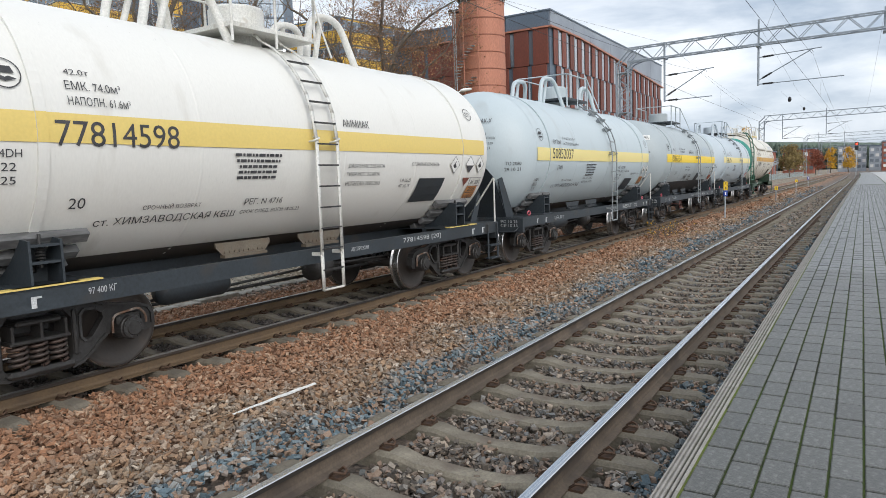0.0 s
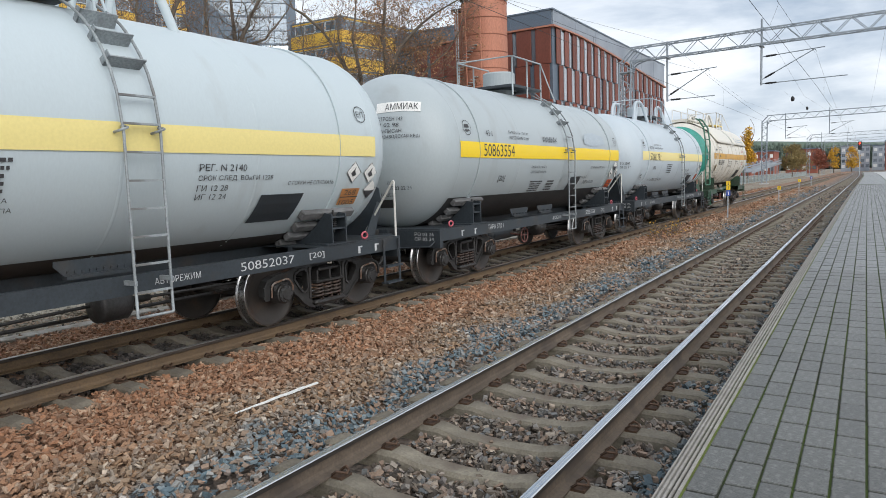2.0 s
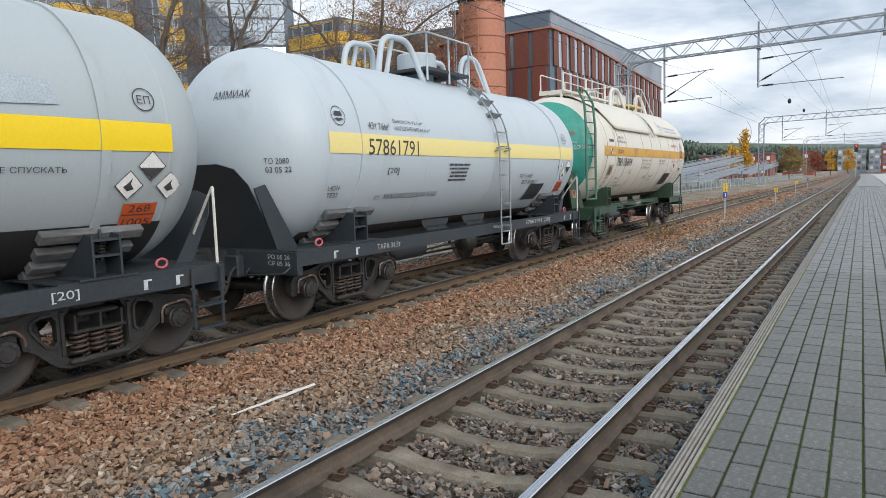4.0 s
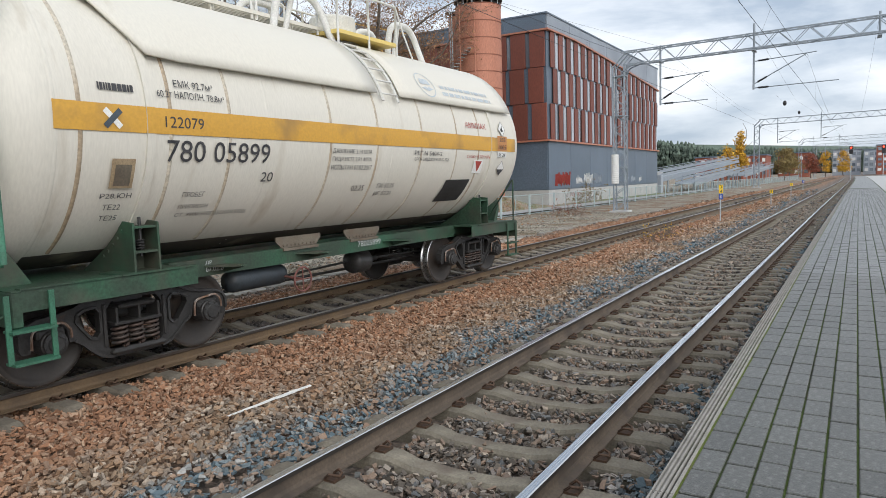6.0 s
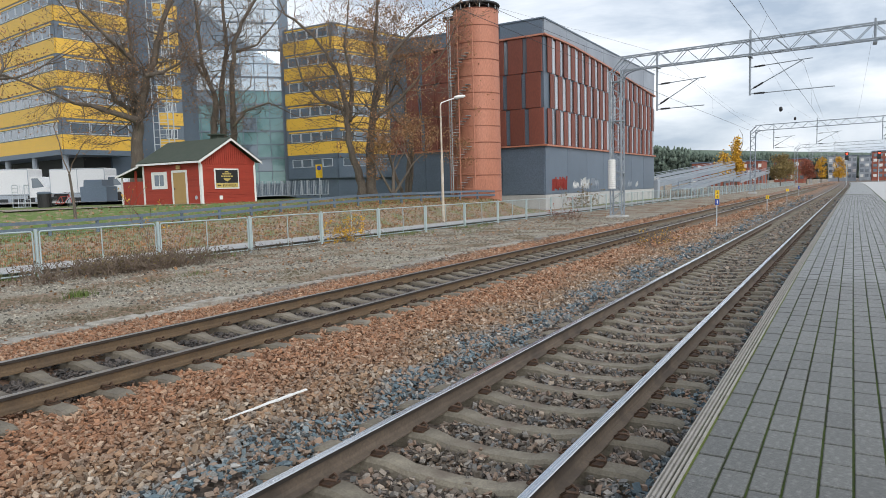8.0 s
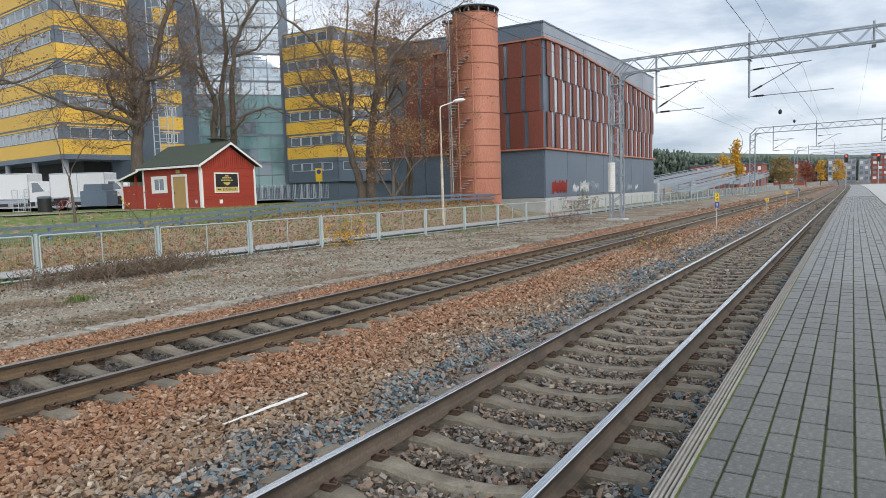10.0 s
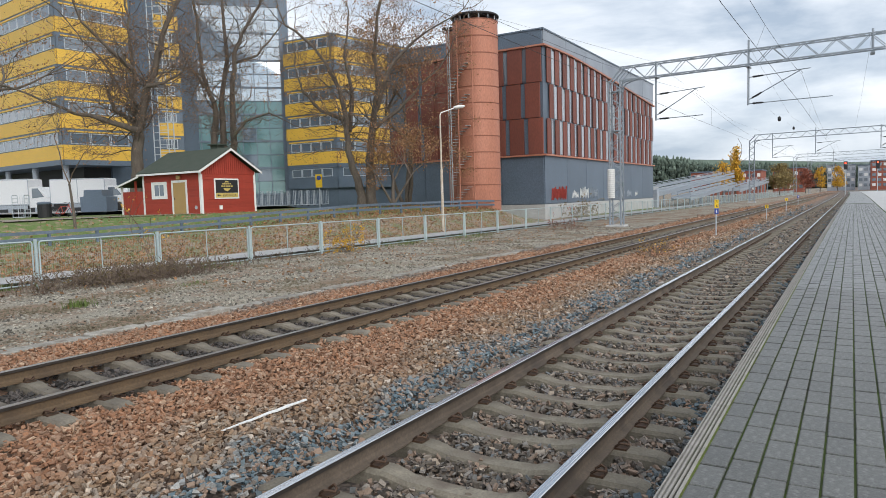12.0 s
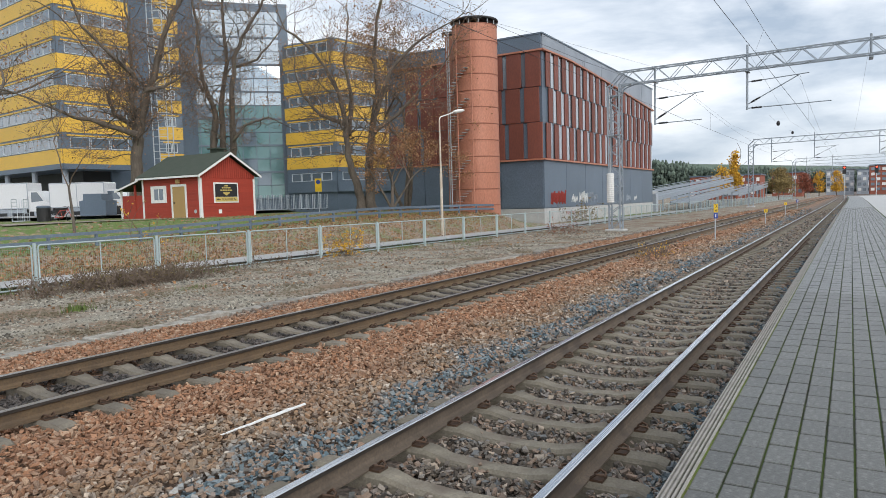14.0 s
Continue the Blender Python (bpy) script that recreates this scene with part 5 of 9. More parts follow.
COMMON_STATION = ("ст. ХИМЗАВОДСКАЯ КБШ", -3.37, -1.55, 1.7, 0.12)
wagon_a = ammonia_wagon(
    "white ammonia tank wagon with a pale yellow stripe and white ladder", M["tank_white"], M["stripe_pale"], (2.44, 2.72), "77814598",
    [("42.0т", -3.55, -3.3, 3.1, 0.06), ("ЕМК. 74.0м³", -3.57, -3.0, 2.95, 0.09), ("НАПОЛН. 61.6м³", -3.57, -2.92, 2.8, 0.09), ("20", -3.58, -3.41, 1.81, 0.12),
     ("СРОЧНЫЙ ВОЗВРАТ", -2.75, -1.99, 1.76, 0.07), ("ст. ХИМЗАВОДСКАЯ КБШ", -3.27, -1.43, 1.6, 0.12), ("РЕГ. N 4716", -1.33, -0.68, 1.75, 0.09), ("СРОК СЛЕД. ВОГИ 18.05.23", -1.35, -0.3, 1.63, 0.07),
     ("22", -4.22, -4.09, 2.18, 0.075), ("25", -4.22, -4.09, 2.06, 0.075), ("L4DH", -4.28, -4.04, 2.3, 0.075), ("АММИАК", 0.42, 1.03, 2.79, 0.11), ("ДАВЛЕНИЕ 2.08 МПА", 0.52, 1.4, 2.19, 0.07),
     ("ГИДР.ИСП. 3.0 МПА", 0.51, 1.3, 2.07, 0.07), ("ИСПЫТАН 18.05.2015", 0.52, 1.36, 1.94, 0.07), ("С ГОРКИ НЕ СПУСКАТЬ", 2.15, 3.0, 2.23, 0.06), ("ГИ 05.23", 1.9, 2.2, 1.97, 0.06), ("ИГ 05.19", 1.9, 2.2, 1.88, 0.06)],
    [(-1.62, -0.81, 2.06, 0.35, 5)], [("77814598 [20]", 1.89, 3.05, 0.93, 0.1), ("АВТОРЕЖИМ", 0.55, 0.97, 0.95, 0.06), ("97 400 КГ", -3.5, -3.2, 0.95, 0.07)],
    (2.37, 3.28, 1.62, 0.46), logo=(-4.1, 3.05), ladder=-0.07,
    placards=((3.54, 2.25, "fish"), (4.09, 2.26, "half"), (4.47, 2.26, "plain"), (4.05, 1.94, "tri"), (4.42, 1.93, "code")), plate_at=(4.4, 1.73, "placard_ochre"), mark_at=(4.24, 3.21))
wagon_b = ammonia_wagon(
    "light grey ammonia tank wagon with a faded yellow stripe", M["tank_grey"], M["stripe_faded"], (2.36, 2.66), "50852037",
    [("43т 76м³", -3.69, -3.15, 2.76, 0.11), ("ЁМКОСТЬ 75,7 м³", -3.03, -2.18, 2.88, 0.08), ("НАПОЛНЕНИЕ 64,4 м³", -3.01, -1.98, 2.74, 0.08), ("[20]", -3.36, -3.05, 2.13, 0.12),
     ("СРОЧНЫЙ ВОЗВРАТ", -2.88, -2.14, 1.86, 0.06), COMMON_STATION, ("ГИДР. ИСП. 3,0 МПА", -1.41, -0.63, 1.88, 0.06), ("ДАВЛЕНИЕ 2,08 МПА", -1.38, -0.58, 1.79, 0.06),
     ("L4DN", -4.55, -4.3, 1.89, 0.075), ("TE22", -4.54, -4.29, 1.79, 0.075), ("TE25", -4.53, -4.3, 1.68, 0.075), ("РЕГ. N 2140", 1.4, 2.1, 2.16, 0.085), ("СРОК СЛЕД. ВОиГИ 1228", 1.4, 2.55, 2.04, 0.075), ("ГИ 12 28", 1.4, 1.85, 1.93, 0.075), ("ИГ 12 24", 1.4, 1.85, 1.83, 0.075),
     ("С ГОРКИ НЕ СПУСКАТЬ", 2.84, 3.74, 1.97, 0.06), ("ТО 2080", -5.38, -5.0, 2.26, 0.08), ("29 10 21", -5.37, -4.99, 2.13, 0.08)],
    [(-1.37, -0.58, 1.97, 0.36, 5)], [("ТАРА 34,7т", -3.52, -2.9, 0.91, 0.1), ("АВТОРЕЖИМ", 0.75, 1.35, 0.93, 0.075), ("50852037", 1.94, 2.86, 0.92, 0.11), ("[20]", 3.15, 3.45, 0.92, 0.1)],
    (2.34, 3.19, 1.5, 0.44), logo=(-4.35, 2.96), mark_at=(4.34, 2.98),
    placards=((4.15, 2.13, "fish"), (4.54, 2.12, "plain"), (4.63, 1.87, "half")), plate_at=(4.18, 1.77, "placard_ochre"), end_texts=(("РО 10 25", 0.96), ("СР 10 33", 0.87)))
wagon_c = ammonia_wagon(
    "dull grey tank wagon with bright yellow stripe and black belly", M["tank_dull"], M["stripe"], (2.38, 2.68), "50863554",
    [("43 т", -3.58, -3.29, 2.81, 0.12), ("ЁМКОСТЬ  75,7 м³", -2.56, -1.59, 2.89, 0.075), ("НАПОЛНЕНИЕ 63,2 м³", -2.56, -1.61, 2.77, 0.08), ("АММИАК", -0.87, -0.02, 2.76, 0.14), ("[20]", -2.95, -2.65, 1.89, 0.15),
     ("ГИДР ИСП 3,00 МПА", -1.46, -0.61, 2.16, 0.07), ("ДАВЛЕНИЕ 2,08 МПА", -1.46, -0.59, 2.05, 0.07), ("С ГОРКИ НЕ СПУСКАТЬ", 2.34, 3.46, 2.16, 0.06), ("РЕГ N 2 10 Т", 1.6, 2.22, 1.9, 0.075), ("ВОГИ 04.23", 2.1, 2.88, 1.76, 0.1)],
    [(-1.32, -0.62, 1.65, 0.3, 5), (-0.36, 0.1, 1.65, 0.3, 4)], [("ТАРА 37,0 т", -3.5, -2.8, 0.92, 0.12), ("50863554", 2.02, 2.73, 0.92, 0.11), ("[20]", 3.23, 3.5, 0.91, 0.11), ("АВТОРЕЖИМ", -0.24, 0.3, 0.93, 0.075)],
    (1.03, 1.78, 1.61, 0.4), arches=False, dark_belly=True, logo=(-4.3, 2.94), mark_at=(4.33, 2.92), shields=(1,),
    placards=((4.12, 2.03, "fish"), (4.37, 2.23, "half"), (4.6, 2.02, "plain")), plate_at=(4.3, 1.72, "orange"), end_texts=(("РО 03 26", 0.96), ("СР 02 34", 0.87)))
tagged(mark(Tank(1.5, 2.55, 4.6, 0.98), wagon_c, "overpainted_patch", [(0, 0.05), (0.5, 0), (1.6, 0.05), (1.55, 0.28), (0.9, 0.3), (0.8, 0.38), (0.2, 0.33), (0.0, 0.2)], 1.82, 2.75, M["patch"], "blue-grey overpainted patch"))
wagon_d = ammonia_wagon(
    "pale blue-grey ammonia tank wagon with a faded yellow stripe", M["tank_blue"], M["stripe_faded"], (2.42, 2.72), "57861791",
    [("43т 76м³", -3.69, -3.15, 2.8, 0.11), ("ЁМКОСТЬ 75,7 м³", -3.03, -2.18, 2.92, 0.08), ("НАПОЛНЕНИЕ 64,4 м³", -3.01, -1.98, 2.8, 0.08), ("[20]", -3.2, -2.9, 2.1, 0.12), COMMON_STATION,
     ("L4DN", -4.55, -4.3, 1.89, 0.075), ("TE22", -4.54, -4.29, 1.79, 0.075), ("РЕГ N 440 Г", 1.7, 2.4, 2.0, 0.09), ("ВОГИ 08.27", 1.9, 2.75, 1.86, 0.1)],
    [(-1.37, -0.58, 1.97, 0.36, 5)], [("ТАРА 34,5т", -3.52, -2.9, 0.91, 0.1), ("57861791 [20]", 1.94, 3.3, 0.92, 0.11)],
    (2.34, 3.19, 1.5, 0.44), logo=(-4.35, 2.96), mark_at=(4.13, 2.92),
    placards=((3.9, 2.28, "plain"), (4.12, 2.06, "fish"), (4.38, 2.26, "half")), plate_at=(4.12, 1.76, "orange"), end_texts=(("РО 05 26", 0.96), ("СР 05 36", 0.87)))


def end_lettering():
    """What is stencilled on the dished ends."""
    shape = Tank(1.5, 2.55, 4.6, 0.98)
    tanks = [next(o for o in w.children if o.name.startswith("tank") and o.name.split(".")[0] == "tank") for w in (wagon_b, wagon_c, wagon_d)]
    b, c, d = tanks
    mark(shape, c, "white_panel", [(-0.42, -0.1), (0.42, -0.1), (0.42, 0.1), (-0.42, 0.1)], -5.33, 3.33, M["white"], "white name panel on the dished end", 0.012)
    for ob, rows in ((c, (("АММИАК", -5.33, 3.27, 0.62, 0.13), ("ПОСТРОЕН 143", -5.47, 3.07, 0.62, 0.075), ("27 02 98", -5.49, 2.96, 0.46, 0.07), ("ПРИПИСАН", -5.5, 2.85, 0.5, 0.07), ("ХИМЗАВОДСКАЯ КБШ", -5.47, 2.74, 0.85, 0.075),
                          ("ДР", -5.44, 1.92, 0.1, 0.06), ("15 03 22 24", -5.35, 1.82, 0.42, 0.07), ("ПРОБЕГ", -5.37, 1.7, 0.3, 0.065))),
                     (b, (("АММИАК-Х", -5.43, 3.22, 0.6, 0.12), ("ПРИПИСАН", -5.5, 2.96, 0.4, 0.06), ("ХИМЗАВОДСКАЯ КБШ", -5.51, 2.85, 0.75, 0.065), ("ПОСТРОЕН 12.09", -5.51, 2.74, 0.55, 0.06), ("04 07 11", -5.51, 2.63, 0.36, 0.06))),
                     (d, (("ТО 2080", -5.25, 2.28, 0.34, 0.08), ("03 05 22", -5.22, 2.16, 0.36, 0.08), ("АММИАК", -5.43, 3.2, 0.6, 0.12)))):
        for words, y, z, w, h in rows:
            letter(shape, ob, words, y - w / 2, y + w / 2, z, h)
    mark(shape, c, "black_panel", [(-0.2, -0.09), (0.2, -0.09), (0.2, 0.09), (-0.2, 0.09)], -5.32, 1.56, M["underside"], "black painted panel", 0.012)


end_lettering()


def hand_brake(wagon, y):
    """Hand brake wheel under the frame."""
    bm = bmesh.new()
    tube(bm, [(1.25, y + 0.17 * math.cos(2 * math.pi * i / 20), 0.66 + 0.17 * math.sin(2 * math.pi * i / 20)) for i in range(20)], 0.014, 6, closed=True)
    for i in range(4):
        a = math.pi * i / 2
        tube(bm, [(1.25, y, 0.66), (1.25, y + 0.17 * math.cos(a), 0.66 + 0.17 * math.sin(a))], 0.01, 5)
    tube(bm, [(1.25, y, 0.66), (0.6, y, 0.7)], 0.02, 6)
    part("hand_brake_wheel", bm, M["brake_red"], wagon, "faded red hand brake wheel")


hand_brake(wagon_c, -1.45)


def long_wagon():
    """The last wagon: a fatter, jacketed tank on a green frame."""
    wagon = thing("tank_wagon", None, "rust-streaked cream tank wagon with ochre stripe and green end", "tank wagon", "tank wagons of the train")
    shape = Tank(1.6, 2.74, 4.85, 1.0)
    add_frame(wagon, M["frame_green"], M["frame_green"], 0.89, 1.09, M["bracket"], 1.6, 2.74, True)
    add_bogies(wagon)
    tank = add_tank(wagon, shape, M["tank_cream"], M["stripe_ochre"], (2.57, 2.84), "", M["teal"])
    # strip round the tank's bottom, its colour holding both shade and dirt
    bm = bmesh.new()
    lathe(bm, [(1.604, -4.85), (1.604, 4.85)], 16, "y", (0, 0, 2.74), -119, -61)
    part("grimy_belly", bm, M["grime_brown"], tank, "underside strip browned for shade and grime", smooth=True)
    # jacket sheets over the upper half, in two lengths with a gap for the ladder
    for y0, y1 in ((-4.6, 0.15), (0.75, 4.75)):
        bm = bmesh.new()
        k = 28
        rings = []
        for j in range(13):
            t = j / 12
            y = y0 + (y1 - y0) * t
            ring = []
            for i in range(k + 1):
                low = 22.0
                if y0 < -4:
                    low += 50 * (1 - smooth_step(0.0, 0.2, t)) ** 1.5
                a = radians(low + (180 - 2 * low) * i / k)
                ring.append(((1.67) * math.cos(a), y, 2.74 + 1.67 * math.sin(a)))
            rings.append([bm.verts.new(q) for q in ring])
        for a, b in zip(rings, rings[1:]):
            for i in range(k):
                bm.faces.new((a[i], a[i + 1], b[i + 1], b[i]))
        ob = part("heat_jacket", bm, M["jacket"], wagon, "cream sheet-metal heat shield, scuffed", smooth=True)
        solid = ob.modifiers.new("thickness", "SOLIDIFY")
        solid.thickness = 0.025
    for y in (-4.61, -3.6, -2.79, -1.0, 0.08, 1.3, 2.45, 3.3):
        bm = bmesh.new()
        lathe(bm, [(1.6, y - 0.024), (1.61, y - 0.014), (1.61, y + 0.014), (1.6, y + 0.024)], 60, "y", (0, 0, 2.74), -60, 240)
        part("jacket_band", bm, M["band_rust"], tank, smooth=True)
    # short ladder in the gap
    bm = bmesh.new()
    for y in (0.25, 0.65):
        tube(bm, [(1.68 * math.cos(radians(a)), y, 2.74 + 1.68 * math.sin(radians(a))) for a in np.linspace(18, 70, 8)], 0.025, 6)
    for a in range(22, 70, 8):
        q = Vector((1.7 * math.cos(radians(a)), 0, 2.74 + 1.7 * math.sin(radians(a))))
        rung = bmesh.new()
        tube(rung, [q + Vector((0, 0.25, 0)), q + Vector((0, 0.65, 0))], 0.015, 6)
        part("ladder_rung", rung, M["tube_white"], wagon)
    part("roof_ladder", bm, M["tube_white"], wagon)
    add_dome(wagon, M["tube_white"], 1.0, 4.32, True, M["stripe_pale"])
    # walkway along the top with its own rails
    for y in np.arange(-4.9, 0.4, 0.75):
        bm = bmesh.new()
        box(bm, -0.36, 0.36, y - 0.02, y + 0.02, 4.4, 4.5)
        box(bm, 0.3, 0.36, y - 0.03, y + 0.03, 4.28, 4.5)
        part("walkway_bearer", bm, M["jacket"], wagon)
    bm = bmesh.new()
    box(bm, -0.36, -0.33, -4.9, 0.3, 4.49, 4.545)
    box(bm, 0.36, 0.39, -4.9, 0.3, 4.49, 4.545)
    deck = part("roof_walkway", bm, M["jacket"], wagon)
    for i in range(11):
        bm = bmesh.new()
        box(bm, -0.3 + i * 0.06, -0.27 + i * 0.06, -4.9, 0.3, 4.502, 4.53)
        part("walkway_slat", bm, M["jacket"], deck)
    for y0, y1 in ((-4.8, -3.0), (-2.9, -1.2), (-1.1, 0.2)):
        for x in (-0.36, 0.36):
            bm = bmesh.new()
            tube(bm, bent([(x, y0, 4.42), (x, y0, 5.02), (x, y1, 5.02), (x, y1, 4.42)], 0.08), 0.02, 6)
            part("roof_railing", bm, M["tube_white"], wagon, smooth=True)
    # end ladder, green, leaning on the dished end
    for x, y in ((0.62, -5.72), (-0.62, 5.72)):
        if y > 0:
            continue
        bm = bmesh.new()
        a, b = Vector((1.38, -5.75, 0)), Vector((1.5, -5.36, 0))
        for q in (a, b):
            tube(bm, [(q.x, q.y, 1.35), (q.x, q.y, 3.3), (q.x * 0.9, q.y + 0.25, 4.0), (q.x * 0.7, q.y + 0.55, 4.4), (q.x * 0.55, q.y + 0.9, 4.5)], 0.035, 6)
        tube(bm, [(a.x, a.y, 1.35), (b.x, b.y, 1.35)], 0.03, 6)
        part("end_ladder", bm, M["ladder_green"], wagon, smooth=True)
        first = None
        for z in np.arange(1.6, 4.2, 0.31):
            k = 0 if z < 3.3 else (z - 3.3) * 0.35
            bm = bmesh.new()
            tube(bm, [(a.x * (1 - k * 0.4), a.y + k, z), (b.x * (1 - k * 0.4), b.y + k, z)], 0.02, 6)
            part("ladder_rung", bm, M["ladder_green"], wagon)
    for s in (-1, 1):
        end_shield(wagon, M["frame_green"], s, 1.95 if s < 0 else 1.5)
    corner_step(wagon, M["frame_green"], 4.95, 1)
    bm = bmesh.new()
    for yy in (-5.35, -4.95):
        beam(bm, (1.46, yy, 1.06), (1.46, yy, 0.42), 0.05, 0.02)
    for z in (0.42, 0.72):
        box(bm, 1.36, 1.54, -5.35, -4.95, z - 0.012, z + 0.012)
    part("corner_step", bm, M["ladder_green"], wagon)
    # cheek plates of the end shield, with placards
    for x in (-1.02, 1.02):
        bm = bmesh.new()
        plate(bm, [(-5.45, 1.11), (-5.98, 1.11), (-6.32, 2.12), (-5.72, 2.08)], "x", x - 0.012, x + 0.012)
        box(bm, min(x, x * 1.05), max(x, x * 1.05), -6.32, -5.72, 2.09, 2.12)
        cheek = part("shield_cheek", bm, M["frame_green"], wagon)
        if x > 0:
            for nm, pts, mat_ in (("placard", [(-6.02, 1.98), (-5.87, 1.84), (-6.0, 1.7), (-6.15, 1.84)], "placard_old"), ("placard_half", [(-5.87, 1.84), (-6.0, 1.7), (-6.15, 1.84)], "underside"),
                                  ("white_plate", [(-5.98, 1.62), (-5.72, 1.62), (-5.66, 1.4), (-5.92, 1.4)], "placard_old"), ("red_triangle", [(-5.95, 1.6), (-5.75, 1.6), (-5.82, 1.43)], "placard_red"), ("faded_patch", [(-6.14, 1.62), (-6.0, 1.62), (-5.94, 1.42), (-6.08, 1.42)], "placard_red")):
                bm = bmesh.new()
                lift = 0.013 if nm in ("placard", "white_plate", "faded_patch") else 0.016
                plate(bm, pts, "x", x + 0.012, x + lift + 0.002)
                part(nm, bm, M[mat_], cheek, "weathered placard on the shield")
    for row in [("780 05899", -3.66, -2.16, 2.28, 0.24), ("122079", -3.68, -3.18, 2.64, 0.12), ("ЕМК 92.7м³", -3.52, -3.0, 3.08, 0.085), ("60.2т НАПОЛН. 78.8м³", -3.75, -2.86, 2.96, 0.08), ("20", -2.25, -2.05, 2.05, 0.13),
                ("ПРОБЕГ", -3.36, -3.05, 1.89, 0.07), ("ПРИПИСАН", -3.36, -2.95, 1.76, 0.06), ("СТ. ХИМЗАВОДСКАЯ КБШ", -3.36, -2.31, 1.66, 0.07), ("ДАВЛЕНИЕ 2.14 МПА", -0.97, -0.07, 2.42, 0.075),
                ("ГИДР.ИСП. 2.81 МПА", -0.96, -0.06, 2.31, 0.075), ("ИСПЫТАН 07.02.2017", -0.96, -0.03, 2.2, 0.075), ("РЕГ.N 5404-2", 1.08, 1.95, 2.44, 0.075), ("СРОК СЛЕД.ВОГИ 07.02.2025", 1.1, 2.21, 2.34, 0.065),
                ("02.25", -0.37, -0.07, 1.89, 0.09), ("ГИ 02.25", 0.25, 0.7, 1.92, 0.08), ("ИГ 02.21", 0.25, 0.7, 1.8, 0.08), ("Р28,ЮН", -4.35, -4.0, 1.9, 0.07), ("ТЕ22", -4.29, -4.09, 1.79, 0.07), ("ТЕ25", -4.29, -4.09, 1.68, 0.07)]:
        letter(shape, tank, *row)
    letter(shape, tank, "АММИАК", 2.8, 3.6, 2.98, 0.11, M["ink_red"])
    letter(shape, tank, "С ГОРКИ НЕ СПУСКАТЬ", 2.85, 3.77, 2.42, 0.06, M["ink_red"])
    letter(shape, tank, "АММИАК", -5.78, -5.5, 3.15, 0.1, M["ink_red"])
    letter(shape, tank, "СРОЧНЫЙ ВОЗВРАТ", -5.95, -5.45, 2.92, 0.07, M["ink_white"])
    letter(shape, tank, "ХИМЗАВОДСКАЯ КБШ", -6.15, -5.1, 2.74, 0.12, M["ink_white"])
    small_print(shape, tank, -4.42, -4.0, 2.95, 0.15, 1, 4)
    for a in (45, -45):
        c, q = math.cos(radians(a)), math.sin(radians(a))
        mark(shape, tank, "badge", [(x * c - y * q, x * q + y * c) for x, y in ((-0.12, -0.03), (0.12, -0.03), (0.12, 0.03), (-0.12, 0.03))], -4.28, 2.7, M["sign_slate"] if a > 0 else M["white"], "", 0.02 if a > 0 else 0.018)
    mark(shape, tank, "document_holder", [(-0.13, -0.15), (0.13, -0.15), (0.13, 0.17), (-0.13, 0.17)], -4.16, 2.15, M["placard_old"], "rusty steel document holder", 0.03)
    mark(shape, tank, "holder_lid", [(-0.09, -0.12), (0.09, -0.12), (0.09, 0.11), (-0.09, 0.11)], -4.16, 2.15, M["bracket"], "", 0.036)
    mark(shape, tank, "dark_square", SQUARE(0.95, 0.48), 2.22, 1.63, M["underside"], "dark painted square for chalk notes", 0.018)
    mark(shape, tank, "white_plate", [(-0.18, -0.15), (0.18, -0.15), (0.18, 0.105), (-0.18, 0.105)], 3.32, 2.28, M["white"], "white placard under the triangle", 0.014)
    mark(shape, tank, "red_triangle", [(-0.13, 0.09), (0, -0.13), (0.13, 0.09)], 3.32, 2.28, M["ink_red"], "", 0.018)
    mark(shape, tank, "hazard_plate", [(-0.21, -0.15), (0.21, -0.15), (0.21, 0.15), (-0.21, 0.15)], 4.28, 2.73, M["placard_ochre"], "faded orange hazard code plate", 0.0138)
    letter(shape, tank, "268", 4.15, 4.41, 2.76, 0.09)
    letter(shape, tank, "1005", 4.12, 4.44, 2.61, 0.09)
    mark(shape, tank, "code_plate", [(-0.2, -0.06), (0.2, -0.06), (0.2, 0.06), (-0.2, 0.06)], 4.28, 2.51, M["white"], "white code plate", 0.014)
    letter(shape, tank, "АК 208", 4.13, 4.43, 2.46, 0.085)
    diamond(shape, tank, 4.3, 2.23, 0.16, "half")
    diamond(shape, tank, 4.28, 3.02, 0.16, "plain")
    over = Tank(1.685, 2.74, 4.85, 1.0)
    emblem(over, wagon, 1.75, 3.68, 0.27, M["ink_blue"])
    small_print(over, wagon, 2.1, 4.1, 3.5, 0.3, 2, 9, M["ink_blue"])
    for words, y0, y1, z, h in [("78005899", 0.24, 0.85, 0.96, 0.09), ("07.02.2025", -2.78, -2.38, 0.93, 0.06), ("ДР", -2.78, -2.68, 1.02, 0.05)]:
        me = text_mesh(words, y1 - y0, h)
        for v in me.vertices:
            v.co = (0.976, y0 + v.co.x, z + v.co.y)
        put("lettering", me, M["ink_white"], wagon)
    hand_brake(wagon, -1.35)
    return wagon


wagon_e = long_wagon()
TRAIN = [(wagon_a, -15.7), (wagon_b, -3.9), (wagon_c, 7.9), (wagon_d, 19.7), (wagon_e, 31.45)]    # each wagon's middle at 3 s


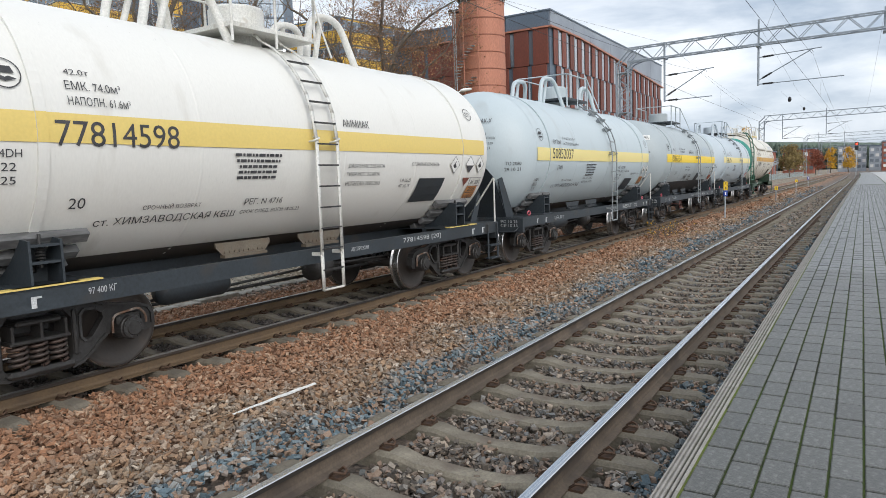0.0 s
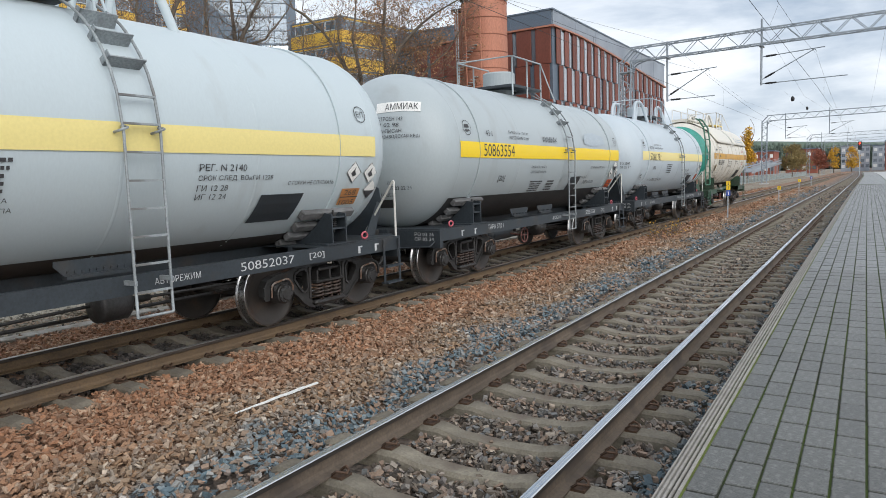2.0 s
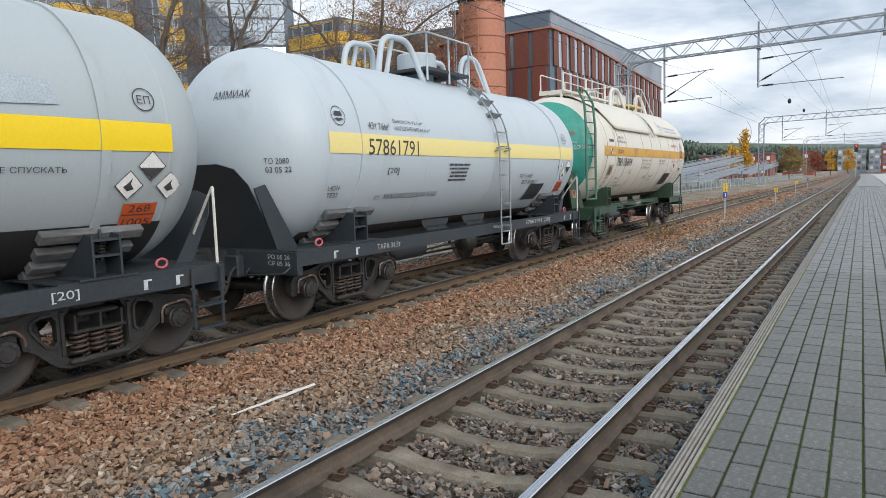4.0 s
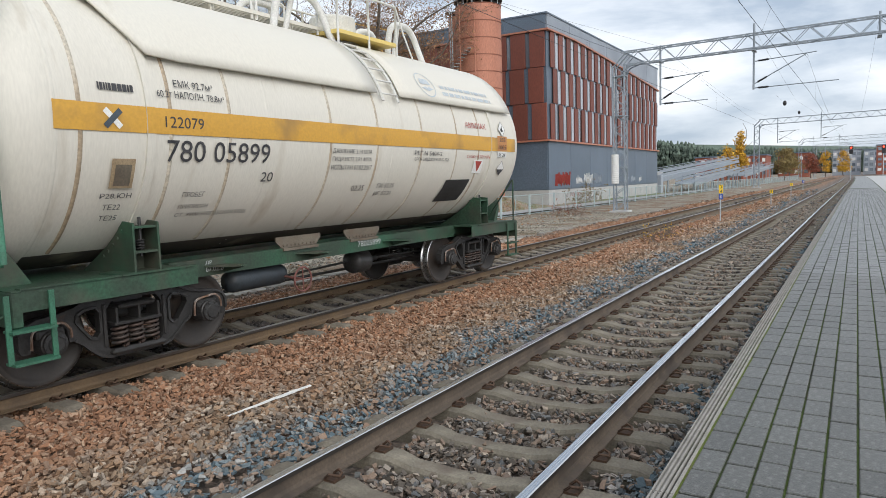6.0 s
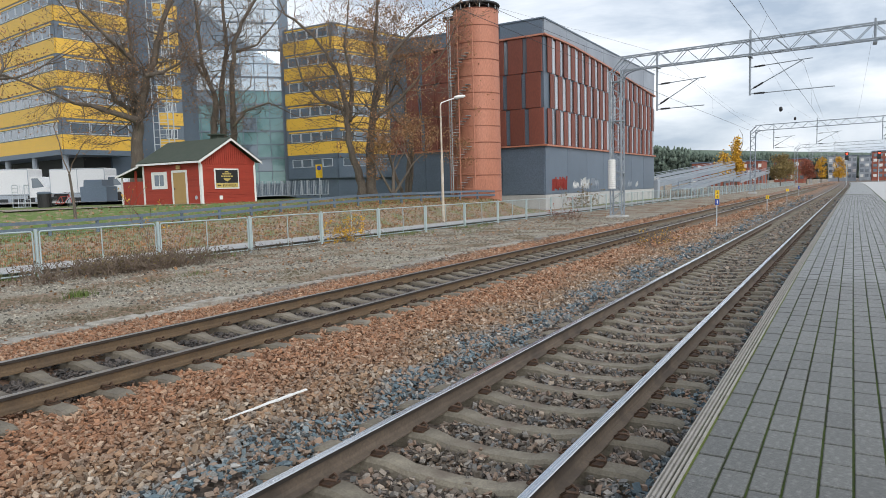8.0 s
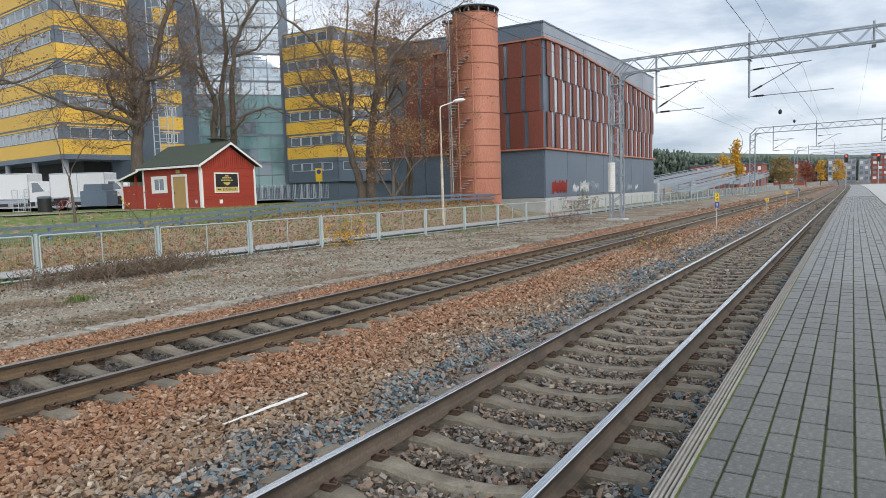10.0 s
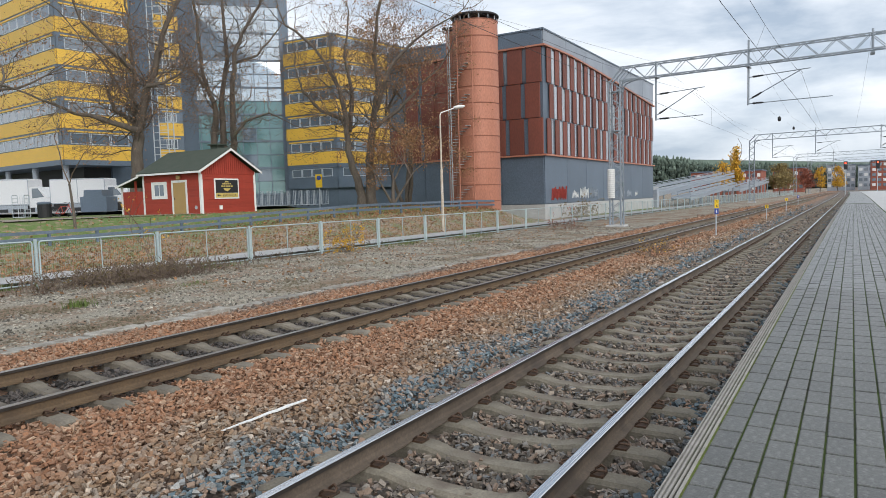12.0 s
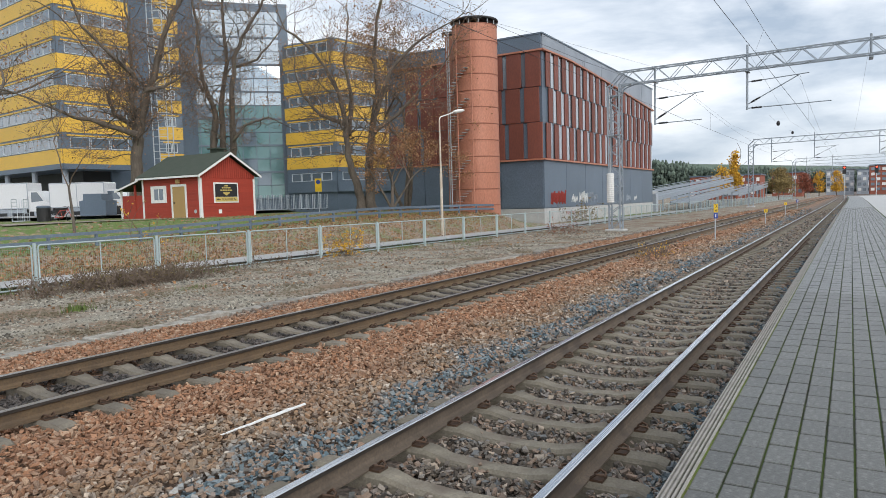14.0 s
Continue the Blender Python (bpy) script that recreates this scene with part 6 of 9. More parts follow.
# ---------- overhead line ----------
def lattice(bm, a, b, side, up, w, h, step, chord=0.06, web=0.035):
    """A square lattice girder from a to b: four chords and zigzag webs on all sides."""
    a, b = Vector(a), Vector(b)
    side, up = Vector(side).normalized() * w / 2, Vector(up).normalized() * h / 2
    k = max(2, round((b - a).length / step))
    corners = [s * side + u * up for s, u in ((-1, -1), (1, -1), (1, 1), (-1, 1))]
    for c in corners:
        beam(bm, a + c, b + c, chord)
    for i in range(4):
        c0, c1 = corners[i], corners[(i + 1) % 4]
        for j in range(k):
            p0, p1 = a + (b - a) * j / k, a + (b - a) * (j + 1) / k
            if (j + i // 2) % 2:
                c0, c1 = corners[(i + 1) % 4], corners[i]
            else:
                c0, c1 = corners[i], corners[(i + 1) % 4]
            beam(bm, p0 + c0, p1 + c1, web)
    return bm


def cantilever(gantry, x, y, top, foot, reach, wire_reach):
    """A hanging post with the two arms that hold the wires, insulators included."""
    bm = bmesh.new()
    tube(bm, [(x, y, top), (x, y, foot)], 0.06, 10)
    box(bm, x - 0.1, x + 0.1, y - 0.5, y + 0.5, 9.02, 9.08)
    part("drop_post", bm, M["steel"], gantry)
    if not reach:
        return
    bm = bmesh.new()
    za = foot + 1.6
    tube(bm, [(x, y, za), (x + reach + 0.5, y, za + 0.18)], 0.028, 8)
    tube(bm, [(x, y, foot + 0.3), (x + reach, y, za + 0.12)], 0.03, 8)
    tube(bm, [(x, y, foot + 0.08), (x + wire_reach, y, foot + 0.12)], 0.028, 8)
    tube(bm, [(x + reach, y, za + 0.14), (x + reach + 0.1, y, za - 0.05)], 0.015, 6)
    part("cantilever_arm", bm, M["steel"], gantry)
    for p0, p1 in (((x, za), (x + reach, za + 0.15)), ((x, foot + 0.3), (x + reach, za + 0.12)), ((x, foot + 0.08), (x + wire_reach, foot + 0.12))):
        a, b = Vector((p0[0], y, p0[1])), Vector((p1[0], y, p1[1]))
        d = (b - a).normalized()
        bm = bmesh.new()
        ribs = [(0.0, 0.22), (0.04, 0.22)]
        for i in range(10):
            ribs += [(0.04, 0.25 + 0.05 * i), (0.075, 0.262 + 0.05 * i), (0.05, 0.28 + 0.05 * i)]
        lathe(bm, ribs + [(0.04, 0.8), (0.0, 0.8)], 8, "z")
        bmesh.ops.transform(bm, matrix=Matrix.Translation(a) @ d.to_track_quat("Z", "Y").to_matrix().to_4x4(), verts=bm.verts[:])
        part("insulator", bm, M["black"], gantry)


def gantry(y, x0, x1, posts, z0, weight, height=9.45):
    ob = thing("catenary_gantry", None, "grey lattice portal mast carrying the overhead wires", "catenary mast", "catenary gantries")
    bm = bmesh.new()
    lattice(bm, (x0, y, z0 + 0.15), (x0, y, height - 0.35), (1, 0, 0), (0, 1, 0), 0.72, 0.62, 0.5, 0.085, 0.042)
    for z in (2.6, 5.9, 8.4):
        box(bm, x0 - 0.42, x0 + 0.42, y - 0.36, y + 0.36, z, z + 0.06)
    part("mast", bm, M["steel"], ob)
    bm = bmesh.new()
    box(bm, x0 - 0.6, x0 + 0.6, y - 0.55, y + 0.55, z0 - 0.3, z0 + 0.15, bevel=0.04)
    part("footing", bm, M["concrete"], ob)
    bm = bmesh.new()
    lattice(bm, (x0 + 0.3, y, height + 0.05), (x1, y, height + 0.38), (0, 1, 0), (0, 0, 1), 0.6, 0.82, 0.8, 0.075, 0.036)
    beam(bm, (x0 - 0.35, y - 0.3, height - 0.45), (x0 + 0.45, y - 0.3, height + 0.36), 0.07)
    beam(bm, (x0 - 0.35, y + 0.3, height - 0.45), (x0 + 0.45, y + 0.3, height + 0.36), 0.07)
    for s in (-0.3, 0.3):
        tube(bm, bent([(x0 + 0.36, y + s, height - 1.1), (x0 + 0.5, y + s, height - 0.55), (x0 + 1.2, y + s, height - 0.35)], 0.3, 5), 0.045, 6)
    part("girder", bm, M["steel"], ob)
    for x, top, foot, reach, wire_reach in posts:
        cantilever(ob, x, y, top, foot, reach, wire_reach)
    if weight:
        bm = bmesh.new()
        for i in range(15):
            lathe(bm, [(0.0, 1.6 + i * 0.125), (0.22, 1.6 + i * 0.125), (0.235, 1.62 + i * 0.125), (0.235, 1.69 + i * 0.125), (0.21, 1.71 + i * 0.125), (0.0, 1.715 + i * 0.125)], 14, "z", (x0 - 0.12, y - 0.75, 0))
        part("tension_weights", bm, M["white"], ob, "stack of round white tension weights")
        bm = bmesh.new()
        tube(bm, [(x0 - 0.12, y - 0.75, 1.5), (x0 - 0.12, y - 0.75, 8.6)], 0.015, 6)
        part("weight_cable", bm, M["galv"], ob)
        bm = bmesh.new()
        box(bm, x0 - 0.55, x0 - 0.42, y - 0.2, y + 0.1, 1.7, 2.9, bevel=0.02)
        part("switch_box", bm, M["lightclad"], ob)
    return ob


gantry(43.8, -13.1, 16.0, [(-10.55, 10.05, 6.4, 2.4, 2.8), (-5.23, 10.6, 6.85, 2.7, 4.3), (0.9, 10.35, 9.3, 0, 0)], -0.3, True)
gantry(116.0, -13.3, 16.0, [(-10.4, 10.4, 6.6, 2.4, 2.8), (-4.6, 10.8, 6.9, 2.7, 4.0), (3.6, 10.6, 7.2, 2.0, 2.5)], -0.2, False, 9.8)
gantry(207.0, -13.0, 16.0, [(-10.0, 11.4, 7.2, 2.4, 2.8), (-4.0, 11.4, 7.4, 2.7, 4.0)], -0.2, False, 10.4)
gantry(262.0, -12.0, 18.0, [(-9.0, 11.4, 7.2, 2.4, 2.8)], -0.2, False, 10.8)
gantry(330.0, -12.0, 20.0, [(-9.0, 12, 7.4, 2.4, 2.8)], -0.2, False, 11.2)


def wire(points, r, name="contact_wire", label="thin dark overhead wire"):
    bm = bmesh.new()
    tube(bm, points, r, 5)
    return tagged(part(name, bm, M["black"]), label, "overhead wire", "overhead wires")


# contact wire and messenger of each track, from support to support: (x, y, contact height, messenger height)
for supports in (((-8.75, -20, 6.45, 8.0), (-8.52, 43.8, 6.47, 8.06), (-8.0, 116, 6.7, 8.4), (-6.5, 207, 7.2, 8.8), (-5.0, 262, 7.3, 9.0)),
                 ((-3.4, -20, 6.55, 8.2), (-2.42, 43.8, 6.55, 8.25), (-2.0, 116, 6.9, 8.5), (-0.6, 207, 7.3, 8.9), (1.2, 262, 7.4, 9.0))):
    low, high = [], []
    for (xa, ya, ca, ma), (xb, yb, cb, mb) in zip(supports, supports[1:]):
        for i in range(10):
            t = i / 10
            low.append((xa + (xb - xa) * t, ya + (yb - ya) * t, ca + (cb - ca) * t))
            high.append((xa * (0.75 if xa == -3.4 else 1) * (1 - t) + xb * t, ya + (yb - ya) * t, ma + (mb - ma) * t - 1.2 * 4 * t * (1 - t)))
    wire(low, 0.008)
    wire(high, 0.006, "messenger_wire")
    for i in range(3, len(low), 4):
        wire([low[i], high[i]], 0.0035, "wire_dropper", "thin dropper between two overhead wires")
for x, y, z in ((-4.91, 60, 7.39), (-5.85, 90, 8.91)):
    bm = bmesh.new()
    lathe(bm, [(0.0, -0.2), (0.1, -0.16), (0.14, 0.0), (0.1, 0.14), (0.03, 0.2), (0.0, 0.2)], 12, "z", (x, y, z))
    tube(bm, [(x, y, z), (x - 1.2, y + 6, z + 1.3)], 0.006, 4)
    tagged(part("wire_weight", bm, M["black"]), "small black weight hanging on a thin wire", "wire weight", "wire weights")
wire([(-5.2, 43.8, 10.2), (-5.5, 80, 9.4), (-4.8, 116, 10.3)], 0.0055, "feeder_wire")
wire([(-10.6, 43.8, 10.0), (-17.5, 30, 11.6), (-24, 17, 14.5)], 0.0055, "feeder_wire")
wire([(-10.6, 43.8, 10.0), (-11, 80, 9.3), (-10.6, 116, 10.1)], 0.0055, "feeder_wire")
wire([(0.9, 43.8, 10.3), (0.6, 80, 9.6), (0.4, 116, 10.4)], 0.0055, "feeder_wire")

M["walk"] = material("walk_gravel", (0.3, 0.26, 0.22), 0.95, 0, (0.24, 0.2, 0.16), 1.5, 0.6, 50, 0.4)
# ---------- fence along the railway, and the path behind it ----------
FENCE_PAINT = M["fence"]


def fence_panel(m, length, label):
    ob = thing("fence_panel", m, label, "fence", "railway fence panels")
    bm = bmesh.new()
    tube(bm, [(0, 0, -0.15), (0, 0, 1.36)], 0.05, 8)
    post = part("fence_post", bm, FENCE_PAINT, ob)
    bm = bmesh.new()
    tube(bm, bent([(0, 0.09, 0.1), (0, 0.09, 1.3), (0, length - 0.09, 1.3), (0, length - 0.09, 0.1), (0, 0.09, 0.1)], 0.08), 0.024, 6)
    part("panel_frame", bm, FENCE_PAINT, ob, smooth=True)
    bm = bmesh.new()
    tube(bm, [(0, length / 2, 0.1), (0, length / 2, 1.3)], 0.02, 6)
    part("panel_brace", bm, FENCE_PAINT, ob)
    bm = bmesh.new()
    for i in range(int(length / 0.06)):
        box(bm, -0.0012, 0.0012, 0.12 + i * 0.06 - 0.0009, 0.12 + i * 0.06 + 0.0009, 0.1, 1.3)
    for i in range(6):
        box(bm, -0.0016, 0.0016, 0.1, length - 0.1, 0.2 + i * 0.2 - 0.0012, 0.2 + i * 0.2 + 0.0012)
    tagged(part("wire_mesh", bm, FENCE_PAINT, ob), kind="stuff")
    return ob


panel = fence_panel(pose(fence_line(-1), -1, -0.25, 0, 0, 0), 3.75, "grey-green steel mesh fence panel beside the gravel")
for i in range(1, 66):
    y = -1 + 3.75 * i
    copy_thing(panel, pose(fence_line(y), y, -0.25, 0, 0, -math.degrees(math.atan((fence_line(y + 3.75) - fence_line(y)) / 3.75))))


def ribbon(name, left, right, ys, lift, mat, label, category="path"):
    verts, faces = [], []
    for y in ys:
        a, b = left(y), right(y)
        for t in (0, 0.33, 0.67, 1):
            x = a + (b - a) * t
            verts.append((x, y, ground_height(x, y) + lift))
    for j in range(len(ys) - 1):
        for i in range(3):
            faces.append((j * 4 + i, j * 4 + i + 1, j * 4 + i + 5, j * 4 + i + 4))
    ob = blob(name, verts, faces, mat, True)
    return tagged(ob, label, category, kind="structure")


ribbon("foot_path", lambda y: fence_line(y) - 2.7, lambda y: fence_line(y) - 0.7, list(range(-10, 130, 2)), 0.16, M["path"], "grey asphalt foot path behind the fence")
ribbon("gravel_walk", lambda y: -36.2 + 0.28 * (y - 20), lambda y: -34.2 + 0.2 * (y - 20), list(range(17, 29, 1)), 0.06, M["walk"], "pale gravel walk across the lawn")


def bank_rail():
    """Low dark timber rail along the top of the bank."""
    pts = BANK_RAIL
    ob = thing("timber_rail_fence", None, "low slate-grey two-rail timber fence along the bank", "fence")
    for (xa, ya), (xb, yb) in zip(pts, pts[1:]):
        k = 4
        za, zb = ground_height(xa, ya), ground_height(xb, yb)
        for i in range(k):
            t = i / k
            x, y = xa + (xb - xa) * t, ya + (yb - ya) * t
            z = ground_height(x, y)
            bm = bmesh.new()
            box(bm, x - 0.06, x + 0.06, y - 0.06, y + 0.06, z - 0.2, z + 0.62, bevel=0.01)
            part("rail_post", bm, M["darkclad"], ob)
        for h in (0.32, 0.6):
            bm = bmesh.new()
            k2 = 4
            for i in range(k2):
                t0, t1 = i / k2, (i + 1) / k2
                p0 = (xa + (xb - xa) * t0 + 0.07, ya + (yb - ya) * t0, ground_height(xa + (xb - xa) * t0, ya + (yb - ya) * t0) + h)
                p1 = (xa + (xb - xa) * t1 + 0.07, ya + (yb - ya) * t1, ground_height(xa + (xb - xa) * t1, ya + (yb - ya) * t1) + h)
                beam(bm, p0, p1, 0.035, 0.14)
            part("rail", bm, M["darkclad"], ob)


bank_rail()

# ---------- the red timber kiosk ----------
M["red_board"] = material("falu_red_board", (0.36, 0.045, 0.025), 0.75, 0, (0.3, 0.04, 0.022), 3, 0.4, 40, 0.2, spread=0.1, stretch=(1, 1, 3))
M["felt"] = material("roof_felt_green", (0.045, 0.062, 0.045), 0.9, 0, (0.06, 0.07, 0.055), 2, 0.5, 60, 0.3)
M["door_ochre"] = material("door_ochre", (0.42, 0.27, 0.1), 0.6, 0, (0.36, 0.23, 0.09), 3, 0.3)
M["sign_gold"] = material("sign_gold", (0.62, 0.47, 0.14), 0.5)


def kiosk():
    """Local x runs along the wall with the door (away from the gable), y along the gable."""
    ob = thing("red_kiosk", pose(-34.5, 28.3, 1.33), "red timber cafe kiosk with white trim and green felt roof", "kiosk")
    L, W, H, peak = 5.55, 4.45, 2.72, 1.32
    core = bmesh.new()
    box(core, -L, 0, 0, W, -0.3, H)
    part("walls", core, M["red_board"], ob)
    # weatherboards: the door side (facing -y) and the gable (facing +x)
    for i in range(15):
        z = 0.02 + i * 0.18
        bm = bmesh.new()
        box(bm, -L, 0, -0.02, -0.002, z, z + 0.172, bevel=0.005)
        part("board", bm, M["red_board"], ob)
        bm = bmesh.new()
        box(bm, 0.002, 0.02, 0, W, z, z + 0.172, bevel=0.005)
        part("board", bm, M["red_board"], ob)
    bm = bmesh.new()
    plate(bm, [(0, H), (W, H), (W / 2, H + peak)], "x", -0.05, 0.012)
    part("gable", bm, M["red_board"], ob)
    k = 26
    for i in range(k):
        y = W * (i + 0.5) / k
        top = H + peak * (1 - abs(y - W / 2) / (W / 2)) - 0.05
        bm = bmesh.new()
        plate(bm, [(y - 0.065, H - 0.16), (y, H - 0.24), (y + 0.065, H - 0.16), (y + 0.065, max(top, H)), (y - 0.065, max(top, H))], "x", 0.02, 0.045)
        part("gable_board", bm, M["red_board"], ob)
    # roof
    for s in (-1, 1):
        bm = bmesh.new()
        y0, z0 = (-0.35, H - 0.06) if s < 0 else (W + 0.35, H - 0.06)
        plate(bm, [(y0, z0), (W / 2, H + peak + 0.12), (W / 2, H + peak + 0.2), (y0, z0 + 0.09)], "x", -L - 0.3, 0.35)
        part("roof_slope", bm, M["felt"], ob)
        bm = bmesh.new()
        plate(bm, [(y0, z0 - 0.1), (W / 2, H + peak + 0.0), (W / 2, H + peak + 0.14), (y0, z0 + 0.05)], "x", 0.352, 0.385)
        part("barge_board", bm, M["white"], ob)
    bm = bmesh.new()
    box(bm, -L - 0.3, 0.35, -0.37, -0.34, H - 0.14, H - 0.02)
    part("eave_board", bm, M["white"], ob)
    for x, y in ((0.0, 0.0), (0.0, W), (-L, 0.0)):
        bm = bmesh.new()
        box(bm, x - 0.13, x + 0.035, y - 0.035 if y == 0 else y - 0.13, y + 0.13 if y == 0 else y + 0.035, -0.05, H)
        part("corner_board", bm, M["white"], ob)
    # door and window in the long side
    bm = bmesh.new()
    plate(bm, [(-2.75, 0.0), (-2.75, 2.2), (-1.25, 2.2), (-1.25, 0.0), (-1.4, 0.0), (-1.4, 2.05), (-2.6, 2.05), (-2.6, 0.0)], "y", -0.05, 0.0)
    part("door_trim", bm, M["white"], ob)
    bm = bmesh.new()
    box(bm, -2.6, -1.4, -0.035, -0.021, 0.0, 2.05)
    door = part("door", bm, M["door_ochre"], ob, "ochre plank door")
    bm = bmesh.new()
    box(bm, -2.5, -2.44, -0.08, -0.035, 0.98, 1.08)
    part("door_handle", bm, M["black"], door)
    bm = bmesh.new()
    plate(bm, [(-4.75, 1.05), (-3.2, 1.05), (-3.2, 2.15), (-4.75, 2.15)], "y", -0.06, 0.0, ([(-4.45, 1.25), (-3.5, 1.25), (-3.5, 1.95), (-4.45, 1.95)],))
    part("window_trim", bm, M["white"], ob)
    bm = bmesh.new()
    box(bm, -4.45, -3.5, -0.03, -0.021, 1.25, 1.95)
    pane = part("window_pane", bm, M["glass"], ob)
    bm = bmesh.new()
    box(bm, -4.0, -3.95, -0.045, -0.03, 1.25, 1.95)
    part("glazing_bar", bm, M["white"], pane)
    bm = bmesh.new()
    box(bm, -2.15, -1.8, -0.16, -0.02, 2.24, 2.5, bevel=0.03)
    part("wall_lamp", bm, M["door_ochre"], ob)
    # sign on the gable
    bm = bmesh.new()
    box(bm, 0.021, 0.06, 1.0, 3.0, 0.95, 2.25, bevel=0.01)
    sign = part("sign_board", bm, M["white"], ob, "framed black and gold cafe sign")
    bm = bmesh.new()
    box(bm, 0.061, 0.066, 1.1, 2.9, 1.33, 2.16)
    part("sign_panel", bm, M["black"], sign)
    bm = bmesh.new()
    box(bm, 0.061, 0.066, 1.1, 2.9, 1.03, 1.32)
    part("sign_panel", bm, M["sign_gold"], sign)
    bm = bmesh.new()
    plate(bm, [(1.75, 1.55), (2.0, 1.42), (2.25, 1.55), (2.3, 1.62), (1.7, 1.62)], "x", 0.067, 0.07)
    plate(bm, [(1.8, 2.0), (2.2, 2.0), (2.1, 2.08), (1.9, 2.08)], "x", 0.067, 0.07)
    for z, w in ((1.87, 0.36), (1.72, 0.48)):
        for i in range(5):
            box(bm, 0.067, 0.07, 2.0 - w + i * w * 0.41, 2.0 - w + i * w * 0.41 + w * 0.33, z, z + 0.08)
    part("sign_emblem", bm, M["sign_gold"], sign)
    me = text_mesh("KAHVILA", 1.1, 0.17)
    for v in me.vertices:
        v.co = (0.068, 1.65 + v.co.x, 1.09 + v.co.y)
    put("lettering", me, M["black"], sign)
    bm = bmesh.new()
    plate(bm, [(1.2, 1.17), (1.33, 1.1), (1.33, 1.15), (1.5, 1.15), (1.5, 1.2), (1.33, 1.2), (1.33, 1.25)], "x", 0.067, 0.07)
    part("arrow", bm, M["black"], sign)
    bm = bmesh.new()
    box(bm, 0.021, 0.035, 1.35, 1.6, 0.28, 0.53)
    part("vent_grille", bm, M["white"], ob)
    bm = bmesh.new()
    lathe(bm, [(0.0, -0.03), (0.12, -0.03), (0.13, 0.0)], 14, "y", (-0.5, 0, 0.45))
    part("vent_cap", bm, M["galv"], ob)
    bm = bmesh.new()
    box(bm, -1.6, -1.0, 2.3, 2.9, H + 1.0, H + 1.75)
    box(bm, -1.75, -0.85, 2.15, 3.05, H + 1.75, H + 1.83)
    part("roof_vent", bm, M["felt"], ob)
    bm = bmesh.new()
    box(bm, -L, 0.03, -0.03, W + 0.03, -0.3, 0.0)
    part("plinth", bm, M["concrete"], ob)
    # lean-to at the back, with its board screen
    bm = bmesh.new()
    plate(bm, [(-L - 2.7, 1.9), (-L + 0.05, 2.62), (-L + 0.05, 2.7), (-L - 2.7, 1.98)], "y", -0.3, W)
    part("lean_to_roof", bm, M["felt"], ob)
    bm = bmesh.new()
    plate(bm, [(-L - 2.7, 1.84), (-L - 0.13, 2.5), (-L - 0.13, 2.62), (-L - 2.7, 1.96)], "y", -0.34, -0.302)
    part("lean_to_board", bm, M["white"], ob)
    for i in range(12):
        bm = bmesh.new()
        box(bm, -L - 2.4 + i * 0.19, -L - 2.4 + i * 0.19 + 0.182, 0.05, 0.08, -0.1, 1.6)
        part("screen_board", bm, M["red_board"], ob)
    for x in (-L - 2.5, -L - 1.0):
        bm = bmesh.new()
        box(bm, x - 0.06, x + 0.06, 0.0, 0.12, -0.2, 2.0 if x < -L - 2 else 2.3)
        part("lean_to_post", bm, M["white"] if x < -L - 2 else M["red_board"], ob)


kiosk()


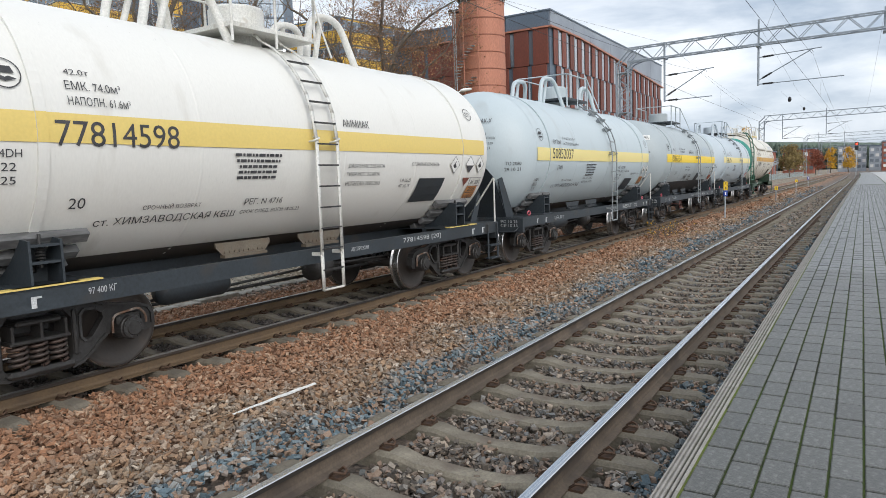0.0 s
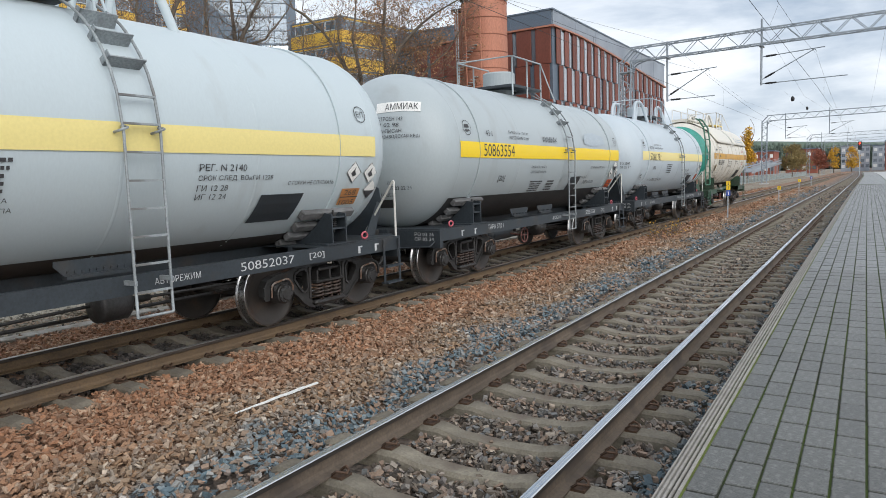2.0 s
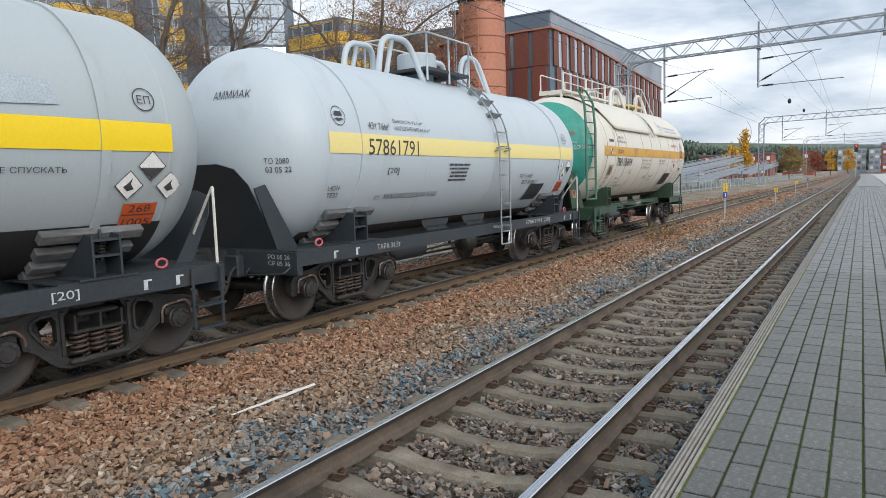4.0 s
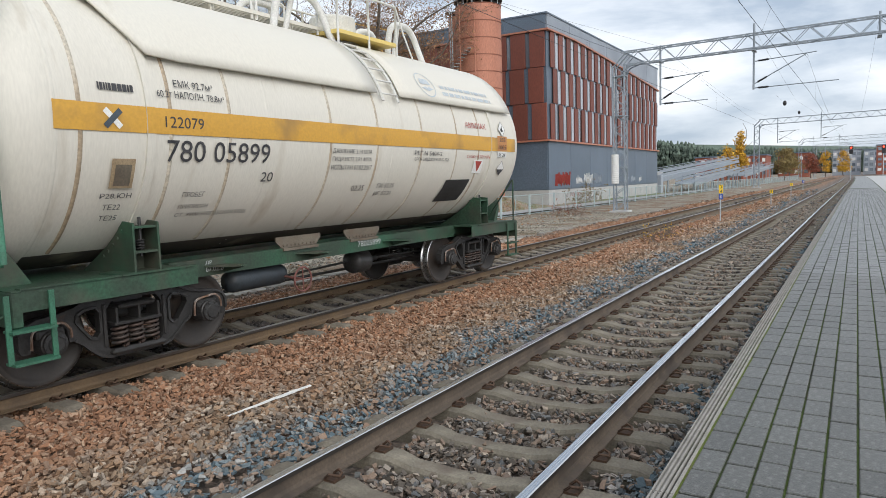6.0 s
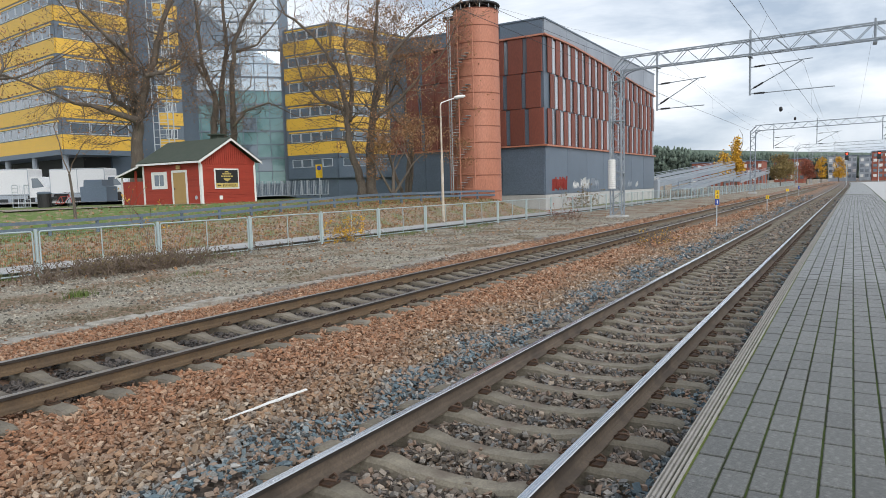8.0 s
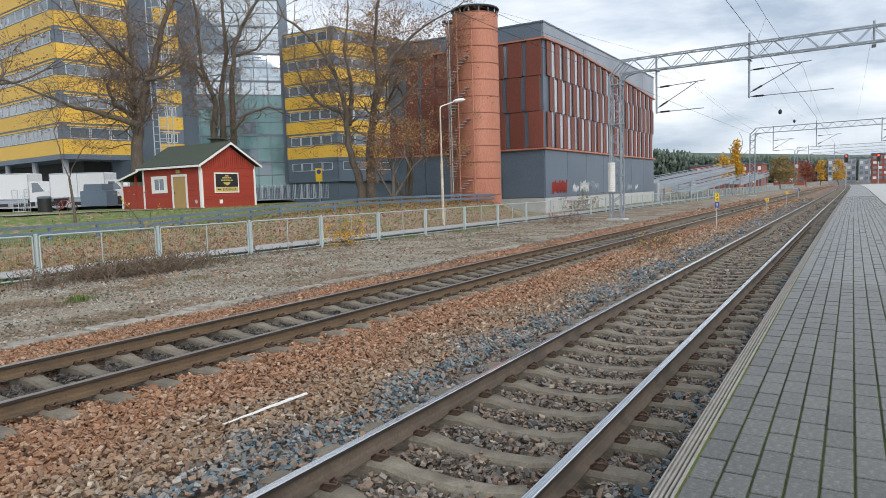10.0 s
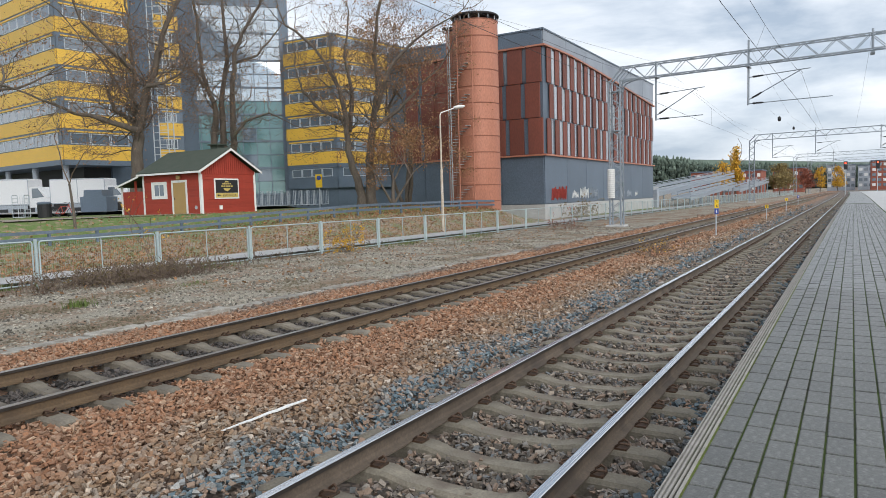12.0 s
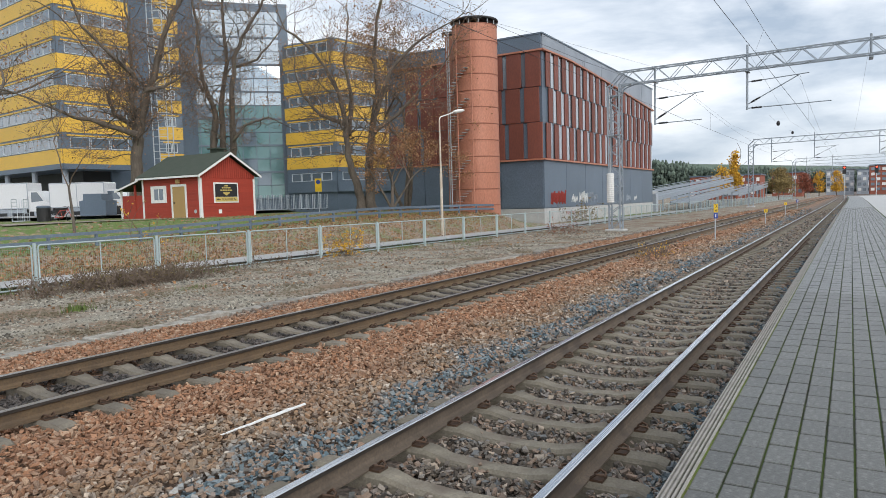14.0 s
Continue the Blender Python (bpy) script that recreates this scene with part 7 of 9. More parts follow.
# ---------- hall with the rust-red screens ----------
def hall():
    ob = thing("engine_hall_building", None, "modern hall with rust-red panels over slate cladding", "building")
    x0, x1, y0, y1, zl, zt, zp = -37.5, -21.9, 52.9, 89.0, 5.2, 14.15, 15.5
    eave = lambda y: zt + 0.1 * smooth_step(y0, 58, y) - 1.5 * (max(y - 58, 0) / 31) ** 1.2      # the red ledge falls away along the tracks
    bm = bmesh.new()
    box(bm, x0, x1, y0, y1, -0.4, zt)
    part("wall", bm, M["darkclad"], ob)
    bm = bmesh.new()
    box(bm, x0 - 0.05, x1 + 0.06, y0 - 0.06, y1 + 0.06, -0.4, 1.15)
    part("plinth", bm, M["concrete"], ob)
    # slate panels of the ground storey
    for i in range(7):
        a = y0 + (y1 - y0) * i / 7
        bm = bmesh.new()
        box(bm, x1, x1 + 0.07, a + 0.03, a + (y1 - y0) / 7 - 0.03, 1.2, zl, bevel=0.01)
        part("cladding_panel", bm, M["darkclad"], ob)
    for i in range(4):
        a = x0 + (x1 - x0) * i / 4
        bm = bmesh.new()
        box(bm, a + 0.03, a + (x1 - x0) / 4 - 0.03, y0 - 0.07, y0, 1.2, zl, bevel=0.01)
        part("cladding_panel", bm, M["darkclad"], ob)
    # rust-red ledges
    for z in (zl, zt):
        bm = bmesh.new()
        box(bm, x0, x1 + 0.3, y0 - 0.3, y0, z, z + 0.14)
        if z == zl:
            box(bm, x1, x1 + 0.3, y0, y1 + 0.1, z, z + 0.14)
        else:
            run = [y0 + (y1 + 0.1 - y0) * i / 12 for i in range(13)]
            plate(bm, [(y, eave(y)) for y in run] + [(y, eave(y) + 0.14) for y in run[::-1]], "x", x1, x1 + 0.3)
        part("ledge", bm, M["copper"], ob)
    # pale parapet, its coping stepping back
    for i in range(7):
        a = y0 + (y1 - y0) * i / 7
        bm = bmesh.new()
        b = a + (y1 - y0) / 7
        plate(bm, [(a + 0.02, eave(a) + 0.14), (b - 0.02, eave(b) + 0.14), (b - 0.02, zp), (a + 0.02, zp)], "x", x1 - 0.3, x1 + 0.1)
        part("parapet_panel", bm, M["midclad"], ob)
    for i in range(4):
        a = x0 + (x1 - x0) * i / 4
        bm = bmesh.new()
        box(bm, a + 0.02, a + (x1 - x0) / 4 - 0.02, y0 - 0.1, y0 + 0.3, zt + 0.14, zp, bevel=0.01)
        part("parapet_panel", bm, M["darkclad"], ob)
    bm = bmesh.new()
    box(bm, x0, x1 + 0.16, y0 - 0.16, y1 + 0.1, zp, zp + 0.12)
    part("coping", bm, M["darkclad"], ob)
    # long facade: three rows of red screens, shifted from row to row, with glass and zinc fins between
    rows = [(zl + 0.14, 8.35), (8.35, 11.25), (11.25, zt)]
    pitch = 1.86
    for r, (za, zb) in enumerate(rows):
        shift = (0.0, 0.62, 0.1)[r]
        for i in range(20):
            a = y0 + 0.5 + shift + i * pitch
            if a + 1.0 > y1:
                continue
            if r == 2:
                zb = eave(a + 0.9)
                if zb - za < 0.4:
                    continue
            bm = bmesh.new()
            box(bm, x1 + 0.07, x1 + 0.16, a, a + 0.86, za + 0.03, zb - 0.03, bevel=0.015)
            part("red_screen", bm, M["redpanel"], ob)
            bm = bmesh.new()
            box(bm, x1 + 0.05, x1 + 0.2, a + 0.9, a + 1.0, za, zb, bevel=0.01)
            part("zinc_fin", bm, M["lightclad"], ob)
            bm = bmesh.new()
            box(bm, x1 + 0.02, x1 + 0.05, a + 1.02, a + pitch - 0.02, za + 0.1, zb - 0.1)
            part("window_pane", bm, M["glass"] if (i + r) % 3 == 0 else M["zinc_pale"], ob)
    # short side: wide red panels with a few narrow windows
    for r, (za, zb) in enumerate(rows):
        for i in range(12):
            a = x1 + 0.02 - (0.0, 0.25, 0.1)[r] - i * 1.72
            if a - 1.8 < x0:
                continue
            bm = bmesh.new()
            box(bm, a - 1.32, a, y0 - 0.2, y0 - 0.02, za + 0.02, zb - 0.02, bevel=0.012)
            part("red_screen", bm, M["redpanel"], ob)
            bm = bmesh.new()
            box(bm, a - 1.7, a - 1.34, y0 - 0.12, y0 - 0.02, za + 0.1, zb - 0.1)
            part("window_pane", bm, M["glass"] if r == 2 and i < 2 else (M["darkclad"] if i % 3 < 2 else M["redpanel"]), ob)
    # spray-paint on the slate
    rng = random.Random(4)
    for n_, (y, w, h, mat) in enumerate(((54.2, 3.6, 1.25, "ink_red"), (59.3, 1.8, 0.9, "white"), (61.3, 2.6, 1.2, "white"), (64.2, 2.6, 1.1, "lightclad"), (74.5, 1.6, 0.8, "lightclad"), (77.0, 1.9, 0.8, "lightclad"), (80.3, 1.2, 0.7, "white"))):
        bm = bmesh.new()
        pts = []
        k = int(w / 0.16)
        for i in range(k):
            pts.append((x1 + 0.08, y + w * i / k, 1.45 + (h if i % 2 else 0) * rng.uniform(0.7, 1.0) + (0 if i % 2 else rng.uniform(0, 0.25))))
        for p0, p1 in zip(pts, pts[1:]):
            beam(bm, p0, p1, 0.012, 0.09 if mat != "ink_red" else 0.2)
        part("graffiti", bm, M[mat], ob, "scrawled spray-paint tag")
    bm = bmesh.new()
    for i in range(9):
        beam(bm, (x1 + 0.075, 57.8 + i * 0.25, 0.5 + 0.35 * (i % 2)), (x1 + 0.075, 58.05 + i * 0.25, 0.85 - 0.35 * (i % 2)), 0.012, 0.05)
    part("graffiti", bm, M["ink_red"], ob, "scrawled spray-paint tag")


hall()


# ---------- copper-coloured stair tower ----------
def stair_tower():
    cx, cy, r, z0, z1 = -24.75, 46.6, 1.72, 0.4, 15.1
    ob = thing("stair_tower", None, "round copper-coloured sheet-metal stair tower with an outside cage", "tower")
    k = 12
    for i in range(k):
        a, b = z0 + (z1 - z0) * i / k, z0 + (z1 - z0) * (i + 1) / k
        bm = bmesh.new()
        lathe(bm, [(r, a), (r, b)], 48, "z", (cx, cy, 0))
        sheet = part("drum_sheet", bm, M["copper"], ob, smooth=True)
        bm = bmesh.new()
        lathe(bm, [(r, b - 0.045), (r + 0.035, b - 0.035), (r + 0.035, b + 0.02), (r, b + 0.03)], 48, "z", (cx, cy, 0))
        part("seam", bm, M["copper_seam"], sheet)
    bm = bmesh.new()
    box(bm, cx - 2.75, cx - 1.0, cy + 0.2, cy + 1.2, z0 - 0.3, z1 - 0.2)
    part("back_wall", bm, M["copper"], ob)
    bm = bmesh.new()
    lathe(bm, [(0.0, z1 + 0.62), (r + 0.08, z1 + 0.5), (r + 0.12, z1 + 0.42), (r + 0.1, z1 + 0.36), (r - 0.5, z1 + 0.3)], 40, "z", (cx, cy, 0))
    box(bm, cx - 3.0, cx - 0.8, cy + 0.1, cy + 1.4, z1 + 0.02, z1 + 0.12)
    part("cap_roof", bm, M["black"], ob, "dark corrugated cap")
    bm = bmesh.new()
    for i in range(14):
        a = 2 * math.pi * i / 14
        tube(bm, [(cx + (r - 0.06) * math.cos(a), cy + (r - 0.06) * math.sin(a), z1), (cx + (r - 0.06) * math.cos(a), cy + (r - 0.06) * math.sin(a), z1 + 0.4)], 0.035, 6)
    part("cap_struts", bm, M["galv"], ob)
    # cage of posts, hoops and treads on the side towards the park
    for a in (205, 232, 258, 290):
        q = (cx + (r + 0.45) * math.cos(radians(a)), cy + (r + 0.45) * math.sin(radians(a)))
        bm = bmesh.new()
        tube(bm, [(*q, z0 - 0.3), (*q, z1 - 0.1)], 0.045, 6)
        part("cage_post", bm, M["copper"] if a > 232 else M["galv"], ob)
    for i in range(13):
        z = z0 + 0.3 + i * 1.15
        bm = bmesh.new()
        tube(bm, [(cx + (r + 0.45) * math.cos(radians(a)), cy + (r + 0.45) * math.sin(radians(a)), z) for a in range(200, 300, 10)], 0.028, 5)
        part("cage_hoop", bm, M["copper"], ob)
    for i in range(60):
        z = z0 + 0.2 + i * 0.19
        a = radians(200 + (i * 7) % 84)
        bm = bmesh.new()
        m = Matrix.Translation((cx, cy, z)) @ Matrix.Rotation(a, 4, "Z")
        box(bm, r, r + 0.45, -0.14, 0.14, -0.015, 0.015, m)
        part("stair_tread", bm, M["galv"], ob)
    bm = bmesh.new()
    m = Matrix.Translation((cx, cy, 0)) @ Matrix.Rotation(radians(-62), 4, "Z")
    box(bm, r - 0.05, r + 0.03, -0.5, 0.5, z0, z0 + 2.2, m, 0.01)
    part("service_door", bm, M["copper"], ob)


stair_tower()


# ---------- street lamp and railway signs ----------
def street_lamp():
    ob = thing("street_lamp", pose(-21.7, 36.0, 0.1), "tall weathered white lamp post with a curved arm", "street lamp")
    bm = bmesh.new()
    tube(bm, [(0, 0, -0.3), (0, 0, 3.6)], 0.085, 10)
    tube(bm, [(0, 0, 3.6), (0, 0, 6.9)], 0.06, 10, 0.045)
    part("pole", bm, material("lamp_paint", (0.62, 0.58, 0.5), 0.6, 0, (0.45, 0.35, 0.25), 3, 0.6, 40, 0.1, dirt=(0.3, 0.18, 0.1), dirt_scale=4, dirt_edge=(0.6, 0.75)), ob)
    bm = bmesh.new()
    tube(bm, bent([(0, 0, 6.85), (0.02, 0.05, 7.05), (0.55, 0.75, 7.35)], 0.2), 0.035, 8)
    part("arm", bm, M["white"], ob)
    bm = bmesh.new()
    m = Matrix.Translation((0.78, 1.05, 7.45)) @ Matrix.Rotation(radians(-37), 4, "Z") @ pose(0, 0, 0, 8, 0, 0)
    g = bmesh.new()
    bmesh.ops.create_uvsphere(g, u_segments=14, v_segments=8, radius=1, matrix=m @ Matrix.Diagonal((0.17, 0.42, 0.11, 1)))
    part("lamp_head", g, M["white"], ob, smooth=True)


street_lamp()


def track_sign(x, y, z, rows, blue, label, h):
    ob = thing("track_sign", pose(x, y, z, 0, 0, 32), label, "railway sign", "track signs")
    bm = bmesh.new()
    tube(bm, [(0, 0, -0.2), (0, 0, h)], 0.03, 8)
    part("post", bm, M["galv"], ob)
    s = 0.24 if not blue or not rows else 0.19
    zt = h
    for i, t in enumerate(rows):
        bm = bmesh.new()
        box(bm, -s / 2, s / 2, -0.05, -0.035, zt - s, zt, bevel=0.006)
        plate_ = part("sign_plate", bm, M["sign_yellow"], ob, "yellow number plate")
        me = text_mesh(t, s * 0.42, s * 0.75)
        for v in me.vertices:
            v.co = (v.co.x - s * 0.21, -0.053, zt - s * 0.87 + v.co.y)
        put("numeral", me, M["black"], plate_)
        zt -= s + 0.01
    if blue:
        bm = bmesh.new()
        box(bm, -s / 2, s / 2, -0.05, -0.035, zt - s * 1.4, zt, bevel=0.006)
        plate_ = part("sign_plate", bm, M["sign_blue"], ob, "blue plate with a white figure")
        me = text_mesh(blue, s * 0.2, s * 0.75)
        for v in me.vertices:
            v.co = (v.co.x - s * 0.1, -0.053, zt - s * 1.1 + v.co.y)
        put("numeral", me, M["white"], plate_)


M["sign_yellow"] = material("sign_yellow", (0.8, 0.52, 0.0), 0.4)
M["sign_blue"] = material("sign_blue", (0.02, 0.06, 0.3), 0.4)
track_sign(-5.27, 33.0, -0.22, ["3", "4"], "1", "yellow and blue track sign on a thin post", 1.72)
track_sign(-4.95, 51.3, -0.22, ["8"], "", "yellow speed sign on a thin post", 1.05)
track_sign(-4.95, 68.0, -0.22, ["6"], "", "yellow speed sign on a thin post", 1.25)
track_sign(-5.2, 88.2, -0.22, [], "1", "small blue track sign on a thin post", 1.28)

# white plastic strip lying in the ballast
bm = bmesh.new()
plate(bm, [(-4.93, 4.12), (-4.917, 4.1), (-4.905, 4.4), (-4.892, 4.46), (-4.893, 4.7), (-4.872, 4.78), (-4.875, 5.05), (-4.866, 5.2), (-4.905, 5.22), (-4.915, 5.05), (-4.93, 5.0), (-4.925, 4.8), (-4.94, 4.72), (-4.925, 4.5), (-4.935, 4.4)], "z", -0.142, -0.132)
tagged(part("plastic_strip", bm, M["white"]), "torn white plastic strip lying on the ballast", "litter")
M["lid"] = material("lid_concrete", (0.36, 0.345, 0.31), 0.9, 0, (0.18, 0.165, 0.135), 5, 0.6, 50, 0.4, dirt=(0.15, 0.12, 0.09), dirt_scale=2.5, dirt_edge=(0.5, 0.62), spread=0.2)
# concrete cable trough lids between the gravel and the far track
for i in range(46):
    y = 0.5 + i * 1.0
    bm = bmesh.new()
    box(bm, -0.15, 0.15, 0.012, 0.988, -0.1, 0.04, bevel=0.015)
    if i == 0:
        lid = part("trough_lid", bm, M["lid"], m=pose(-10.97, y, -0.215))
        tagged(lid, "weathered concrete cable trough lid in the gravel", "trough lid", "trough lids")
    else:
        bm.free()
        if (i * 7) % 5 != 3 or i < 14:
            o = copy_thing(lid, pose(-10.97 + 0.03 * math.sin(i * 2.1), y, -0.228 + 0.015 * math.sin(i * 3.3), 0.6 * math.sin(i), 0, 1.2 * math.sin(i * 1.7)))


# ---------- office blocks behind the park ----------
def storey_wall(ob, origin, along, length, z0, floors, height, count, first=0.8, blank=(), band="yellow"):
    """Floor by floor: a yellow band, a slate window strip with its panes and mullions."""
    a = Vector((*along, 0)).normalized()
    n = Vector((a.y, -a.x, 0))
    if n.dot(Vector((0, 0, 0)) - Vector((*origin, 0))) < 0:
        n = -n
    m = Matrix((a, n, Vector((0, 0, 1)))).transposed().to_4x4()
    m.translation = Vector((*origin, 0))
    for f in range(floors):
        z = z0 + f * height
        bm = bmesh.new()
        box(bm, 0, length, 0.02, 0.14, z, z + height * 0.47, m)
        part("yellow_band" if band == "yellow" else "slate_band", bm, M[band], ob)
        bm = bmesh.new()
        box(bm, 0, length, 0.02, 0.08, z + height * 0.47, z + height, m)
        part("slate_band", bm, M["darkclad"], ob)
        if f in blank:
            continue
        w = (length - 2 * first) / count
        x = first
        for i in range(count):
            bm = bmesh.new()
            x0, x1, za, zb = x + 0.05, x + w - 0.05, z + height * 0.5, z + height * 0.86
            plate(bm, [(x0, za), (x1, za), (x1, zb), (x0, zb)], "y", 0.08, 0.16, ([(x0 + 0.09, za + 0.09), (x1 - 0.09, za + 0.09), (x1 - 0.09, zb - 0.09), (x0 + 0.09, zb - 0.09)],))
            bmesh.ops.transform(bm, matrix=m, verts=bm.verts[:])
            frame_ = part("window", bm, M["zinc_pale"], ob)
            bm = bmesh.new()
            box(bm, x0 + 0.09, x1 - 0.09, 0.085, 0.1, za + 0.09, zb - 0.09, m)
            part("pane", bm, M["glass"], frame_)
            x += w
        bm = bmesh.new()
        box(bm, first * 0.6, length - first * 0.6, 0.08, 0.2, z + height * 0.88, z + height * 0.93, m)
        part("blind_box", bm, M[band], ob)


def block(name, label, corner, u, v, lu, lv, z0, floors, height, cu, cv, base=1.2, closed=False):
    """Two visible faces meeting at a corner, over a dark ground storey on columns."""
    ob = thing(name, None, label, "office building", "office blocks")
    c, uu, vv = Vector((*corner, 0)), Vector((*u, 0)).normalized(), Vector((*v, 0)).normalized()
    bm = bmesh.new()
    zt = z0 + floors * height
    pts = [c, c + uu * lu, c + uu * lu + vv * lv, c + vv * lv]
    lo = [bm.verts.new((q.x, q.y, z0 - 0.6)) for q in pts]
    hi = [bm.verts.new((q.x, q.y, zt)) for q in pts]
    bm.faces.new(lo)
    bm.faces.new(hi[::-1])
    for i in range(4):
        bm.faces.new((lo[i], lo[(i + 1) % 4], hi[(i + 1) % 4], hi[i]))
    bmesh.ops.recalc_face_normals(bm, faces=bm.faces[:])
    part("core", bm, M["darkclad"], ob)
    storey_wall(ob, corner, u, lu, z0, floors, height, cu)
    storey_wall(ob, corner, v, lv, z0, floors, height, cv)
    bm = bmesh.new()
    back = 0.3 if closed else 4
    d = (uu + vv) * back
    pts = [c + d, c + uu * lu + vv * back, c + uu * lu + vv * lv, c + vv * lv + uu * back]
    lo = [bm.verts.new((q.x, q.y, base - 1.0)) for q in pts]
    hi = [bm.verts.new((q.x, q.y, z0 - 0.6)) for q in pts]
    for i in range(4):
        bm.faces.new((lo[i], lo[(i + 1) % 4], hi[(i + 1) % 4], hi[i]))
    bmesh.ops.recalc_face_normals(bm, faces=bm.faces[:])
    part("ground_storey", bm, M["darkclad"] if closed else M["black"], ob)
    if closed:
        storey_wall(ob, corner, u, lu, z0 - 3.4, 1, 3.2, cu, band="darkclad")
        storey_wall(ob, corner, v, lv, z0 - 3.4, 1, 3.2, cv, band="darkclad")
    for i in range(0 if closed else 4):
        q = c + uu * (1.5 + i * lu / 4.2) + vv * 0.8
        bm = bmesh.new()
        cyl(bm, (q.x, q.y, base - 1), (q.x, q.y, z0 - 0.6), 0.35, 12)
        part("column", bm, M["lightclad"], ob)
    bm = bmesh.new()
    for k, (p0, p1) in enumerate(((c + uu * lu, c), (c, c + vv * lv))):
        beam(bm, p0 + Vector((0, 0, z0 - 0.3)), p1 + Vector((0, 0, z0 - 0.3)), 0.3, 0.6)
    part("edge_beam", bm, M["darkclad"], ob)
    return ob


block("office_building", "yellow and slate office block on columns with ribbon windows", (-77.8, 44.8), (-0.99, 0.1), (0.13, 0.99), 34, 8.6, 7.6, 7, 3.62, 15, 3)
block("office_building", "yellow and slate office block beside the glass hall", (-61.2, 73.6), (-0.995, -0.03), (0.2, 0.98), 9.0, 18, 7.2, 5, 3.55, 4, 7, closed=True)
block("office_building", "narrow yellow-faced office wing between stair and glass", (-79.4, 62.7), (-0.9, 0.3), (-0.36, -0.93), 10, 3.2, 7.9, 7, 3.6, 3, 2)


def glass_hall():
    """The glazed link: bays of glass in slate framing, rows tinted to imitate reflections."""
    ob = thing("glass_office_wing", None, "glazed office wing in slate frames, cloud reflection tinted into its rows", "office building", "office blocks")
    p0, p1 = Vector((-82.0, 64.6, 0)), Vector((-71.6, 75.5, 0))
    a = (p1 - p0)
    length = a.length
    a.normalize()
    n = Vector((a.y, -a.x, 0))
    m = Matrix((a, n, Vector((0, 0, 1)))).transposed().to_4x4()
    m.translation = p0
    bm = bmesh.new()
    box(bm, 0, length, -9, -0.15, 0.5, 31.5, m)
    part("core", bm, M["darkclad"], ob)
    cols, rows = 7, 14
    rng = random.Random(3)
    for j in range(rows):
        z0, z1 = 3.2 + j * 1.95, 3.2 + (j + 1) * 1.95
        for i in range(cols):
            x0, x1 = 0.6 + i * (length - 1.6) / cols, 0.6 + (i + 1) * (length - 1.6) / cols
            bm = bmesh.new()
            tilt = rng.uniform(-0.006, 0.006)
            box(bm, x0 + 0.05, x1 - 0.05, -0.12, -0.06 + tilt, z0 + 0.06, z1 - 0.06, m)
            # painted reflection: blue sky rows on top, bright cloud rows, green rows below
            part("glass_panel", bm, M["glass_blue"] if j > 9 or rng.random() < 0.12 else M["cloud_band_glass"] if j > 6 else M["glass_green"], ob)
    for i in range(cols + 1):
        x = 0.6 + i * (length - 1.6) / cols
        bm = bmesh.new()
        box(bm, x - 0.05, x + 0.05, -0.13, 0.04, 2.5, 31, m)
        part("mullion", bm, M["darkclad"], ob)
    for j in range(rows + 1):
        z = 3.2 + j * 1.95
        bm = bmesh.new()
        box(bm, 0, length, -0.13, 0.03 if j % 2 else 0.08, z - (0.05 if j % 2 else 0.13), z + (0.05 if j % 2 else 0.13), m)
        part("transom", bm, M["darkclad"], ob)
    bm = bmesh.new()
    box(bm, length - 1.0, length + 0.3, -1, 0.2, 0.5, 31.5, m)
    box(bm, -0.4, 0.6, -1, 0.2, 0.5, 31.5, m)
    part("pier", bm, M["darkclad"], ob)


# pale and blue panes carry the reflected cloud and sky in their tint
M["cloud_band_glass"] = glass_material("window_glass_mirror", (0.6, 0.68, 0.73), 0.03)
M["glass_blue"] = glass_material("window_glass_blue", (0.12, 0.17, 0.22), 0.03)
for glazing, metal in (("cloud_band_glass", 0.8), ("glass_blue", 0.35), ("glass_green", 0.3)):
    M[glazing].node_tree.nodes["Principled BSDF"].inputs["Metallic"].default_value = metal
glass_hall()


def fire_stair():
    ob = thing("fire_stair", None, "open galvanised fire stair between two office blocks", "stair")
    x, y = -74.2, 54.2
    for dx, dy in ((0, 0), (1.6, 0.9), (-0.5, 1.2), (1.1, 2.1)):
        bm = bmesh.new()
        tube(bm, [(x + dx, y + dy, 1), (x + dx, y + dy, 34)], 0.07, 6)
        part("stair_post", bm, M["galv"], ob)
    for i in range(36):
        z = 2.0 + i * 0.9
        bm = bmesh.new()
        beam(bm, (x, y, z), (x + 1.6, y + 0.9, z), 0.06)
        beam(bm, (x - 0.5, y + 1.2, z + 0.45), (x + 1.1, y + 2.1, z + 0.45), 0.06)
        part("guard_rail", bm, M["galv"], ob)


fire_stair()



bm = bmesh.new()
box(bm, -96, -80.5, 52.5, 68, -1, 33)
tagged(part("stair_core", bm, M["darkclad"]), "plain slate stair core between the office blocks", "building")
bm = bmesh.new()
box(bm, -110, -52, 84, 110, -1, 8)
tagged(part("podium", bm, M["black"]), "dark podium under the office blocks", "building")
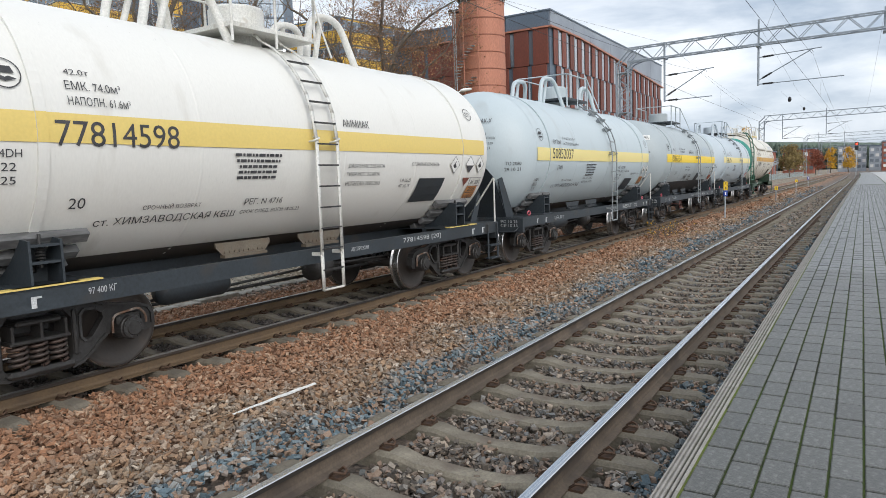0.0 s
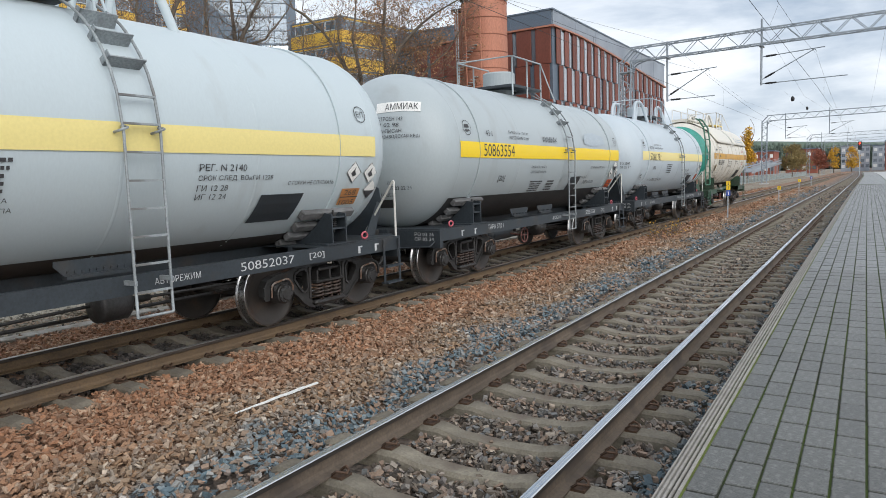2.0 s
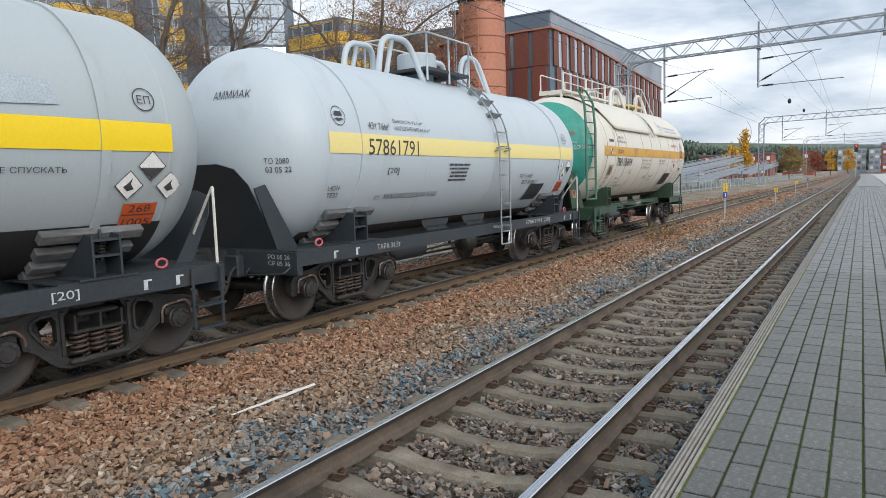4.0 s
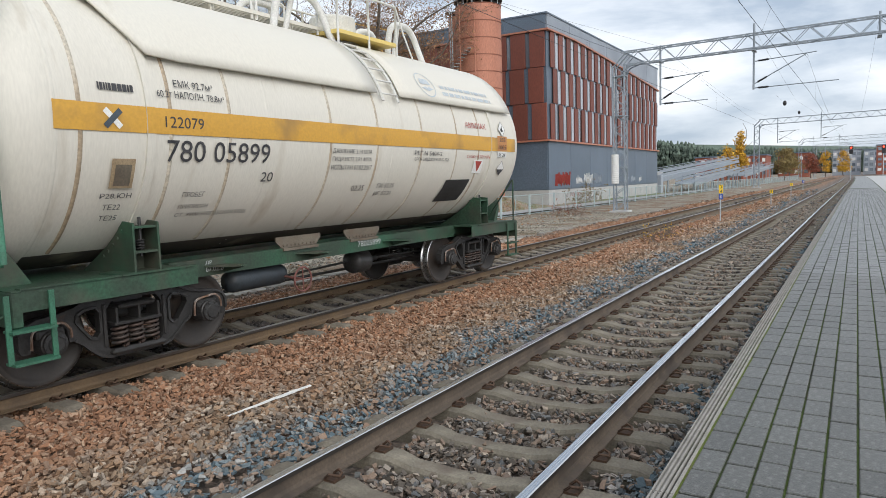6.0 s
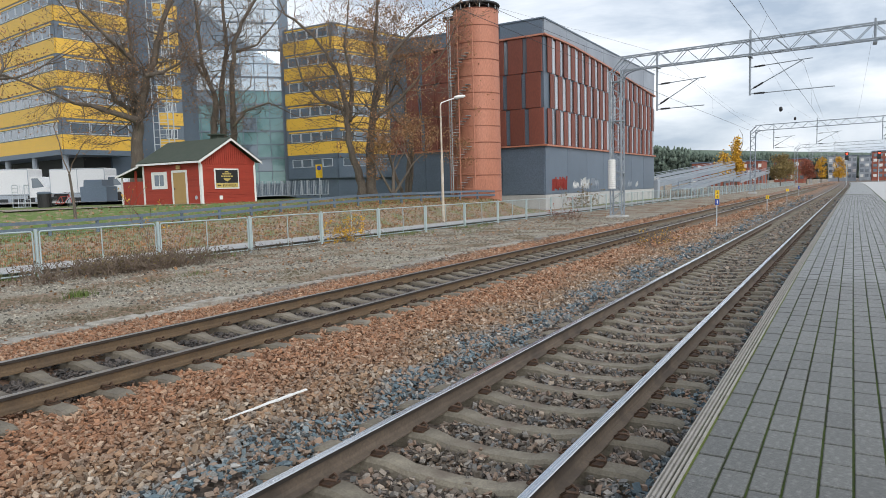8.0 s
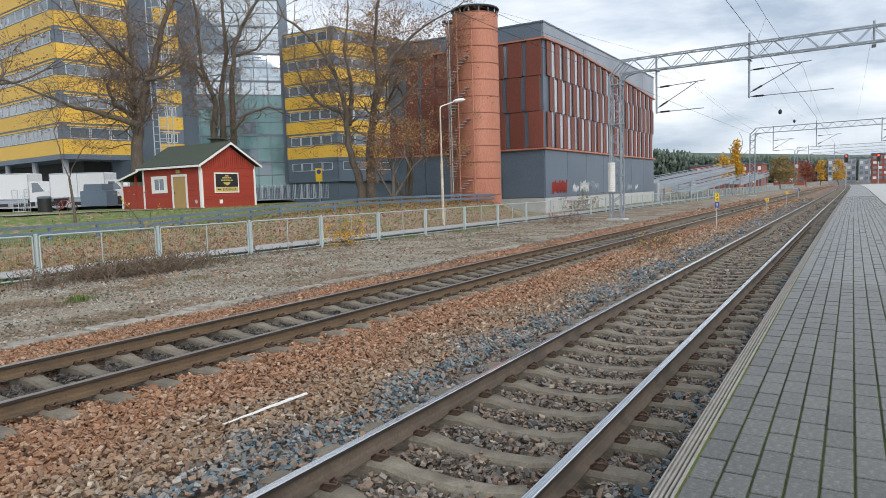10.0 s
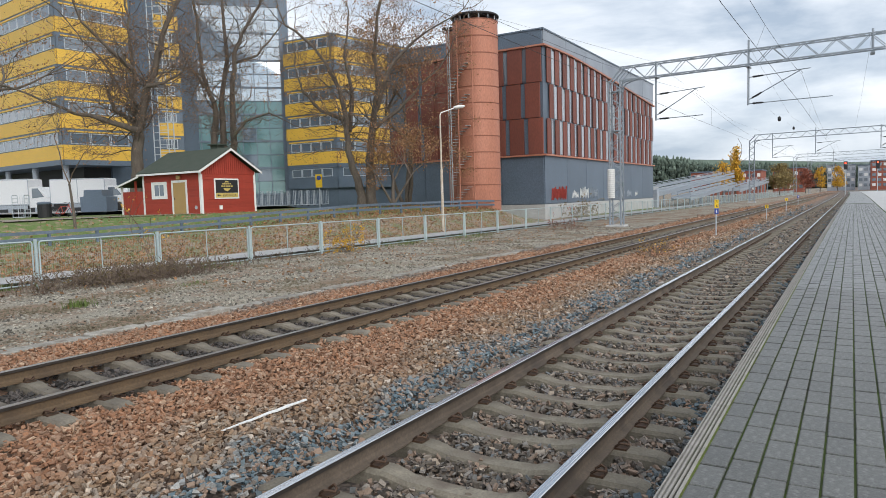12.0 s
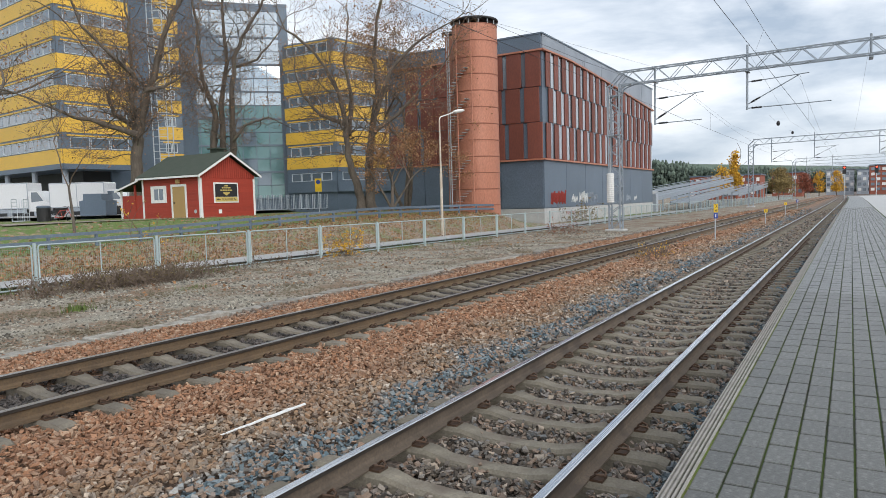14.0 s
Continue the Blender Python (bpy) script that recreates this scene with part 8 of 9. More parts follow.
# ---------- trees ----------
M["bark"] = material("bark", (0.16, 0.132, 0.105), 0.95, 0, (0.1, 0.082, 0.066), 5, 0.7, 30, 0.8, 0.03, stretch=(1, 1, 0.3), dirt=(0.1, 0.11, 0.06), dirt_scale=1.5, dirt_edge=(0.6, 0.75))
M["twig"] = material("twig", (0.17, 0.128, 0.098), 0.95, 0, (0.11, 0.083, 0.064), 5, 0.5, 30, 0.2)
M["leaf_brown"] = material("leaf_brown", (0.32, 0.17, 0.08), 0.85, 0, (0.22, 0.125, 0.065), 3, 0.4, 40, 0.1, spread=0.45, random_from="island")
M["leaf_brush"] = material("leaf_withered", (0.12, 0.085, 0.045), 0.9, 0, (0.16, 0.13, 0.05), 3, 0.5, 40, 0.1, spread=0.5, random_from="island")
M["leaf_yellow"] = material("leaf_yellow", (0.62, 0.36, 0.03), 0.8, 0, (0.45, 0.27, 0.04), 3, 0.4, 40, 0.1, spread=0.35, random_from="island")
M["leaf_red"] = material("leaf_red", (0.3, 0.09, 0.05), 0.8, 0, (0.15, 0.05, 0.03), 3, 0.4, 40, 0.1, spread=0.35, random_from="island")
M["leaf_green"] = material("needle_green", (0.04, 0.065, 0.03), 0.9, 0, (0.025, 0.045, 0.025), 3, 0.4, 40, 0.1, spread=0.4, random_from="island")
M["leaf_olive"] = material("leaf_olive", (0.26, 0.19, 0.07), 0.85, 0, (0.18, 0.14, 0.06), 3, 0.4, 40, 0.1, spread=0.4, random_from="island")


class Limbs:
    """Grows tapered limbs; collects the thick ones, the thin ones and places for leaves."""

    def __init__(self, seed):
        self.rng = random.Random(seed)
        self.thick, self.thin, self.tips = ([], []), ([], []), []

    def ring(self, store, q, d, r, n):
        s = d.cross(Vector((0.3, 0.7, 0.2))).normalized()
        u = s.cross(d).normalized()
        k = len(store[0])
        store[0].extend([tuple(q + s * (r * math.cos(2 * math.pi * j / n)) + u * (r * math.sin(2 * math.pi * j / n))) for j in range(n)])
        return k

    def grow(self, q, d, r, length, level, droop=0.0, bend=0.22, kids=(2, 3), first=False):
        rng = self.rng
        full, bend = bend, bend * (0.3 if first else 1.0)
        thick = r > 0.05
        store, n = (self.thick, 7 if r > 0.15 else 5) if thick else (self.thin, 3)
        steps = 5 if level < 3 else 3
        r_end = r * 0.62
        last = self.ring(store, q, d, r, n)
        spots = []
        for i in range(steps):
            d = (d + Vector((rng.gauss(0, bend), rng.gauss(0, bend), rng.gauss(0, bend) + 0.05 - droop))).normalized()
            q = q + d * (length / steps)
            rr = max(r + (r_end - r) * (i + 1) / steps, 0.008)
            new_ = self.ring(store, q, d, rr, n)
            for j in range(n):
                store[1].append((last + j, last + (j + 1) % n, new_ + (j + 1) % n, new_ + j))
            last = new_
            spots.append((q.copy(), d.copy(), rr))
        if level <= 0 or r_end < 0.006:
            self.tips.append((q, d))
            return
        for _ in range(rng.randint(*kids)):
            side = Vector((rng.gauss(0, 1), rng.gauss(0, 1), rng.gauss(0, 0.6))).normalized()
            self.grow(q, (d + side * rng.uniform(0.45, 0.85)).normalized(), r_end * rng.uniform(0.62, 0.92), length * rng.uniform(0.66, 0.9), level - 1, droop, full, kids)
        for qq, dd, rr in spots[1:-1]:
            if not first and rng.random() < 0.85:
                side = Vector((rng.gauss(0, 1), rng.gauss(0, 1), rng.gauss(0, 0.5))).normalized()
                self.grow(qq, (dd * 0.5 + side).normalized(), rr * rng.uniform(0.3, 0.5), length * rng.uniform(0.45, 0.75), max(level - 2, 0), droop, full, kids)


def led_tree(name, label, base, right, scale, limbs, leaves, leaf_mat, leaf_size, seed, level=4, group="park trees"):
    """A tree whose main limbs follow a sketch: each limb is (thickness, depth lean, points across and up)."""
    ob = thing(name, pose(*base), label, "tree", group)
    g, rng = Limbs(seed), random.Random(seed + 7)
    across = Vector((math.cos(radians(right)), math.sin(radians(right)), 0))
    deep = Vector((-across.y, across.x, 0))
    for r0, lean, pts in limbs:
        q = [across * (u * scale) + Vector((0, 0, v * scale)) + deep * (lean * v * scale + 0.25 * noise.noise((u * 0.05, v * 0.05, seed))) for u, v in pts]
        path = []
        for a, b in zip(q, q[1:]):
            for i in range(3):
                path.append(a.lerp(b, i / 3) + Vector((rng.gauss(0, 0.05), rng.gauss(0, 0.05), 0)))
        path.append(q[-1])
        k = len(path)
        last = None
        for i, c in enumerate(path):
            d = (path[min(i + 1, k - 1)] - path[max(i - 1, 0)]).normalized()
            r = r0 * (1 - 0.8 * (i / (k - 1)) ** 0.7) * (1.25 if i == 0 and pts[0][1] <= 0 else 1)
            now = g.ring(g.thick, c, d, r, 8)
            if last is not None:
                for j in range(8):
                    g.thick[1].append((last + j, last + (j + 1) % 8, now + (j + 1) % 8, now + j))
            last = now
            if c.z > 4.0 or pts[0][1] > 40:
                for _ in range(1 + (rng.random() < 0.7)):
                    side = Vector((rng.gauss(0, 1), rng.gauss(0, 1), rng.gauss(0.15, 0.5))).normalized()
                    g.grow(c, (d * 0.45 + side).normalized(), min(r * 0.34, 0.055), rng.uniform(1.2, 2.3), level - (rng.random() < 0.5), 0.0, 0.24, (2, 3))
        g.grow(path[-1], d, r0 * 0.28, 2.2, level, 0.0, 0.2, (2, 3))
    t = blob("trunk", g.thick[0], g.thick[1], M["bark"], True)
    t.parent = ob
    c = blob("crown", g.thin[0], g.thin[1], M["twig"])
    c.parent = ob
    spots = [q for q, d in g.tips]
    lf = leaf_mesh("leaves", [rng.choice(spots) for _ in range(leaves)], leaf_size, leaf_mat, rng, 0.2)
    lf.parent = ob
    return ob


def leaf_mesh(name, centres, size, mat, rng, spread):
    verts, faces = [], []
    for q in centres:
        c = Vector(q) + Vector((rng.gauss(0, spread), rng.gauss(0, spread), rng.gauss(0, spread)))
        a = Vector((rng.gauss(0, 1), rng.gauss(0, 1), rng.gauss(0, 1))).normalized()
        b = a.cross(Vector((rng.gauss(0, 1), rng.gauss(0, 1), rng.gauss(0, 1)))).normalized()
        s = size * rng.uniform(0.6, 1.4)
        k = len(verts)
        verts += [tuple(c - a * s), tuple(c + b * s * 0.55 - a * s * 0.1), tuple(c + a * s), tuple(c - b * s * 0.55 + a * s * 0.1)]
        faces.append((k, k + 1, k + 2, k + 3))
    return blob(name, verts, faces, mat)


def bare_tree(name, label, base, stems, level, leaves, leaf_mat, leaf_size, seed, droop=0.0, bend=0.2, group="park trees", kids=(2, 3)):
    """stems: (offset, direction, radius, length)."""
    ob = thing(name, pose(*base), label, "tree", group)
    g = Limbs(seed)
    for off, d, r, length in stems:
        g.grow(Vector(off), Vector(d).normalized(), r, length, level, droop, bend, kids, True)
    t = blob("trunk", g.thick[0], g.thick[1], M["bark"], True)
    t.parent = ob
    c = blob("crown", g.thin[0], g.thin[1], M["twig"])
    c.parent = ob
    if leaves:
        rng = random.Random(seed + 1)
        spots = [q for q, d in g.tips]
        centres = [rng.choice(spots) for _ in range(leaves)]
        lf = leaf_mesh("leaves", centres, leaf_size, leaf_mat, rng, 0.22)
        lf.parent = ob
    return ob


led_tree("oak_tree", "old oak with a thick trunk, crooked bare limbs, few brown leaves", (-45.2, 31.5, 1.3), 55, 0.0414,
         [(0.55, 0, ((-7, -14), (-2, 59), (2, 112), (6, 151), (12, 185), (22, 222), (36, 253), (49, 300), (65, 353), (89, 394), (102, 436))),
          (0.3, 0.1, ((6, 151), (3, 180), (-1, 211), (4, 253), (0, 305), (-2, 358), (-4, 415))),
          (0.27, -0.15, ((4, 148), (-30, 159), (-66, 172), (-92, 175), (-123, 190), (-174, 211))),
          (0.2, 0.2, ((4, 164), (-34, 190), (-42, 222), (-30, 253), (-49, 285), (-78, 316), (-102, 353))),
          (0.18, -0.2, ((22, 222), (47, 227), (80, 248), (103, 290))),
          (0.2, -0.1, ((3, 253), (-33, 285), (-72, 326), (-90, 384)))], 5200, M["leaf_brown"], 0.07, 11)
led_tree("lime_tree", "tall bare tree with three straight stems", (-44.6, 38.9, 1.3), 49, 0.0465,
         [(0.36, 0, ((-19, 1), (-13, 116), (-7, 179), (-21, 221), (-28, 273), (-30, 336), (-42, 404))),
          (0.38, 0.05, ((-5, 1), (3, 116), (4, 195), (16, 273), (15, 352), (14, 420))),
          (0.36, -0.05, ((12, 1), (21, 121), (23, 205), (29, 273), (42, 310), (76, 362), (94, 409))),
          (0.16, -0.2, ((22, 132), (44, 158), (81, 171), (112, 158))),
          (0.17, 0.2, ((-23, 226), (-45, 258), (-64, 299), (-72, 347))),
          (0.16, 0.2, ((30, 273), (72, 289), (106, 331), (134, 378)))], 1500, M["leaf_brown"], 0.07, 21)
led_tree("maple_tree", "broad bare tree forking near the ground on a mound", (-30.5, 40.1, 1.3), 37, 0.0411,
         [(0.42, 0, ((-13, 2), (-14, 26), (-23, 60), (-33, 103), (-34, 156), (-46, 214), (-68, 257), (-91, 290))),
          (0.5, 0.05, ((4, 2), (4, 26), (4, 84), (14, 156), (24, 214), (19, 276), (26, 343))),
          (0.26, 0.15, ((-33, 141), (-22, 204), (-34, 276), (-27, 343))),
          (0.22, -0.15, ((17, 170), (47, 247), (86, 286), (126, 310))),
          (0.2, 0.2, ((-35, 161), (-81, 180), (-113, 218), (-126, 266))),
          (0.2, -0.2, ((14, 141), (58, 170), (98, 214), (128, 238)))], 4200, M["leaf_brown"], 0.06, 33)
bare_tree("oak_tree", "bare oak at the edge of the park", (-56.5, 26.6, 1.4),
          [((0, 0, -0.3), (-0.05, 0, 1), 0.5, 6.5)], 6, 2500, M["leaf_brown"], 0.1, 41, bend=0.17)
bare_tree("weeping_tree", "small drooping tree thick with withered brown leaves", (-27.6, 39.0, 1.1),
          [((0, 0, -0.3), (0, 0.05, 1), 0.16, 2.4), ((0.1, 0.1, 0.6), (0.4, 0.4, 1), 0.1, 2.2), ((-0.1, 0, 0.6), (-0.5, -0.2, 1), 0.1, 2.2)], 6, 8000, M["leaf_brown"], 0.06, 52, droop=0.05, bend=0.24)
bare_tree("weeping_tree", "tall withered tree clad in brown leaves beside the tower", (-32.2, 47.5, 1.1),
          [((0, 0, -0.3), (0, 0, 1), 0.24, 5.5), ((0.3, 0, 0.3), (0.25, 0.1, 1), 0.16, 5.0), ((-0.3, 0, 0.3), (-0.3, -0.1, 1), 0.16, 5.0)], 6, 10000, M["leaf_brown"], 0.07, 57, droop=0.01, bend=0.2)
bare_tree("sapling", "thin bare young tree on the lawn", (-32.4, 19.0, 0.75),
          [((0, 0, -0.2), (0, 0, 1), 0.085, 2.6)], 5, 60, M["leaf_brown"], 0.06, 61, bend=0.14)


def leafy_tree(label, base, h, r, mat, seed, count, size, cone=False, group="distant trees"):
    ob = thing("tree", pose(*base), label, "tree", group)
    rng = random.Random(seed)
    g = Limbs(seed)
    g.grow(Vector((0, 0, -0.3)), Vector((0, 0, 1)), 0.02 * h, h * 0.55, 3, 0, 0.12)
    t = blob("trunk", g.thick[0] + [], g.thick[1], M["bark"], True)
    t.parent = ob
    lumps = []
    for _ in range(26):
        t = rng.uniform(0.22, 0.97)
        w = r * (1.1 - t) if cone else r * math.sin(math.pi * min(0.92, 0.25 + t * 0.68))
        a = rng.uniform(0, 6.28)
        k = rng.uniform(0.2, 0.95)
        lumps.append(Vector((w * k * math.cos(a), w * k * math.sin(a), h * t)))
    centres = [rng.choice(lumps) + Vector((rng.gauss(0, r * 0.2), rng.gauss(0, r * 0.2), rng.gauss(0, h * 0.05))) for _ in range(count)]
    lf = leaf_mesh("crown", centres, size, mat, rng, 0.1)
    lf.parent = ob
    return ob


leafy_tree("bright yellow autumn larch behind the ramp", (-23.2, 172.0, 0.5), 11.0, 2.2, M["leaf_yellow"], 71, 2200, 0.24, True)
leafy_tree("yellow autumn birch near the far platform", (-25.5, 168.0, 0.5), 7.5, 2.4, M["leaf_yellow"], 72, 1200, 0.25)
leafy_tree("olive-brown thinning tree beside the track", (-16.2, 200.0, 0.3), 8.0, 3.5, M["leaf_olive"], 73, 3600, 0.2)
leafy_tree("olive-brown thinning tree beside the track", (-17.0, 226.0, 0.3), 8.0, 3.4, M["leaf_olive"], 74, 2000, 0.22)
leafy_tree("dark red autumn tree by the line", (-12.6, 250.0, 0.3), 7.5, 3.2, M["leaf_red"], 75, 2600, 0.22)
leafy_tree("yellow autumn tree by the far signals", (-4.2, 300.0, 0.3), 9.5, 2.4, M["leaf_yellow"], 76, 1600, 0.26)
leafy_tree("yellow autumn tree by the far signals", (-10.2, 300.0, 0.3), 9.0, 2.2, M["leaf_yellow"], 77, 1500, 0.26)


RIDGE = lambda t: 64 - 24 * smooth_step(0.25, 0.55, t) - 8 * smooth_step(0.6, 1.0, t)


def forest():
    """A wooded ridge far off: rounded crowns past counting."""
    rng = random.Random(9)
    verts, faces = [], []
    for _ in range(4600):
        t = rng.random()
        x, y = -420 + 440 * t + rng.gauss(0, 10), 1240 + 120 * rng.random()
        ridge = RIDGE(t) + 2 * math.sin(t * 13)
        z = ridge * rng.uniform(0.05, 1.0)
        h, w = rng.uniform(5, 9), rng.uniform(1.6, 3.6)
        i0, s = len(verts), 6
        for k, (zz, ww) in enumerate(((0.0, 0.75), (0.35, 1.0), (0.7, 0.7))):
            verts.extend([(x + w * ww * rng.uniform(0.7, 1.2) * math.cos(6.283 * q / s), y + w * ww * math.sin(6.283 * q / s), z + h * zz + rng.uniform(-0.8, 0.8)) for q in range(s)])
        verts.append((x, y, z + h * rng.uniform(0.9, 1.1)))
        for k in range(2):
            faces.extend([(i0 + k * s + q, i0 + k * s + (q + 1) % s, i0 + k * s + s + (q + 1) % s, i0 + k * s + s + q) for q in range(s)])
        faces.extend([(i0 + 2 * s + q, i0 + 2 * s + (q + 1) % s, i0 + 3 * s) for q in range(s)])
    tagged(blob("forest", verts, faces, M["far_woods"]), "green mixed forest on a far ridge", "forest", kind="stuff")
    v = [(-900, 1320, -1), (-600, 1320, 60), (-320, 1320, 64), (-200, 1320, 42), (40, 1320, 32), (700, 1320, -1), (700, 1500, -1), (-900, 1500, -1)]
    hill = blob("far_ridge", v, [(0, 1, 7), (1, 2, 7), (2, 3, 6, 7), (3, 4, 6), (4, 5, 6)], M["far_woods"])
    tagged(hill, "low wooded ridge on the horizon", "hill", kind="structure")


# distance haze is mixed into this green, paler and bluer than the trees
M["far_woods"] = material("far_woods", (0.12, 0.16, 0.125), 0.95, 0, (0.09, 0.125, 0.1), 0.02, 0.5, 1, 0, spread=0.35, random_from="island")
forest()

# ---------- ramps beyond the hall ----------


def ramp(label, x, y0, y1, z0, z1):
    ob = thing("steel_ramp", None, label, "ramp", "steel ramps")
    d = Vector((0, y1 - y0, z1 - z0))
    for dx in (0, -2.6):
        bm = bmesh.new()
        beam(bm, (x + dx, y0, z0), (x + dx, y1, z1), 0.12, 0.5)
        part("ramp_stringer", bm, M["steel"], ob)
        for h in (0.3, 1.05, 1.3):
            bm = bmesh.new()
            beam(bm, (x + dx, y0, z0 + h), (x + dx, y1, z1 + h), 0.07, 0.07)
            part("hand_rail", bm, M["steel"], ob)
        bm = bmesh.new()
        plate(bm, [(y0, z0 + 0.5), (y1, z1 + 0.5), (y1, z1 + 0.85), (y0, z0 + 0.85)], "x", x + dx - 0.02, x + dx + 0.02)
        part("side_panel", bm, M["steel"], ob)
    bm = bmesh.new()
    beam(bm, (x - 1.3, y0, z0 + 0.05), (x - 1.3, y1, z1 + 0.05), 2.6, 0.12)
    part("ramp_deck", bm, M["steel"], ob)
    for i in range(8):
        t = (i + 0.5) / 8
        q = Vector((x, y0, z0)) + d * t
        bm = bmesh.new()
        box(bm, x - 0.1, x + 0.1, q.y - 0.1, q.y + 0.1, -0.4, q.z)
        part("ramp_post", bm, M["steel"], ob)


ramp("long grey steel ramp with panelled sides", -22.0, 91.0, 161.0, 1.5, 4.8)
ramp("long grey steel ramp with panelled sides", -19.4, 100.0, 143.0, 0.8, 2.6)
ramp("long grey steel ramp with panelled sides", -18.6, 143.5, 198.0, 1.6, 3.7)
bm = bmesh.new()
box(bm, -22.4, -21.7, 90.6, 91.6, -0.3, 2.2, bevel=0.05)
tagged(part("equipment_cabinet", bm, M["lightclad"]), "grey trackside equipment cabinet by the hall", "cabinet")
bm = bmesh.new()
box(bm, -70, -23.5, 96, 99, -0.3, 2.6, bevel=0.05)
tagged(part("loading_dock_wall", bm, M["concrete"]), "pale concrete dock wall beyond the hall", "wall", kind="structure")


# ---------- far town ----------
M["brick"] = material("far_brick", (0.3, 0.095, 0.06), 0.8, 0, (0.24, 0.08, 0.055), 0.2, 0.4, 4, 0.1)


def far_house(label, x, y, w, d, h, mat, floors, bays):
    ob = thing("town_building", pose(x, y, 0), label, "building", "town buildings")
    bm = bmesh.new()
    box(bm, 0, w, 0, d, -1, h)
    part("wall", bm, mat, ob)
    bm = bmesh.new()
    box(bm, -0.4, w + 0.4, -0.4, d + 0.4, h, h + 0.5)
    part("roof", bm, M["darkclad"], ob)
    for f in range(floors):
        for b in range(bays):
            bm = bmesh.new()
            z = 1.6 + f * (h - 1.5) / floors
            xx = w * (b + 0.5) / bays
            box(bm, xx - w / bays * 0.33, xx + w / bays * 0.33, -0.12, -0.02, z, z + (h - 1.5) / floors * 0.55)
            part("window", bm, M["glass"] if (b + f) % 3 else M["white"], ob)


far_house("red brick town block far along the line", -50.0, 330, 16, 20, 10, M["brick"], 3, 8)
far_house("red brick town block far along the line", -32.0, 360, 13, 20, 11, M["brick"], 3, 6)
far_house("grey office block far along the line", -11.0, 420, 13, 20, 13, M["lightclad"], 4, 6)
far_house("red brick building far beside the line", 8.6, 400, 7, 20, 14, M["brick"], 5, 3)
far_house("red brick tower far beside the line", 15.8, 400, 5, 20, 13, M["concrete"], 4, 3)
far_house("blue glass building far beside the line", 3.4, 440, 12, 20, 13, M["lightclad"], 4, 5)
far_house("pale low building behind the ramps", -56.0, 290, 18, 14, 9, M["brick"], 3, 9)


def signal(x, y, label):
    ob = thing("railway_signal", pose(x, y, 0, 0, 0, 5), label, "railway signal", "railway signals")
    bm = bmesh.new()
    tube(bm, [(0, 0, -0.3), (0, 0, 8.0)], 0.09, 8)
    part("signal_post", bm, M["galv"], ob)
    bm = bmesh.new()
    box(bm, -0.45, 0.45, -0.1, 0.1, 6.4, 8.6, bevel=0.05)
    part("signal_head", bm, M["black"], ob)
    m = bpy.data.materials.get("signal_red")
    if not m:
        m = bpy.data.materials.new("signal_red")
        m.use_nodes = True
        b = m.node_tree.nodes["Principled BSDF"]
        b.inputs["Base Color"].default_value = (0.6, 0.02, 0.01, 1)
        b.inputs["Emission Color"].default_value, b.inputs["Emission Strength"].default_value = (1, 0.05, 0.02, 1), 4.0
    bm = bmesh.new()
    lathe(bm, [(0.0, -0.16), (0.2, -0.15), (0.22, -0.1)], 12, "y", (0, 0, 8.1))
    part("red_lamp", bm, m, ob, "lit red signal lamp")


signal(-1.3, 212, "dark signal head showing red on a grey post")
signal(6.1, 216, "dark signal head showing red on a grey post")


# ---------- things in the park and the yard behind it ----------
M["van_white"] = material("van_white", (0.74, 0.75, 0.76), 0.3, 0, (0.68, 0.69, 0.7), 1, 0.3, 20, 0.02, coat=0.3)
M["tyre"] = material("tyre", (0.02, 0.02, 0.02), 0.8)
M["grass_blade"] = material("grass_blade", (0.09, 0.15, 0.03), 0.8, 0, (0.14, 0.17, 0.05), 3, 0.4, 20, 0, spread=0.4, random_from="island")


